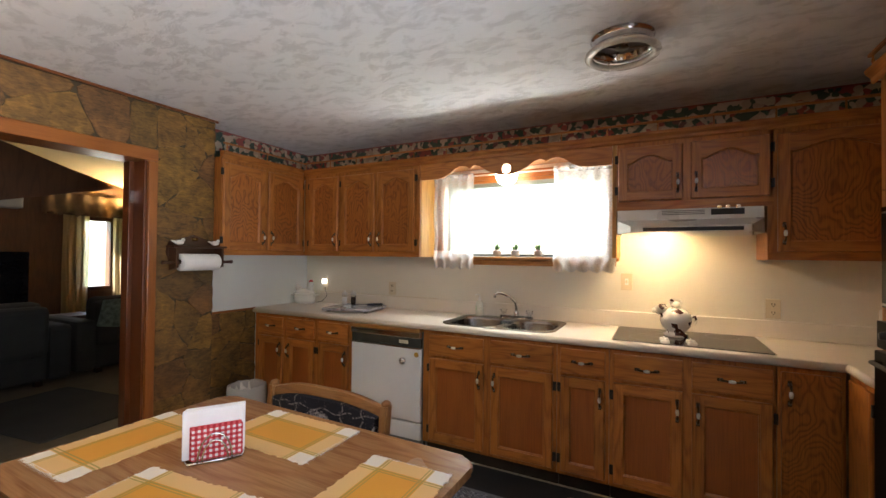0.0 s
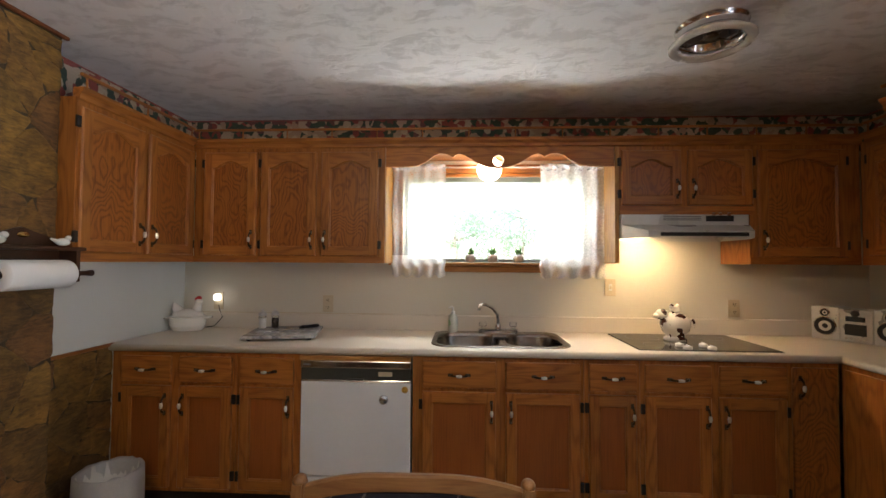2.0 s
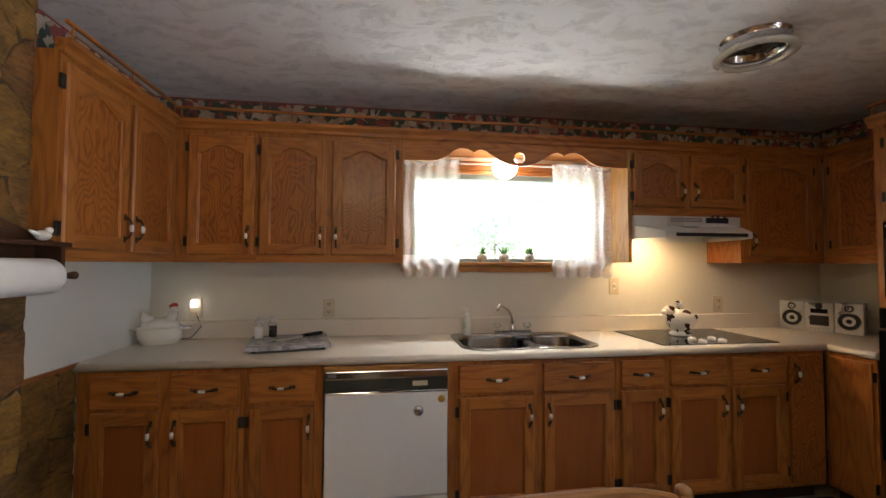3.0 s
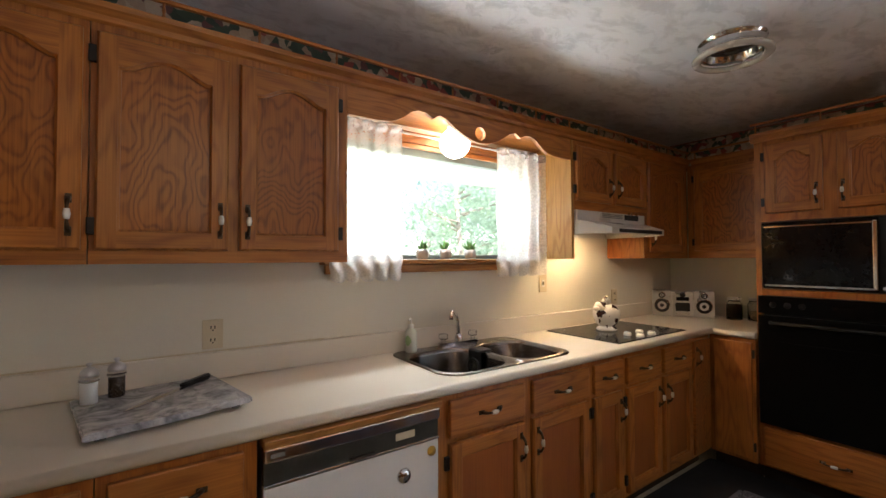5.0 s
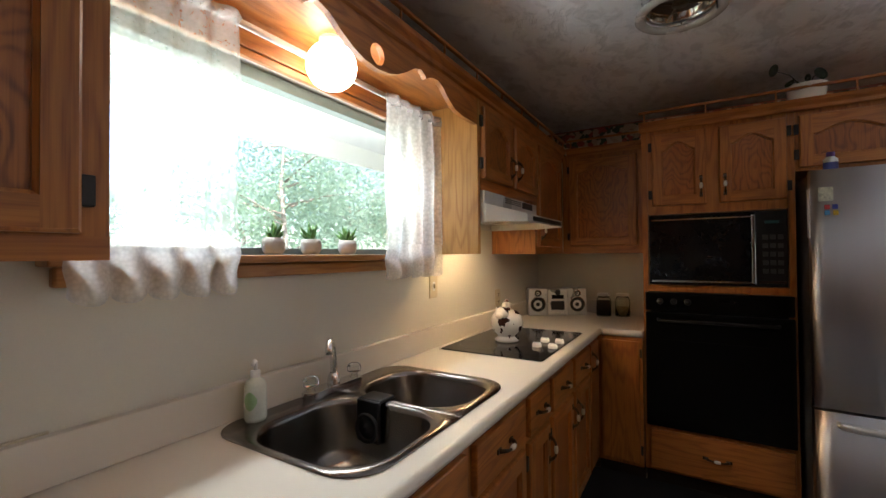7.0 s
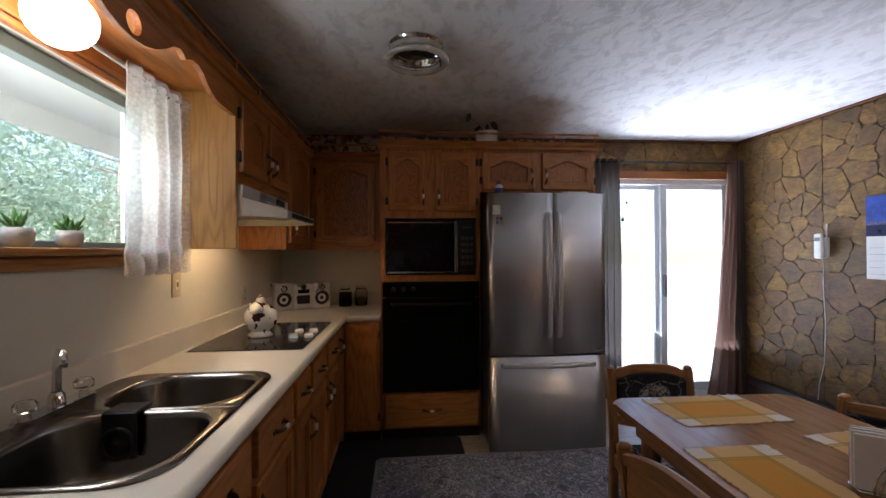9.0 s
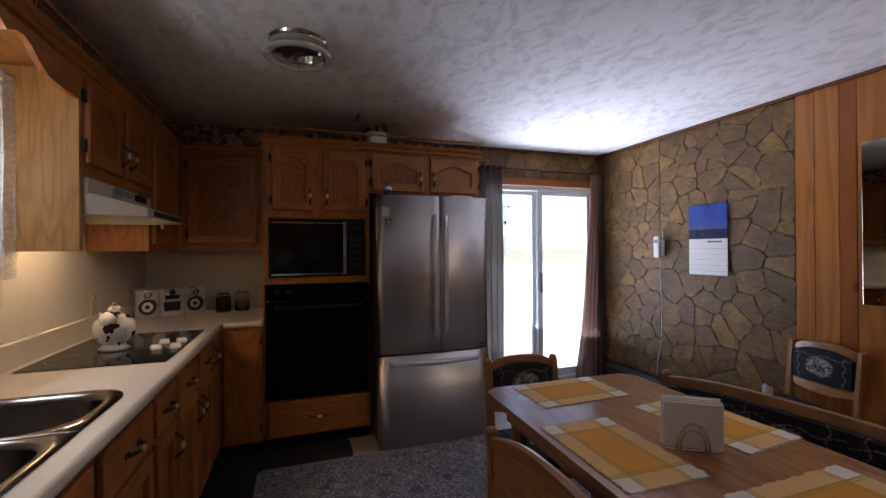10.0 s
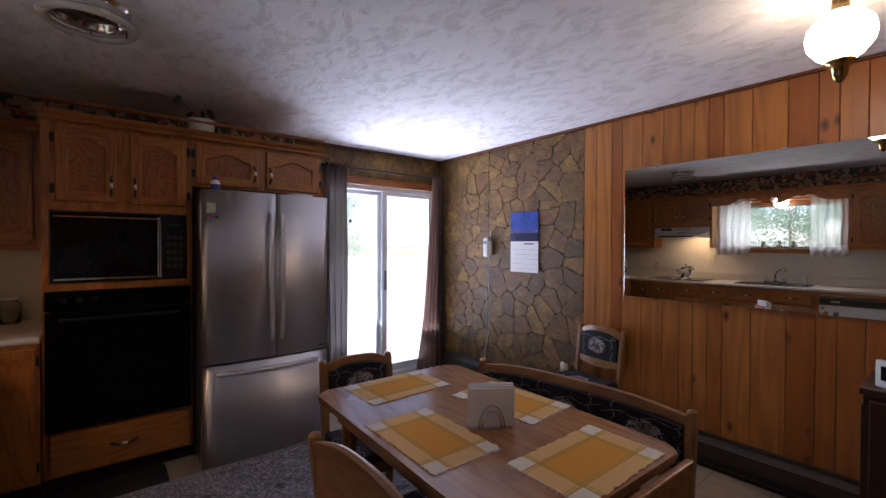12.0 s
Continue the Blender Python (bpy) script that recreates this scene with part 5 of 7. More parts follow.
# cooktop
ck = thing("cooktop", pose(-1.12, 4.585, 0.9155), "black glass cooktop with a thin steel rim", "cooktop")
part("rim", slab(round_rect(0, 0.762, 0, 0.525, 0.012), 0.0, 0.004, "z"), CHROME, ck)
part("glass", slab(round_rect(0.008, 0.754, 0.008, 0.517, 0.01), 0.0041, 0.007, "z"), COOKTOP_GLASS, ck)
for x, y, r in ((0.17, 0.14, 0.085), (0.17, 0.38, 0.1), (0.58, 0.40, 0.085)):
    bm = bmesh.new()
    for rr in (r, r - 0.003):
        for i in range(36):
            bm.verts.new((x + rr * math.cos(i * math.pi / 18), y + rr * math.sin(i * math.pi / 18), 0.0076))
    bm.verts.ensure_lookup_table()
    for i in range(36):
        bm.faces.new([bm.verts[k] for k in (i, (i + 1) % 36, 36 + (i + 1) % 36, 36 + i)])
    part("burner_ring", bm, GREY_PLASTIC, ck)
for x, y in ((0.27, 0.115), (0.275, 0.037), (0.40, 0.115), (0.405, 0.04)):
    k = part("knob", lathe([(0.023, 0.0072), (0.024, 0.016), (0.021, 0.024), (0, 0.025)], 18, None, Matrix.Translation((x, y, 0))), CERAMIC, ck, "white control knob")
    part("pointer", box(x - 0.003, x + 0.003, y - 0.019, y + 0.019, 0.0245, 0.029, 0.001), WHITE_PLASTIC, k)

cow = bmesh.new()
lathe([(0, 0.0), (0.062, 0.0), (0.066, 0.012), (0.05, 0.024), (0.05, 0.03), (0.076, 0.06), (0.086, 0.095), (0.08, 0.13), (0.055, 0.158), (0.03, 0.166), (0, 0.168)], 22, cow)
ball(-0.075, -0.02, 0.155, 0.04, 0.034, 0.034, 14, cow)
ball(-0.106, -0.026, 0.147, 0.022, 0.022, 0.018, 12, cow)
ball(-0.06, -0.05, 0.178, 0.012, 0.016, 0.008, 10, cow)
ball(-0.06, 0.012, 0.178, 0.012, 0.016, 0.008, 10, cow)
ball(0.0, 0.0, 0.185, 0.03, 0.026, 0.024, 12, cow)
ball(-0.02, -0.012, 0.205, 0.014, 0.012, 0.016, 10, cow)
ball(0.018, 0.012, 0.205, 0.012, 0.012, 0.014, 10, cow)
tube([(0.07, 0.0, 0.12), (0.10, 0.0, 0.125), (0.108, 0.0, 0.10), (0.10, 0.0, 0.08)], 0.008, 8, cow)
single("cow_teapot", cow, COW, pose(-0.785, 4.885, 0.923, 0, 0, -12), "round cow-shaped pot with brown patches on the cooktop", "teapot")

# small stereo in three pieces, and jars, in the corner
st = thing("mini_stereo", pose(0.362, 4.958, 0.916, 0, 0, -60), "silver mini stereo with two loudspeakers on the counter", "stereo")
for s in (-1, 1):
    x = s * 0.148
    spk = part("speaker", box(x - 0.07, x + 0.07, -0.08, 0.09, 0, 0.205, 0.006), SILVER_PLASTIC, st)
    for r, z, mt in ((0.054, 0.085, BLACK_PLASTIC), (0.022, 0.168, BLACK_PLASTIC)):
        bm = lathe([(r, 0), (r, 0.005), (r * 0.86, 0.006), (r * 0.7, 0.001), (r * 0.3, -0.004), (r * 0.25, 0.003), (0, 0.005)], 22, None, Matrix.Translation((x, -0.0802, z)) @ Matrix.Rotation(radians(90), 4, "X"))
        part("cone", bm, mt, spk, "dark loudspeaker cone")
        bm = lathe([(r + 0.006, 0), (r + 0.005, 0.004), (r, 0.0045)], 22, None, Matrix.Translation((x, -0.0804, z)) @ Matrix.Rotation(radians(90), 4, "X"))
        part("ring", bm, CHROME, spk)
mid = part("main_unit", box(-0.075, 0.075, -0.085, 0.09, 0, 0.198, 0.006), SILVER_PLASTIC, st)
part("cassette_door", box(-0.05, 0.05, -0.089, -0.0855, 0.045, 0.112, 0.002), BLACK_PLASTIC, mid)
part("display", box(-0.045, 0.045, -0.089, -0.0855, 0.128, 0.158, 0.002), BLACK_GLASS, mid)
part("dial", lathe([(0.02, 0), (0.02, 0.008), (0, 0.009)], 18, None, Matrix.Translation((0.0, -0.0855, 0.176)) @ Matrix.Rotation(radians(90), 4, "X")), BLACK_PLASTIC, mid)
for i in range(5):
    part("button", box(-0.05 + 0.021 * i, -0.035 + 0.021 * i, -0.089, -0.0855, 0.018, 0.03, 0.001), CHROME, mid)

COFFEE = mottled("dark_ground_coffee", (0.03, 0.016, 0.01), 0.9, 0, 0.4, 90)
BEANS = mottled("pale_dry_beans", (0.35, 0.27, 0.18), 0.8, 0, 0.6, 60)
for x, y, fill, top, lab in ((0.455, 4.615, COFFEE, 0.115, "glass jar of dark coffee on the counter"), (0.50, 4.49, BEANS, 0.06, "glass jar with pale wrapped sweets")):
    j = thing("glass_jar", pose(x, y, 0.9155), lab, "jar", "jars on the counter")
    part("glass", lathe([(0, 0), (0.05, 0), (0.053, 0.006), (0.053, 0.12), (0.042, 0.135), (0.042, 0.148), (0.039, 0.148), (0.039, 0.134), (0.05, 0.118), (0.05, 0.008), (0, 0.006)], 22), JAR_GLASS, j)
    part("contents", lathe([(0, 0.008), (0.0485, 0.01), (0.0485, top), (0, top + 0.006)], 18), fill, j)
    part("lid", lathe([(0.044, 0.149), (0.045, 0.165), (0.04, 0.17), (0, 0.17)], 20), SILVER_PLASTIC, j)


def wall_plate(name, x, z, label, toggle, m=None):
    o = thing(name, m or pose(x, YN, z), label, "outlet" if not toggle else "switch", "wall plates")
    part("plate", box(-0.037, 0.037, -0.007, -0.0005, -0.058, 0.058, 0.003), ALMOND, o)
    if toggle:
        part("toggle", box(-0.006, 0.006, -0.018, -0.0075, -0.01, 0.012, 0.002), ALMOND, o)
        part("slot", box(-0.011, 0.011, -0.0085, -0.0072, -0.022, 0.022), WHITE_PLASTIC, o)
    else:
        for s in (-1, 1):
            r = part("socket", slab(round_rect(-0.017, 0.017, s * 0.025 - 0.015, s * 0.025 + 0.015, 0.008), 0, 0.0022, "z"), ALMOND, o)
            r.data.transform(Matrix.Translation((0, -0.0075, 0)) @ Matrix.Rotation(radians(90), 4, "X"))
            part("ground_hole", box(-0.003, 0.003, -0.0104, -0.0097, s * 0.025 - 0.011, s * 0.025 - 0.006, 0.0002), BLACK_PLASTIC, r)
            for dx in (-0.007, 0.007):
                part("slot", box(dx - 0.0022, dx + 0.0022, -0.0104, -0.0097, s * 0.025 - 0.003, s * 0.025 + 0.009), BLACK_PLASTIC, r)


wall_plate("wall_outlet", -3.012, 1.09, "almond wall outlet over the counter splash", False)
wall_plate("wall_outlet", -0.262, 1.09, "almond wall outlet near the cooktop", False)
wall_plate("light_switch", -1.073, 1.222, "almond light switch beside the window", True)

nl = thing("night_light", pose(-3.80, YN, 1.10), "small glowing white night light plugged in", "night light")
part("plate", box(-0.035, 0.035, -0.007, -0.0005, -0.06, 0.06, 0.003), ALMOND, nl)
part("shade", box(-0.02, 0.02, -0.04, -0.0075, 0.005, 0.05, 0.008), NIGHT, nl, "glowing white shade")
part("cord", tube([(0.01, -0.02, -0.03), (0.03, -0.04, -0.06), (0.045, -0.03, -0.11), (0.0, -0.05, -0.17), (-0.06, -0.06, -0.178)], 0.003, 6), BLACK_PLASTIC, nl)

hen = bmesh.new()
oval = [(0.115 * math.cos(a * math.pi / 12), 0.075 * math.sin(a * math.pi / 12)) for a in range(24)]
for (k0, z0), (k1, z1) in zip(((0.8, 0.0), (0.95, 0.03), (1.0, 0.085), (1.06, 0.09)), ((0.95, 0.03), (1.0, 0.085), (1.06, 0.09), (0.9, 0.10))):
    a, c = [hen.verts.new((x * k0, y * k0, z0)) for x, y in oval], [hen.verts.new((x * k1, y * k1, z1)) for x, y in oval]
    for i in range(24):
        hen.faces.new((a[i], a[(i + 1) % 24], c[(i + 1) % 24], c[i])).smooth = True
hd_ = thing("hen_dish", pose(-3.925, 5.02, 0.9155, 0, 0, 12), "white ceramic hen-on-nest dish with a red comb", "casserole dish")
part("dish", hen, CERAMIC, hd_)
for s in (-1, 1):
    part("ear_handle", tube([(s * 0.11, -0.03, 0.082), (s * 0.145, -0.02, 0.085), (s * 0.145, 0.02, 0.085), (s * 0.11, 0.03, 0.082)], 0.008, 8), CERAMIC, hd_)
lid = ball(0, 0, 0.105, 0.098, 0.062, 0.04, 18)
tube([(-0.05, 0, 0.12), (-0.075, 0, 0.15), (-0.088, 0, 0.185)], [0.035, 0.028, 0.006], 10, lid)
tube([(0.045, 0, 0.12), (0.06, 0, 0.155), (0.066, 0, 0.185)], [0.034, 0.026, 0.02], 10, lid)
ball(0.067, 0, 0.19, 0.024, 0.02, 0.02, 12, lid)
part("lid", lid, CERAMIC, hd_)
cb = ball(0.067, 0, 0.215, 0.02, 0.006, 0.014, 10)
ball(0.05, 0, 0.208, 0.01, 0.006, 0.012, 8, cb)
part("comb", cb, RED, hd_, "red glazed comb")

mb = thing("marble_board", pose(-3.188, 4.870, 0.9155, 0, 0, 11), "grey marble pastry board on small feet on the counter", "cutting board")
part("board", slab([(-0.21, -0.19), (-0.03, -0.193), (0.21, -0.185), (0.207, 0.18), (0.02, 0.186), (-0.205, 0.182)], 0.012, 0.032, "z", None, 0.004), MARBLE, mb)
for fx in (-0.17, 0.17):
    for fy in (-0.15, 0.15):
        part("rubber_foot", box(fx - 0.013, fx + 0.013, fy - 0.013, fy + 0.013, 0.0, 0.0125, 0.002), BLACK_PLASTIC, mb, "black rubber foot")


def mill(name, where, label, category, filling):
    """A small clear grinder with a collar and a domed silver top."""
    m = thing(name, where, label, category)
    part("body", lathe([(0, 0), (0.0225, 0), (0.0225, 0.062), (0.021, 0.064), (0, 0.065)], 18), filling, m)
    part("collar", lathe([(0.0225, 0.0655), (0.026, 0.068), (0.0262, 0.073), (0.0225, 0.077), (0.0215, 0.082)], 18), JAR_GLASS, m)
    part("cap", lathe([(0, 0.081), (0.024, 0.0825), (0.025, 0.09), (0.021, 0.101), (0.012, 0.108), (0.005, 0.11), (0.005, 0.113), (0.008, 0.118), (0.006, 0.123), (0, 0.124)], 18), SILVER_PLASTIC, m, "domed silver top")


mill("salt_mill", pose(-3.372, 4.945, 0.948), "salt mill with white filling on the marble board", "salt mill", WHITE_PLASTIC)
mill("pepper_mill", pose(-3.306, 4.985, 0.948), "pepper mill with dark peppercorns on the marble board", "pepper mill", mottled("peppercorns", (0.045, 0.03, 0.02), 0.25, 0, 0.6, 150))
kn = thing("knife", pose(-3.112, 4.967, 0.9485, 0, 0, 47), "kitchen knife with a black handle on the board", "knife")
part("blade", slab([(-0.25, -0.002), (-0.2, -0.011), (-0.02, -0.012), (-0.02, 0.011), (-0.22, 0.008)], 0.0, 0.002, "z"), CHROME, kn)
part("handle", slab([(-0.022, -0.008), (0.0, -0.011), (0.05, -0.009), (0.1, -0.012), (0.112, -0.006), (0.112, 0.007), (0.09, 0.012), (0.0, 0.01), (-0.022, 0.009)], 0.0, 0.018, "z", None, 0.004), BLACK_PLASTIC, kn)


# ---- window dressing ----
def cloth(x0, x1, z0, z1, y, folds, depth, seed, scallop=0.0, flare=0.0, bm=None):
    """A hanging panel with soft folds."""
    r = random.Random(seed)
    ph, am = r.uniform(0, 6), r.uniform(0.8, 1.2)
    nx, nz = folds * 8, 14
    b = bmesh.new()
    g = []
    for j in range(nz + 1):
        v = j / nz
        row = []
        for i in range(nx + 1):
            u = i / nx
            low = z0 + scallop * abs(math.sin(u * math.pi * folds)) if j == nz else z1 + (z0 - z1) * v
            x = x0 + (x1 - x0) * u + flare * v * v * (u - 0.5) + 0.004 * math.sin(9 * v + 5 * u)
            yy = y + depth * am * (0.6 + 0.5 * v) * math.sin(ph + u * math.pi * 2 * folds + 0.6 * math.sin(3 * v + u * 4)) + 0.3 * depth * math.sin(u * 23 + ph)
            row.append(b.verts.new((x, yy, low)))
        g.append(row)
    for j in range(nz):
        for i in range(nx):
            b.faces.new((g[j][i], g[j][i + 1], g[j + 1][i + 1], g[j + 1][i])).smooth = True
    return join(b, bm)


for x0, x1, sd, voile in ((-2.555, -2.19, 1, SHEER), (-1.56, -1.135, 2, SHEER_DENSE)):
    cu = thing("window_curtain", pose(0, 0, 0), "sheer white voile curtain with a lace hem", "curtain", "curtains at the sink window")
    part("panel", cloth(x0, x1, 1.43, 2.045, 5.082, 5, 0.013, sd), voile, cu)
    part("lace_hem", cloth(x0, x1, 1.30, 1.43, 5.082, 5, 0.014, sd, -0.02), LACE, cu, "lace hem with a scalloped edge")
    part("heading", cloth(x0, x1, 2.0, 2.05, 5.078, 5, 0.012, sd), SHEER, cu)
cr = thing("curtain_rod", pose(-1.845, 5.10, 2.03), "slim white curtain rod over the window", "curtain rod")
part("rod", tube([(-0.71, 0, 0), (0.71, 0, 0)], 0.006, 8), WHITE_PLASTIC, cr)
for s in (-1, 1):
    part("bracket", box(s * 0.70 - 0.008, s * 0.70 + 0.008, -0.008, 0.044, -0.012, 0.012, 0.003), WHITE_PLASTIC, cr)

sl = thing("sink_light", pose(-1.90, 5.03, 2.09), "glowing opal globe light over the sink", "ceiling light")
part("socket", lathe([(0.04, -0.001), (0.04, -0.012), (0.035, -0.024)], 18), WHITE_PLASTIC, sl)
part("bulb", ball(0, 0, -0.09, 0.082, 0.082, 0.078, 24), BULB, sl, "glowing opal globe")

for x, sd in ((-2.02, 1), (-1.868, 2), (-1.69, 3)):
    po = thing("succulent_pot", pose(x, 5.165, 1.3855), "small green succulent in a pale pot on the sill", "potted plant", "pots on the window sill")
    part("pot", lathe([(0, 0), (0.02, 0), (0.028, 0.012), (0.03, 0.03), (0.026, 0.045), (0.023, 0.045), (0.02, 0.038), (0, 0.036)], 16), POT, po)
    r = random.Random(sd)
    lf = bmesh.new()
    for i in range(16):
        a, up, ln = r.uniform(0, 6.28), r.uniform(0.5, 1.45), r.uniform(0.030, 0.055)
        e = Vector((math.cos(a) * math.cos(up), math.sin(a) * math.cos(up), math.sin(up))) * ln
        tube([(0, 0, 0.038), Vector((0, 0, 0.04)) + e * 0.55, Vector((0, 0, 0.042)) + e], [0.003, 0.006, 0.001], 6, lf)
    part("leaves", lf, GREEN, po)
    po.scale = (1.2, 1.2, 1.2)
st_ = single("window_thermometer", slab(round_rect(-0.05, 0.05, -0.055, 0.055, 0.025), 0, 0.006, "y"), FROSTED, pose(-2.36, 5.252, 1.63), "pale plastic thermometer stuck to the window pane", "thermometer")


# ---- ceiling ----
vf = thing("ceiling_vent", pose(-1.03, 4.055, H + 0.012), "chrome ceiling exhaust vent with a hanging ring", "ceiling vent")
part("housing", lathe([(0.13, -0.0125), (0.137, -0.013), (0.137, -0.018), (0.128, -0.022), (0.128, -0.058), (0.134, -0.062), (0.134, -0.068), (0.122, -0.07), (0.116, -0.06), (0.112, -0.034), (0.108, -0.03)], 32), CHROME, vf)
part("cover_ring", lathe([(0.124, -0.084), (0.134, -0.076), (0.152, -0.076), (0.161, -0.084), (0.161, -0.092), (0.152, -0.099), (0.134, -0.099), (0.124, -0.093), (0.124, -0.084)], 36), mottled("pale_enamel_ring", (0.62, 0.60, 0.54), 0.25, 0.2), vf, "pale enamel ring")
part("grille_plate", lathe([(0, -0.05), (0.04, -0.05), (0.1, -0.036), (0.111, -0.034)], 28), mottled("rusty_brown_plate", (0.055, 0.03, 0.017), 0.6, 0, 0.4, 30), vf, "dark brown inner plate")
part("fan_hub", lathe([(0, -0.062), (0.03, -0.062), (0.03, -0.05), (0, -0.049)], 18), BRASS_DARK, vf)
for i in range(4):
    a = i * math.pi / 2 + 0.4
    part("strut", tube([(0.02 * math.cos(a), 0.02 * math.sin(a), -0.057), (0.118 * math.cos(a), 0.118 * math.sin(a), -0.05)], 0.004, 6), BRASS_DARK, vf)
for i in range(3):
    a = i * 2 * math.pi / 3
    part("rod", tube([(0.13 * math.cos(a), 0.13 * math.sin(a), -0.06), (0.138 * math.cos(a), 0.138 * math.sin(a), -0.08)], 0.004, 6), CHROME, vf)
part("pull_knob", tube([(0.0, -0.118, -0.06), (0.0, -0.12, -0.112)], 0.003, 6), BLACK_IRON, vf)

gl = thing("globe_lamp", pose(-2.955, 1.872, H), "lit opal globe ceiling lamp with brass fittings", "ceiling lamp")
part("canopy", lathe([(0.065, -0.0005), (0.066, -0.012), (0.04, -0.028), (0.026, -0.034), (0.026, -0.095)], 24), BRASS, gl, "brass canopy")
part("globe", lathe([(0.036, -0.098), (0.068, -0.115), (0.095, -0.149), (0.102, -0.185), (0.095, -0.221), (0.068, -0.258), (0.036, -0.282)], 32), GLOBE, gl, "glowing opal glass globe")
part("finial", lathe([(0.045, -0.279), (0.048, -0.292), (0.028, -0.299), (0.024, -0.332), (0.018, -0.347), (0.006, -0.359), (0, -0.361)], 18), BRASS, gl, "brass finial")


# ---- on the table ----
def placemat(m, lx, ly, seed):
    r = random.Random(seed)
    pts = []
    for i in range(46):
        pts.append((-lx / 2 + lx * i / 46, -ly / 2 + r.uniform(-0.006, 0.003)))
    for i in range(20):
        pts.append((lx / 2 + r.uniform(-0.003, 0.004), -ly / 2 + ly * i / 20))
    for i in range(46):
        pts.append((lx / 2 - lx * i / 46, ly / 2 + r.uniform(-0.003, 0.006)))
    for i in range(20):
        pts.append((-lx / 2 + r.uniform(-0.004, 0.003), ly / 2 - ly * i / 20))
    t = thing("placemat", m, "orange plaid woven placemat with white corners", "placemat", "placemats on the table")
    part("cloth", slab(pts, 0, 0.0035), PLAID, t)
    for s in (-1, 1):
        fr_ = bmesh.new()
        for i in range(60):
            y = -ly / 2 + 0.004 + (ly - 0.008) * i / 59
            tip = s * (lx / 2 + r.uniform(0.006, 0.014))
            fr_.faces.new([fr_.verts.new(p) for p in ((s * (lx / 2 - 0.004), y - 0.0018, 0.0038), (s * (lx / 2 - 0.004), y + 0.0018, 0.0038), (tip, y + r.uniform(-0.003, 0.003), 0.0008))])
        part("fringe", fr_, PAPER, t, "frayed pale fringe")


placemat(pose(-1.556, 2.912, 0.7405, 0, 0, 91), 0.42, 0.275, 1)
placemat(pose(-2.073, 3.107, 0.7405, 0, 0, -1), 0.43, 0.275, 2)
placemat(pose(-2.013, 2.624, 0.7405, 0, 0, 5), 0.43, 0.275, 3)
placemat(pose(-2.512, 2.802, 0.7405, 0, 0, 90), 0.45, 0.275, 4)

nh = thing("napkin_holder", pose(-2.14, 2.872, 0.7405, 0, 0, 56), "chrome wire napkin holder full of paper napkins", "napkin holder")
part("foot_wire", tube([(-0.075, -0.035, 0.005), (0.075, -0.035, 0.005), (0.085, 0, 0.005), (0.075, 0.035, 0.005), (-0.075, 0.035, 0.005), (-0.085, 0, 0.005)], 0.004, 8, None, True), CHROME, nh)
for y in (-0.036, 0.036):
    for rad in (0.048, 0.036):
        part("hoop", tube([(rad * math.cos(a * math.pi / 12), y, 0.006 + 1.75 * rad * math.sin(a * math.pi / 12)) for a in range(13)], 0.0032, 8), CHROME, nh, "bent chrome hoop")
for i, (y, h, dx) in enumerate(((0.030, 0.142, 0.0), (0.0225, 0.148, 0.004), (0.015, 0.145, -0.003), (0.0075, 0.15, 0.002), (0.0, 0.146, 0.0), (-0.0075, 0.150, -0.004))):
    part("napkin", box(-0.086 + dx, 0.084 + dx, y - 0.0034, y + 0.0034, 0.010, 0.010 + h, 0.002), PAPER, nh)
for i, y in enumerate((-0.0150, -0.0215, -0.028)):
    part("red_napkin", box(-0.070 + 0.003 * i, 0.074 + 0.002 * i, y - 0.003, y + 0.003, 0.010, 0.112 - 0.002 * i, 0.002), GINGHAM, nh, "red and white gingham napkin")


# ---- walls ----
mi = thing("wall_mirror", pose(-3.36, YS + 0.0135, 0, 0, 0, 1.5), "large frameless wall mirror on pine boards", "mirror")
part("glass", box(0, 1.688, 0, 0.005, 1.052, 1.975, 0.0015), MIRROR, mi)
for x in (0.26, 0.76, 1.46):
    for z in (1.05, 1.977):
        part("clip", box(x - 0.012, x + 0.012, 0, 0.0075, z - 0.008, z + 0.008, 0.002), CHROME, mi)

ca = thing("wall_calendar", pose(-0.676, YS + 0.016, 0), "wall calendar with a blue city photograph", "calendar")
part("picture", box(-0.166, 0.166, 0, 0.004, 1.455, 1.727), mottled("blue_photograph", (0.03, 0.07, 0.34), 0.35, 0, 0.7, 6, 40, 0.0), ca, "blue skyline photograph")
part("sheet", box(-0.166, 0.166, 0, 0.003, 1.166, 1.4545), PAPER, ca, "white month sheet with grey lines")
bars = bmesh.new()
r = random.Random(8)
for k in range(22):
    x = -0.16 + 0.0145 * k
    box(x, x + r.uniform(0.006, 0.013), 0.0042, 0.0052, 1.5305, 1.54 + r.uniform(0.0, 0.022) + (0.03 if k in (6, 13) else 0), 0, bars)
part("skyline", bars, mottled("pale_skyline", (0.16, 0.12, 0.14), 0.5, 0, 0.6, 60), ca)
part("horizon", box(-0.166, 0.166, 0.0041, 0.0049, 1.455, 1.53), mottled("dark_water", (0.012, 0.018, 0.07), 0.3), ca)
for k in range(5):
    part("ruled_line", box(-0.15, 0.15, 0.0031, 0.0038, 1.20 + 0.044 * k, 1.2015 + 0.044 * k), GREY_PLASTIC, ca)
part("heading", box(-0.12, 0.0, 0.0031, 0.0038, 1.425, 1.438), GREY_PLASTIC, ca)

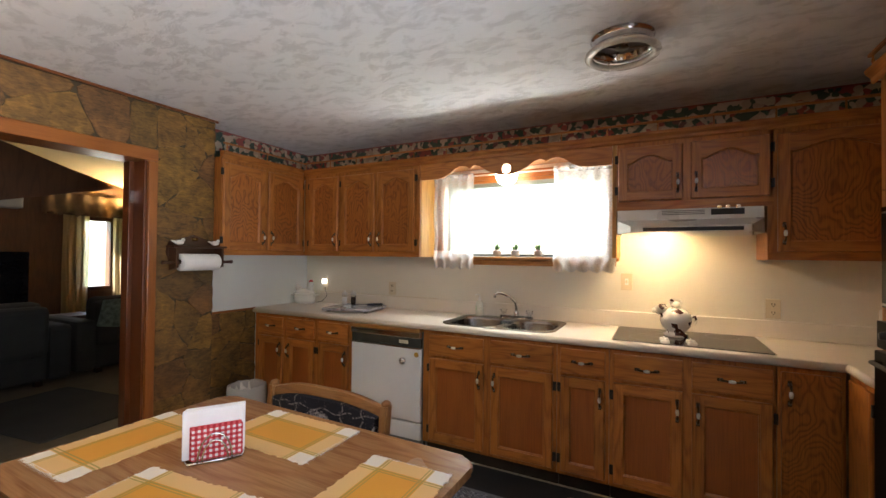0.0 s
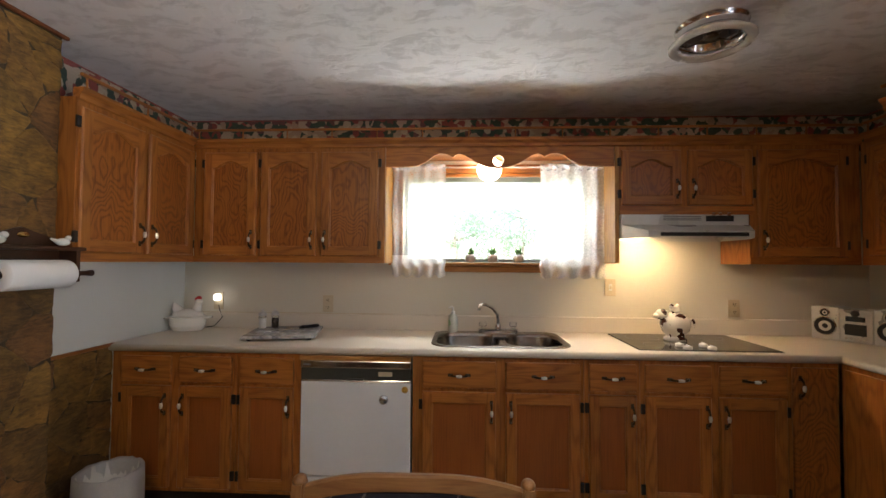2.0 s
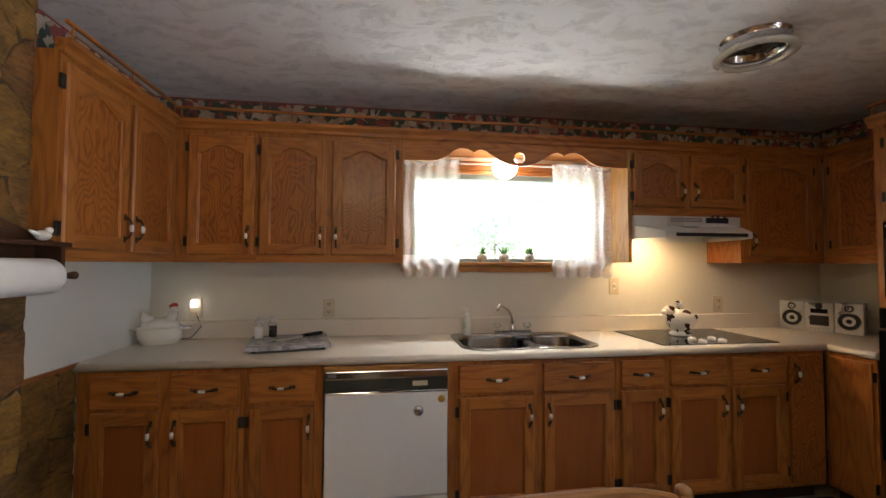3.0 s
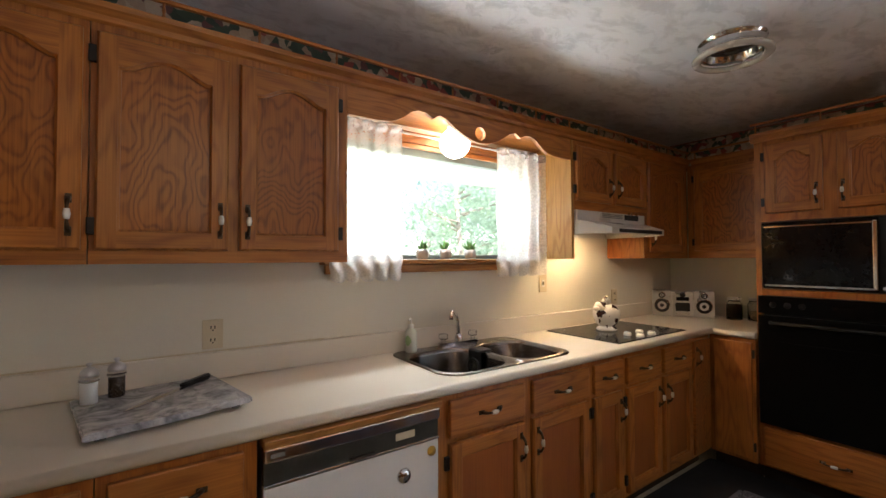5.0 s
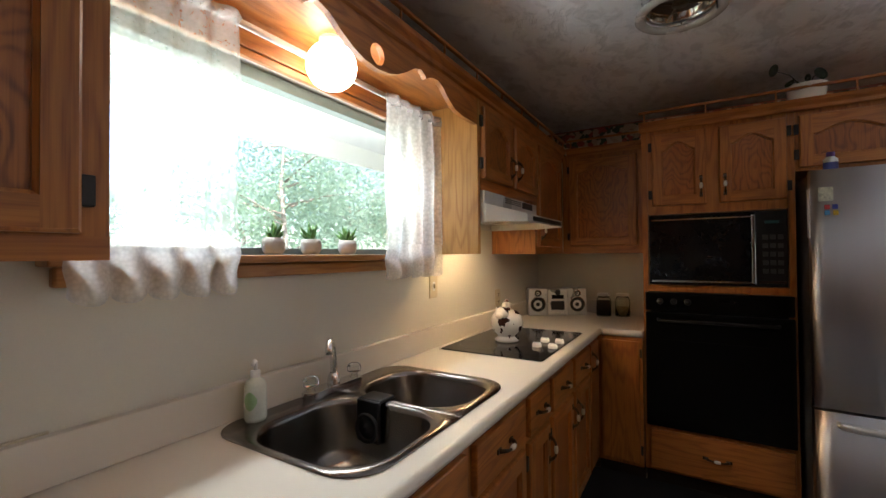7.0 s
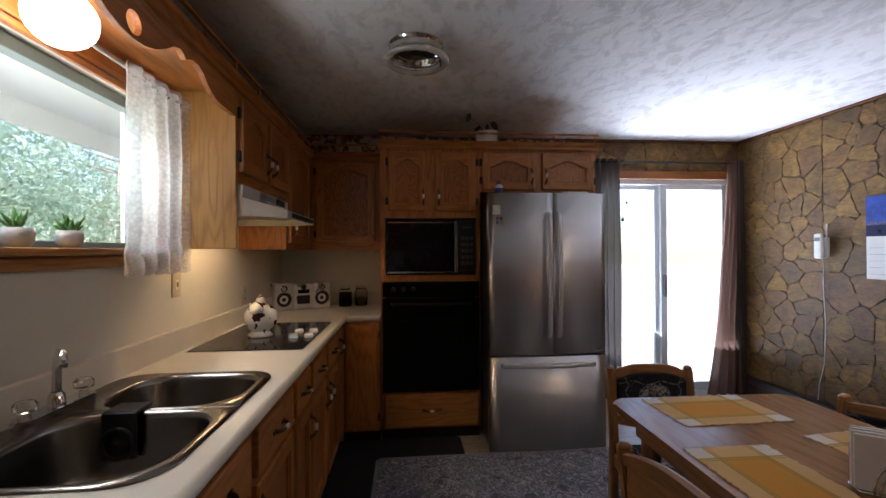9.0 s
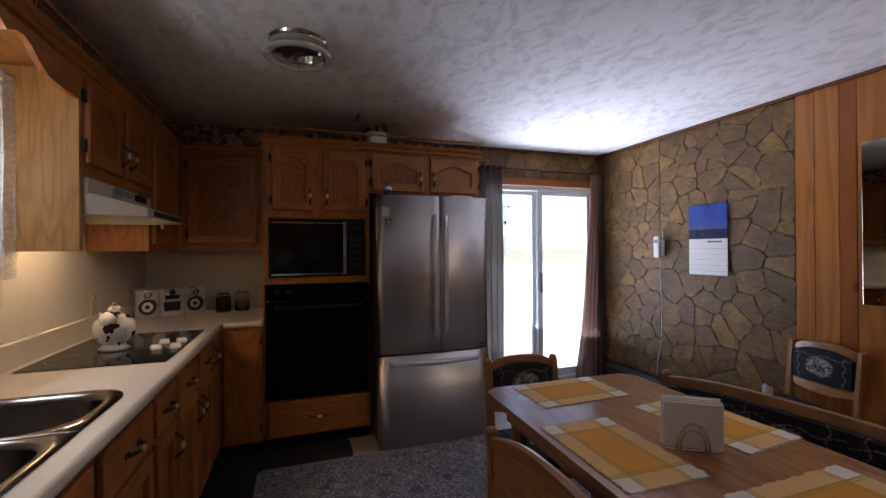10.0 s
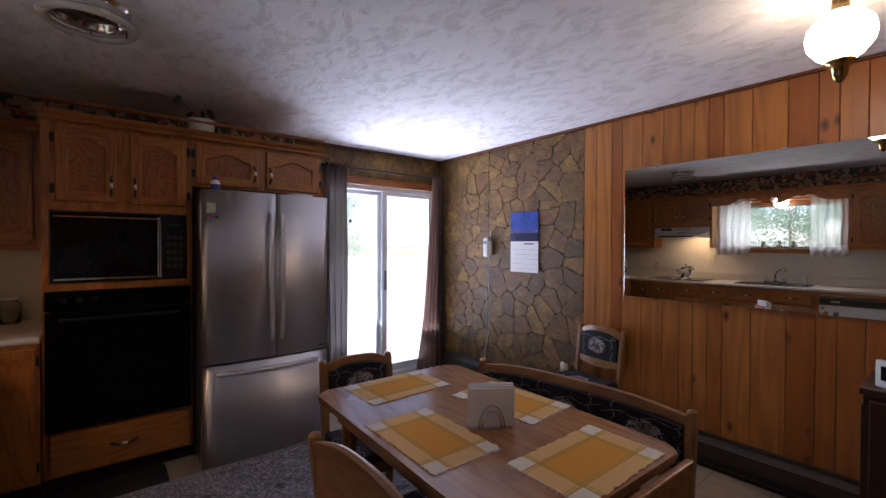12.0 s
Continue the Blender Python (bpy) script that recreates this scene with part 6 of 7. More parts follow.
ph = thing("wall_phone", pose(-0.218, YS + 0.016, 1.40), "white cordless telephone hanging on the stone wall", "telephone")
part("cradle", box(-0.045, 0.045, 0, 0.03, -0.09, 0.06, 0.008), WHITE_PLASTIC, ph)
hs = part("handset", box(-0.032, 0.032, 0.031, 0.06, -0.10, 0.09, 0.012), WHITE_PLASTIC, ph)
part("screen", box(-0.02, 0.02, 0.0605, 0.062, 0.03, 0.058), GREY_PLASTIC, hs)
part("antenna", tube([(-0.03, 0.015, 0.06), (-0.032, 0.014, 0.16)], 0.005, 8), WHITE_PLASTIC, ph)
part("cord", tube([(0.0, 0.008, -0.09), (0.006, 0.006, -0.3), (-0.008, 0.006, -0.6), (0.004, 0.006, -0.9), (0.04, 0.01, -1.05), (0.05, 0.012, -1.18)], 0.0035, 6), WHITE_PLASTIC, ph)

wall_plate("wall_outlet", 0, 0, "white wall outlet on the stone wall", False, pose(-1.12, YS + 0.011, 0.36, 0, 0, 180))
wp = thing("plug_adapter", pose(-1.12, YS + 0.0195, 0.395, 0, 0, 180), "small white plug-in adapter in the outlet", "adapter")
part("case", box(-0.016, 0.016, -0.03, -0.002, -0.02, 0.026, 0.006), WHITE_PLASTIC, wp)
part("cap", lathe([(0.01, 0.0265), (0.009, 0.038), (0, 0.04)], 12, None, Matrix.Translation((0, -0.016, 0))), WHITE_PLASTIC, wp)

ht = thing("baseboard_heater", pose(0, 0, 0), "dark brown baseboard heater along the wall", "heater")
part("case", prism([(YS, 0.03), (YS, 0.205), (YS + 0.035, 0.205), (YS + 0.07, 0.16), (YS + 0.07, 0.03)], -3.80, 0.45), HEATER, ht)
part("grille", box(-3.79, 0.44, YS + 0.0705, YS + 0.074, 0.045, 0.075, 0.001), BLACK_PLASTIC, ht)
part("cap_strip", prism([(YS, 0.2055), (YS, 0.212), (YS + 0.05, 0.212), (YS + 0.05, 0.2055)], -3.80, 0.45), HEATER, ht)
part("foot", box(-3.80, 0.45, YS, YS + 0.05, 0.0, 0.0295), KICK, ht)

lc = thing("side_cabinet", pose(-3.0, 1.72, 0), "dark wooden side cabinet against the wall", "cabinet")
part("body", box(-0.62, -0.012, -0.66, -0.012, 0.0, 0.85), SHELF_DARK, lc)
part("top", box(-0.63, 0.0, -0.67, 0.0, 0.8505, 0.875, 0.005), SHELF_DARK, lc)
part("door", box(-0.60, -0.03, -0.0115, 0.004, 0.05, 0.83, 0.004), SHELF_DARK, lc)
part("side_panel", box(-0.0115, 0.0, -0.62, -0.05, 0.05, 0.80, 0.004), SHELF_DARK, lc)
dv = thing("weather_display", pose(-3.08, 1.66, 0.8755, 0, 0, -215), "small white digital thermometer with a dark screen", "thermometer")
part("case", box(-0.045, 0.045, -0.012, 0.012, 0.0, 0.105, 0.005), WHITE_PLASTIC, dv)
part("screen", box(-0.022, 0.022, -0.0145, -0.0125, 0.03, 0.085), BLACK_GLASS, dv)
part("foot", box(-0.03, 0.03, -0.012, 0.05, 0.0, 0.008, 0.003), WHITE_PLASTIC, dv)

# curtains of the patio door
cr = thing("curtain_rod", pose(XE - 0.075, 0, 2.172), "dark iron curtain rod over the patio door", "curtain rod")
part("rod", tube([(0, 0.98, 0), (0, 2.50, 0)], 0.010, 10), BLACK_IRON, cr)
part("finial", ball(0, 2.53, 0, 0.02, 0.03, 0.02, 12), BLACK_IRON, cr)
for y in (1.03, 1.69, 2.47):
    part("bracket", box(0.0, 0.0745, y - 0.008, y + 0.008, -0.012, 0.012, 0.003), BLACK_IRON, cr)


def door_curtain(y0, y1, material, label, seed, spread):
    t = thing("door_curtain", pose(XE - 0.075, 0, 0, 0, 0, 90), label, "curtain", "curtains at the patio door")
    bm = cloth(y0, y1, 0.03, 2.20, 0.0, 4, 0.028, seed)
    for v in bm.verts:
        low = max(0.0, 2.20 - v.co.z) / 2.17
        v.co.x += spread * low ** 1.6 * (v.co.x - y0) / (y1 - y0)
    part("panel", bm, material, t)


door_curtain(1.03, 1.13, DOOR_DRAPE, "mauve brown drape at the patio door, drawn aside", 3, 0.22)
door_curtain(0.985, 1.06, DOOR_SHEER, "dark brown edge drape at the patio door", 8, 0.0)
door_curtain(2.16, 2.40, DOOR_SHEER, "grey curtain at the patio door, drawn aside", 6, -0.02)

for y, z, r in ((2.06, 1.66, 0.016), (2.02, 1.82, 0.011)):
    orn = thing("window_ornament", pose(0.70, y, z), "small dark ornament hung on the glass door", "ornament", "ornaments on the patio door")
    part("disc", ball(0, 0, 0, 0.004, r, r * 1.2, 12), BLACK_IRON, orn)
    part("cord", tube([(0, 0, r), (0, 0, 1.94 - z)], 0.0012, 6), BLACK_IRON, orn)

# paper towel shelf on the stone wall
pt = thing("paper_towel_holder", pose(XW + 0.013, 3.87, 0, 0, 0, 90), "dark wooden shelf with a paper towel roll", "towel holder")
part("back_board", slab([(-0.17, 1.33), (-0.19, 1.40), (-0.17, 1.47), (-0.09, 1.49), (0.0, 1.52), (0.09, 1.49), (0.17, 1.47), (0.19, 1.40), (0.17, 1.33)], -0.018, -0.001, "y", None, 0.004), SHELF_DARK, pt)
part("shelf", box(-0.195, 0.195, -0.11, -0.0185, 1.425, 1.441, 0.004), SHELF_DARK, pt)
for s in (-1, 1):
    part("bracket", slab([(-0.10, 1.29), (-0.018, 1.27), (-0.018, 1.424), (-0.10, 1.424)], s * 0.165 - 0.009, s * 0.165 + 0.009, "z"), SHELF_DARK, pt).data.transform(Matrix(((0, 0, 1, 0), (1, 0, 0, 0), (0, 1, 0, 0), (0, 0, 0, 1))))
part("dowel", tube([(-0.25, -0.075, 1.325), (-0.23, -0.075, 1.325), (0.23, -0.075, 1.325), (0.26, -0.075, 1.325)], [0.014, 0.011, 0.011, 0.015], 10), SHELF_DARK, pt)
rl = lathe([(0.02, -0.135), (0.058, -0.135), (0.06, -0.13), (0.06, 0.13), (0.058, 0.135), (0.02, 0.135)], 28, None, Matrix.Translation((0.0, -0.075, 1.325)) @ Matrix.Rotation(radians(90), 4, "Y"))
part("paper_roll", rl, PAPER, pt, "white paper towel roll")
for s in (-1, 1):
    bd = ball(s * 0.13, -0.06, 1.462, 0.032, 0.018, 0.018, 12)
    ball(s * 0.13 + 0.026, -0.06, 1.480, 0.014, 0.013, 0.013, 10, bd)
    tube([(s * 0.13 - 0.02, -0.06, 1.462), (s * 0.13 - 0.055, -0.06, 1.475)], [0.012, 0.004], 8, bd)
    single("bird_figurine", bd, CERAMIC, pt.matrix_basis.copy(), "white ceramic bird on the towel shelf", "figurine", "birds on the towel shelf")
part("ornament", ball(0.0, -0.022, 1.487, 0.026, 0.006, 0.012, 12), BRASS, pt, "small brass ornament")

# bin
bn = thing("waste_bin", pose(-3.845, 4.325, 0), "white waste bin lined with a plastic bag", "bin")
part("bucket", lathe([(0, 0.0), (0.11, 0.0), (0.115, 0.01), (0.138, 0.32), (0.132, 0.32), (0.11, 0.015), (0, 0.012)], 28), WHITE_PLASTIC, bn)
bag = bmesh.new()
r = random.Random(2)
lo = []
for k, (rad, z) in enumerate(((0.126, 0.12), (0.13, 0.318), (0.136, 0.332), (0.146, 0.326), (0.148, 0.25), (0.15, 0.13))):
    lo.append([bag.verts.new((rr * math.cos(i * math.pi / 20), rr * math.sin(i * math.pi / 20), z + r.uniform(-0.006, 0.006) * (k > 0) + (0.02 * math.sin(i * 0.9) if k == 5 else 0))) for i in range(40) for rr in (rad + r.uniform(-0.003, 0.003) * (k != 3),)])
for a, c in zip(lo, lo[1:]):
    for i in range(40):
        bag.faces.new((a[i], a[(i + 1) % 40], c[(i + 1) % 40], c[i])).smooth = True
part("bag", bag, sheer("thin_white_bag", (0.8, 0.8, 0.8), 0.75), bn, "thin white plastic bag")

# floor coverings
single("rubber_mat", slab(round_rect(-2.33, -0.03, 3.72, 4.60, 0.03), 0.0005, 0.007, "z", None, 0.002), MAT_BLACK, pose(0, 0, 0), "black rubber kitchen mat before the counter", "mat")
rg = thing("area_rug", pose(0, 0, 0), "grey floral area rug on the kitchen floor", "rug")
part("rug_body", slab(round_rect(-2.5, -0.345, 1.9, 4.29, 0.01), 0.0075, 0.016, "z", None, 0.003), RUG, rg)
part("border", slab(round_rect(-0.3449, -0.325, 1.9, 4.29, 0.008), 0.0075, 0.0155, "z", None, 0.002), mottled("grey_binding", (0.2, 0.2, 0.21), 0.9), rg)
part("border", slab(round_rect(-2.5, -0.345, 4.2901, 4.31, 0.008), 0.0075, 0.0155, "z", None, 0.002), mottled("grey_binding_side", (0.2, 0.2, 0.21), 0.9), rg)

# on and over the fridge
bo = thing("small_bottle", pose(-0.03, 3.47, 1.7755), "small white bottle with a blue label on the fridge", "bottle")
bo.matrix_basis = pose(-0.215, 3.458, 1.753)
part("bottle", lathe([(0, 0), (0.028, 0), (0.028, 0.07), (0.014, 0.085), (0, 0.085)], 16), WHITE_PLASTIC, bo)
part("label", lathe([(0.0285, 0.015), (0.0285, 0.055)], 16), mottled("blue_label", (0.05, 0.06, 0.25), 0.5), bo)
part("cap", lathe([(0.016, 0.083), (0.016, 0.105), (0, 0.107)], 14), mottled("purple_cap", (0.12, 0.05, 0.2), 0.4), bo)
single("folded_cloth", slab(round_rect(-0.06, 0.06, -0.09, 0.09, 0.02), 0, 0.03, "z", None, 0.01), PAPER, pose(-0.20, 2.91, 1.753), "folded white cloth on top of the fridge", "cloth")
mg = [(0.055, 1.66, 0.055, 0.065, (0.55, 0.57, 0.45)), (0.06, 1.60, 0.02, 0.022, (0.5, 0.05, 0.04)), (0.088, 1.60, 0.02, 0.022, (0.05, 0.08, 0.4)), (0.06, 1.573, 0.02, 0.022, (0.05, 0.2, 0.4)), (0.09, 1.572, 0.02, 0.022, (0.6, 0.4, 0.03))]
for i, (x, z, w, h, col) in enumerate(mg):
    s = (x / 0.848 - 0.5) * 2
    single("fridge_magnet", box(x - w / 2, x + w / 2, 0.022 * s * s - 0.006, 0.022 * s * s + 0.004, z - h / 2, z + h / 2, 0.002), mottled("magnet_paint_%d" % i, col, 0.4, 0, 0.4, 80), fr.matrix_basis.copy(), "small coloured magnet on the fridge door", "magnet", "magnets on the fridge")
single("paper_note", box(-0.315, -0.265, 3.5535, 3.5575, 1.45, 1.68, 0.001), PAPER, pose(0, 0, 0), "white paper stuck to the side of the fridge", "note")
bw = thing("planter_bowl", pose(-0.04, 3.51, 2.121), "white bowl with a trailing dark-leaved plant on the cabinet", "potted plant")
part("bowl", lathe([(0, 0), (0.05, 0), (0.075, 0.05), (0.088, 0.125), (0.083, 0.125), (0.07, 0.055), (0.045, 0.008), (0, 0.006)], 24), CERAMIC, bw)
part("soil", lathe([(0, 0.105), (0.076, 0.104), (0.07, 0.08)], 18), KICK, bw)
LEAF_DARK = mottled("dark_plant_leaf", (0.02, 0.035, 0.018), 0.4, 0, 0.4, 40)
for tip, size, turn in (((-0.01, 0.135, 0.235), 0.034, 20), ((-0.02, -0.055, 0.175), 0.036, -35), ((0.05, 0.06, 0.17), 0.026, 60), ((0.07, -0.02, 0.19), 0.024, 5)):
    e = Vector(tip)
    part("stalk", tube([(0, 0, 0.10), e * 0.5 + Vector((0, 0, 0.08)), e], [0.004, 0.003, 0.002], 6), LEAF_DARK, bw)
    lf = ball(0, 0, 0, 0.004, size * 0.6, size, 12)
    lf.transform(Matrix.Translation(e) @ Matrix.Rotation(radians(turn), 4, "X") @ Matrix.Rotation(radians(turn * 0.7), 4, "Z"))
    part("leaf", lf, LEAF_DARK, bw)


# ---- living room ----
def sofa(m, w, label):
    t = thing("sofa", m, label, "sofa", "grey sofas")
    part("base", box(-w / 2, w / 2, -0.42, 0.40, 0.05, 0.42, 0.04), SOFA, t)
    part("backrest", box(-w / 2, w / 2, 0.22, 0.45, 0.30, 0.82, 0.06), SOFA, t)
    for s in (-1, 1):
        part("armrest", box(s * (w / 2 + 0.09) - 0.10, s * (w / 2 + 0.09) + 0.10, -0.42, 0.44, 0.05, 0.62, 0.05), SOFA, t)
    k = max(1, round(w / 0.75))
    for i in range(k):
        a = -w / 2 + w * i / k
        part("cushion", box(a + 0.005, a + w / k - 0.005, -0.44, 0.22, 0.425, 0.54, 0.04), SOFA, t)
        part("back_cushion", box(a + 0.005, a + w / k - 0.005, 0.10, 0.30, 0.50, 0.86, 0.07), SOFA, t)
    for sx in (-1, 1):
        for sy in (-0.36, 0.34):
            part("foot", box(sx * (w / 2 - 0.06) - 0.03, sx * (w / 2 - 0.06) + 0.03, sy - 0.03, sy + 0.03, 0, 0.05), SHELF_DARK, t)


sofa(pose(-6.9, 3.38, 0, 0, 0, -90), 1.3, "dark grey cloth sofa with its back to the doorway")
sofa(pose(-7.0, 4.95, 0, 0, 0, -90), 0.95, "dark grey cloth loveseat with a striped blanket")
BLANKET = mottled("green_white_blanket", (0.24, 0.31, 0.26), 0.95, 0, 0.7, 22, 200, 0.4)
single("striped_blanket", slab([(-0.40, 0.55), (-0.34, 0.84), (0.30, 0.86), (0.42, 0.50), (0.1, 0.46)], -0.018, 0.0, "y", None, 0.006), BLANKET, pose(-6.525, 4.85, 0, 0, 0, 90), "green and white blanket hung over the loveseat", "blanket")
tv = thing("television", pose(-9.2, 4.1, 0, 0, 0, 90), "large black television on a low stand", "television")
part("screen", box(-0.65, 0.65, -0.03, 0.03, 0.62, 1.38, 0.008), BLACK_GLASS, tv)
part("stand", box(-0.2, 0.2, -0.1, 0.1, 0.552, 0.619, 0.006), BLACK_PLASTIC, tv)
single("television_stand", box(-0.8, 0.8, -0.2, 0.2, 0.0, 0.55, 0.008), SHELF_DARK, pose(-9.2, 4.1, 0, 0, 0, 90), "low dark wooden television stand", "stand")
single("air_conditioner", box(-0.45, 0.45, -0.1, 0.1, 0, 0.26, 0.03), mottled("grey_white_case", (0.4, 0.4, 0.38), 0.5), pose(-9.34, 4.25, 2.02, 0, 0, 90), "pale wall air conditioner unit high on the wall", "air conditioner")
lw = tagged(new("window_2"), "bright living room window with cream curtains", "", "", "structure")
for bx in ((-9.47, -9.43, 5.47, 5.53, 0.74, 1.98), (-9.47, -9.43, 5.90, 5.96, 0.74, 1.98), (-9.47, -9.43, 5.53, 5.90, 1.92, 1.98), (-9.47, -9.40, 5.53, 5.90, 0.74, 0.80)):
    part("window_frame", box(*bx, 0.004), SHELF_DARK, lw)
p = part("pane", box(-9.53, -9.526, 5.53, 5.90, 0.80, 1.92), PANE, lw)
p.visible_shadow = False
CREAM = sheer("cream_curtain_cloth", (0.72, 0.58, 0.34), 0.8)
for y0, y1, sd in ((5.20, 5.55, 4), (5.88, 6.25, 5)):
    t = thing("living_curtain", pose(-9.33, 0, 0, 0, 0, 90), "cream living room curtain panel", "curtain", "curtains in the living room")
    part("panel", cloth(y0, y1, 0.004, 2.15, 0.0, 4, 0.025, sd), CREAM, t)
t = thing("curtain_valance", pose(-9.26, 0, 0, 0, 0, 90), "brown gathered valance over the window", "valance")
part("cloth", cloth(4.9, 6.5, 1.95, 2.32, 0.0, 7, 0.03, 9, 0.08), mottled("brown_valance_cloth", (0.12, 0.07, 0.035), 0.9, 0, 0.4), t)
single("side_table", box(-0.22, 0.22, -0.22, 0.22, 0.0, 0.5, 0.01), SHELF_DARK, pose(-8.3, 4.9, 0), "small dark side table", "table")
fl = thing("floor_lamp", pose(-9.0, 6.10, 0), "brass torchiere floor lamp, lit, shining up", "floor lamp")
part("base", lathe([(0, 0), (0.14, 0), (0.14, 0.02), (0.02, 0.04), (0, 0.04)], 24), BRASS, fl)
part("pole", tube([(0, 0, 0.04), (0, 0, 2.10)], 0.012, 10), BRASS, fl)
part("bowl", lathe([(0.02, 2.10), (0.10, 2.13), (0.17, 2.20), (0.165, 2.20), (0.09, 2.14), (0, 2.12)], 24), BRASS, fl)
part("bulb", ball(0, 0, 2.18, 0.04, 0.04, 0.05, 14), UPLIGHT, fl, "glowing warm bulb")
single("door_mat", slab(round_rect(-0.65, 0.65, -0.45, 0.45, 0.03), 0, 0.012, "z", None, 0.003), GREY_RUG, pose(-5.55, 3.75, -0.0015, 0, 0, 8), "grey mat on the living room carpet", "mat")


# ---- outside ----
structure("ground", box(-140, 140, -140, 140, -0.4, -0.25), GRAVEL, "lawn round the house")
structure("patio", box(0.78, 40, -25, 9.0, -0.25, -0.10), PATIO, "pale concrete patio outside the sliding door")
ev = thing("eave", pose(0, 0, 0), "white soffit and fascia over the window outside", "eave")
part("soffit", box(-6, 2.0, 5.33, 6.08, 2.16, 2.19), SOFFIT, ev)
part("fascia", box(-6, 2.0, 6.081, 6.11, 2.03, 2.22), SOFFIT, ev)


def tree(m, seed, height, spread, count, label):
    r = random.Random(seed)
    t = thing("tree", m, label, "tree", "trees outside")
    tr = tube([(0, 0, -0.3), (0.05, 0, height * 0.25), (-0.05, 0.08, height * 0.6), (0.02, 0.0, height * 0.9)], [0.09, 0.07, 0.05, 0.02], 10)
    tips = []
    for i in range(16):
        a, z = r.uniform(0, 6.28), height * r.uniform(0.15, 0.8)
        ln = spread * r.uniform(0.5, 1.0)
        e = Vector((math.cos(a) * ln, math.sin(a) * ln, z + ln * r.uniform(0.1, 0.5)))
        tube([(0, 0, z), e * 0.5 + Vector((0, 0, z * 0.5 + 0.05)), e], [0.03, 0.018, 0.006], 6, tr)
        tips.append(e)
        tips.append(e * 0.6 + Vector((0, 0, z * 0.4)))
    part("trunk", tr, BARK, t)
    verts, faces = [], []
    for k in range(count):
        c = r.choice(tips) + Vector((r.gauss(0, 0.42), r.gauss(0, 0.42), r.gauss(0, 0.38)))
        n = Vector((r.gauss(0, 1), r.gauss(0, 1), r.gauss(0.6, 1))).normalized()
        u = n.cross(Vector((r.gauss(0, 1), r.gauss(0, 1), r.gauss(0, 1)))).normalized() * r.uniform(0.04, 0.085)
        v = n.cross(u) * 0.6
        i = len(verts)
        verts += [c - u, c + v * 0.8, c + u, c - v * 0.8]
        faces.append((i, i + 1, i + 2, i + 3))
    me = bpy.data.meshes.new("crown")
    me.from_pydata([tuple(v) for v in verts], [], faces)
    me.materials.append(LEAVES)
    o = new("crown", me)
    o.parent = t
    tagged(o, "", "", "", "stuff")
    return t


t0 = tree(pose(3.6, 12.2, -0.25), 1, 5.5, 2.2, 9000, "leafy green tree outside the window")
for x, y, a in ((7.0, 13.5, 200), (5.4, 16.5, 330), (9.6, 12.2, 70), (12.5, 14.5, 20), (15.0, 11.5, 250), (10.5, 17.0, 130), (1.0, 24.0, 140), (-2.5, 25.0, 20), (4.0, 27.0, 290), (18, 15, 50), (22, 6, 110), (24, 0.5, 10), (21, -6.5, 240)):
    copy_thing(t0, pose(x, y, -0.25, 0, 0, a))
# ---- stones, boards and other pieces of the walls ----
def cells(u0, u1, v0, v1, size, rnd):
    """An uneven paving of a rectangle: cut cells of scattered seeds."""
    nu, nv = max(1, round((u1 - u0) / size)), max(1, round((v1 - v0) / (size * 1.1)))
    du, dv = (u1 - u0) / nu, (v1 - v0) / nv
    seeds = [(u0 + (i + 0.5 + rnd.uniform(-0.44, 0.44) + 0.25 * (j % 2)) * du, v0 + (j + 0.5 + rnd.uniform(-0.46, 0.46)) * dv) for i in range(nu) for j in range(nv)]
    seeds += [(rnd.uniform(u0, u1), rnd.uniform(v0, v1)) for _ in range(len(seeds) // 3)]
    for k, (su, sv) in enumerate(seeds):
        poly = [(u0, v0), (u1, v0), (u1, v1), (u0, v1)]
        for q, (tu, tv) in enumerate(seeds):
            if q == k or (tu - su) ** 2 + (tv - sv) ** 2 > (4 * size) ** 2:
                continue
            mu, mv, nx, ny = (su + tu) / 2, (sv + tv) / 2, tu - su, tv - sv
            out = []
            for i, p in enumerate(poly):
                n = poly[(i + 1) % len(poly)]
                a, c = (p[0] - mu) * nx + (p[1] - mv) * ny, (n[0] - mu) * nx + (n[1] - mv) * ny
                if a <= 0:
                    out.append(p)
                if (a < 0) != (c < 0) and abs(a - c) > 1e-9:
                    s = a / (a - c)
                    out.append((p[0] + s * (n[0] - p[0]), p[1] + s * (n[1] - p[1])))
            poly = out
            if len(poly) < 3:
                break
        if len(poly) >= 3:
            yield poly


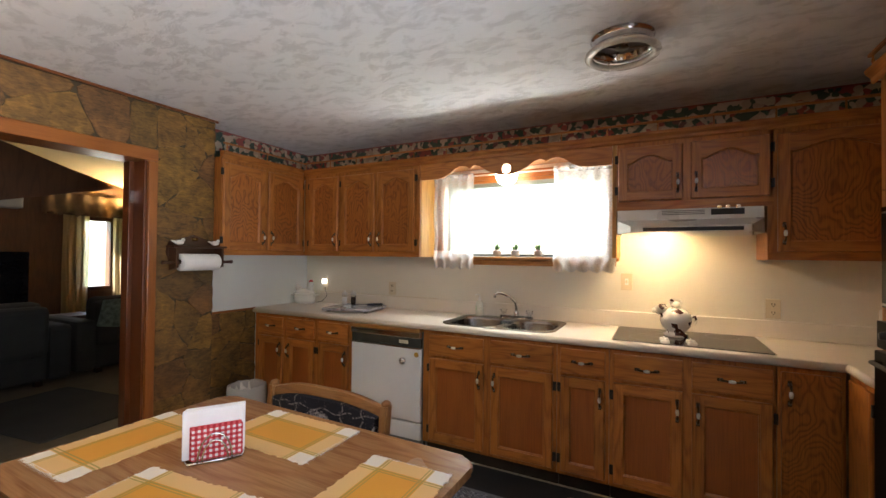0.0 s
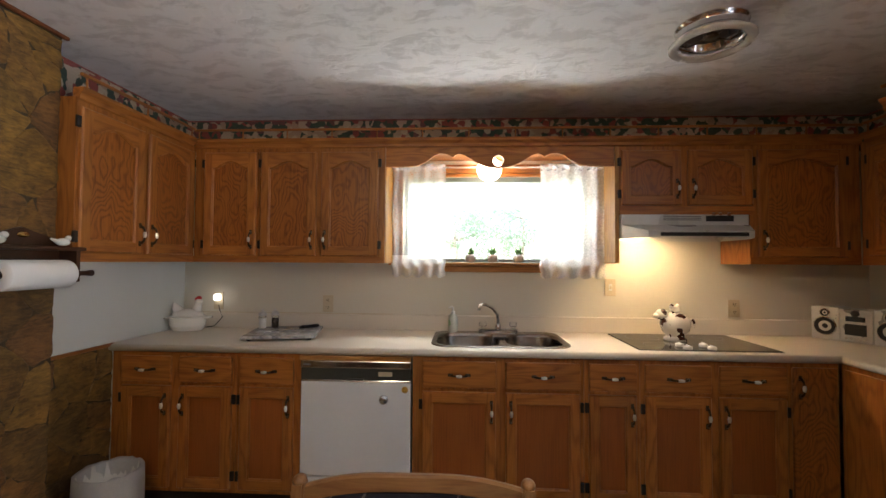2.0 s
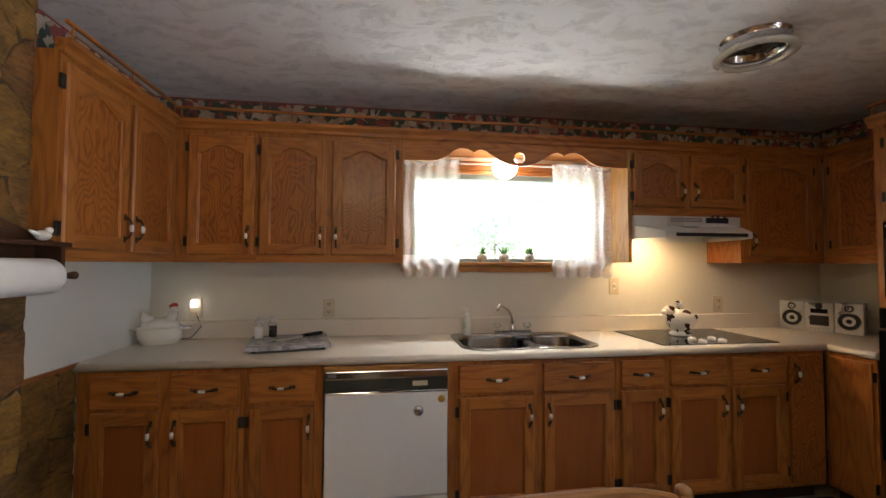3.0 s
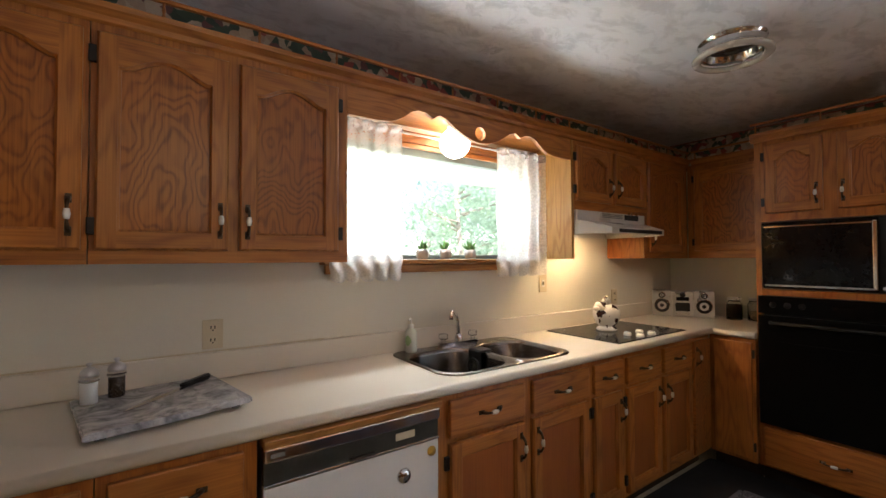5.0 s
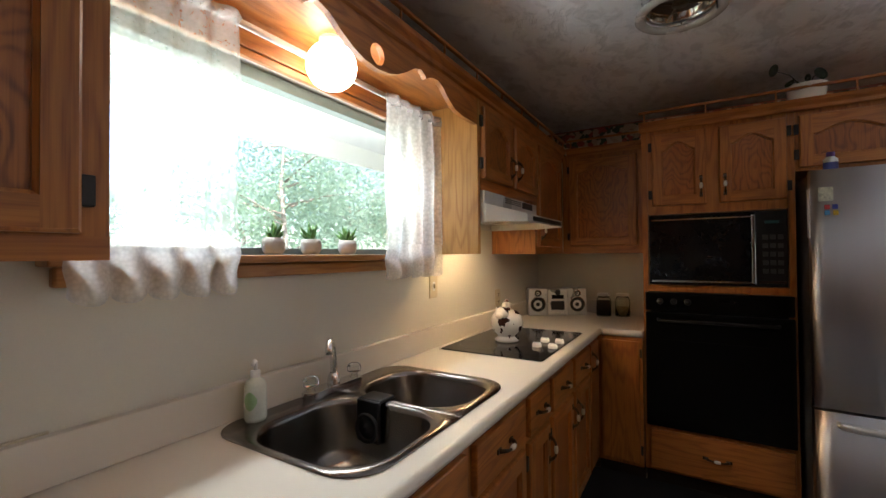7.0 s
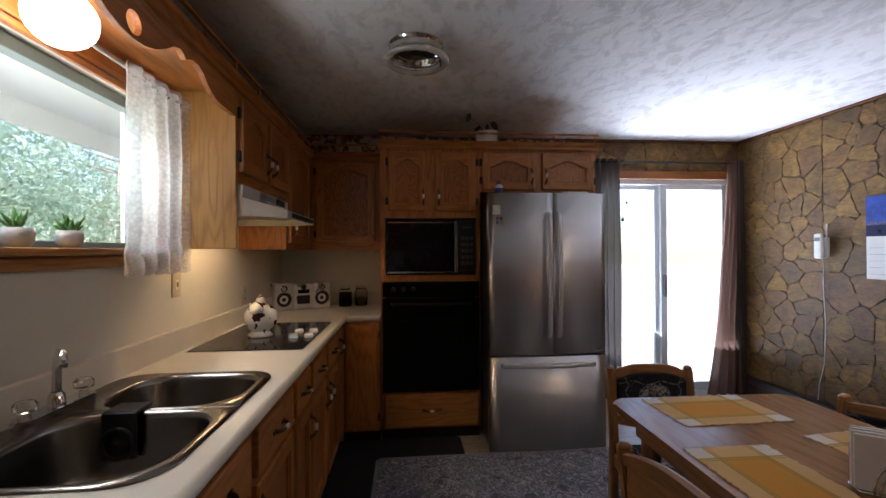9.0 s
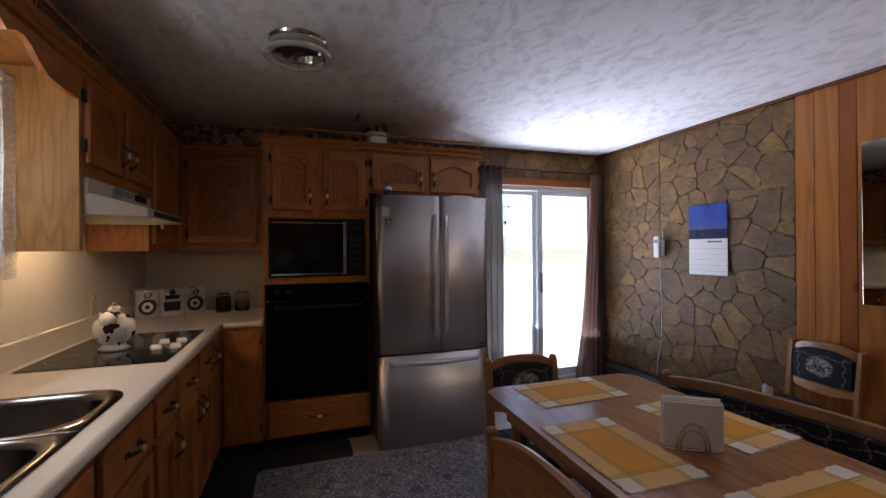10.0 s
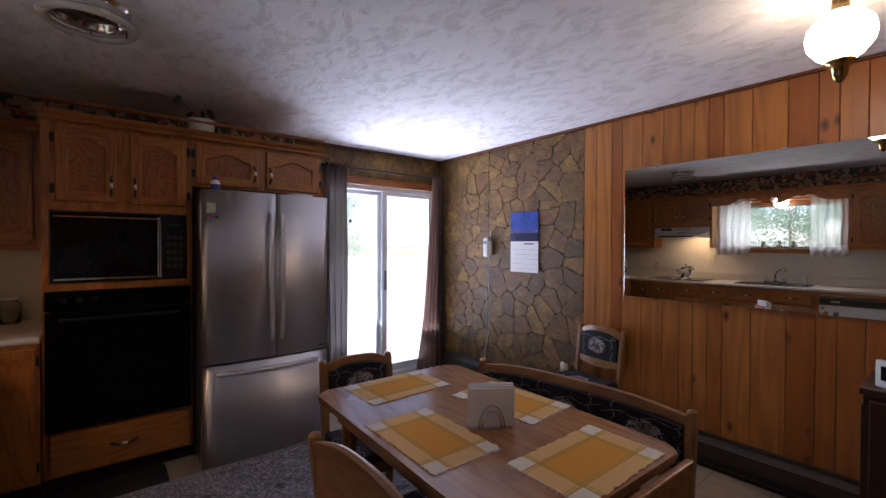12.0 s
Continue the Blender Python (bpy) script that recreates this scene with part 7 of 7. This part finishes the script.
def flagstones(wall, rects, place, size, seed):
    rnd = random.Random(seed)
    for u0, u1, v0, v1 in rects:
        for poly in cells(u0, u1, v0, v1, size, rnd):
            cu, cv = sum(p[0] for p in poly) / len(poly), sum(p[1] for p in poly) / len(poly)
            rim = []
            for i, p in enumerate(poly):
                n = poly[(i + 1) % len(poly)]
                long = math.hypot(n[0] - p[0], n[1] - p[1])
                steps = (0.1, 0.3, 0.5, 0.7, 0.9) if long > 0.1 else (0.15, 0.5, 0.85) if long > 0.05 else (0.5,)
                for s in steps:
                    rim.append((p[0] + s * (n[0] - p[0]) + rnd.uniform(-0.008, 0.008), p[1] + s * (n[1] - p[1]) + rnd.uniform(-0.008, 0.008)))
            reach = max(0.03, sum(math.hypot(u - cu, v - cv) for u, v in rim) / len(rim))
            lift = rnd.uniform(0.004, 0.0075)
            bm = bmesh.new()
            loops = []
            for gap, h in ((0.0005, 0.0), (0.001, lift * 0.6), (0.005, lift)):
                k = 1 - gap / reach
                loops.append([bm.verts.new(place(min(u1, max(u0, cu + (u - cu) * k)), min(v1, max(v0, cv + (v - cv) * k)), h)) for u, v in rim])
            for a, c in zip(loops, loops[1:]):
                for i in range(len(a)):
                    bm.faces.new((a[i], a[(i + 1) % len(a)], c[(i + 1) % len(a)], c[i]))
            bm.faces.new(loops[-1])
            part("stone", bm, STONE, wall)


flagstones(wall_w, ((3.62, 4.035, 0, H - 0.016), (YS, 3.62, 2.076, H - 0.016), (YS, 2.43, 0, 2.076)), lambda u, v, h: (XW + h, u, v), 0.2, 3)
flagstones(wall_a, ((4.04, 4.56, 0, 0.9),), lambda u, v, h: (XA + 0.002 + h, u, v), 0.19, 5)
flagstones(wall_s, ((-1.30, -0.2, 0.21, H - 0.018), (-0.2, XE, 0.21, H - 0.018)), lambda u, v, h: (u, YS + h, v), 0.18, 11)
flagstones(wall_e, ((YS, 2.66, 2.107, H - 0.018), (YS, 1.02, 0, 2.107)), lambda u, v, h: (XE - 0.002 - h, u, v), 0.2, 17)

rnd = random.Random(4)
x = -1.302
while x > XW + 0.02:
    w = min(rnd.choice((0.085, 0.11, 0.13, 0.15, 0.17)), x - XW - 0.015)
    if x - w - XW - 0.015 < 0.05:
        w = x - XW - 0.015
    part("board", box(x - w + 0.0008, x - 0.0008, YS, YS + 0.013, 0.0, H - 0.018, 0.003, None, 1), PINE, wall_s)
    x -= w
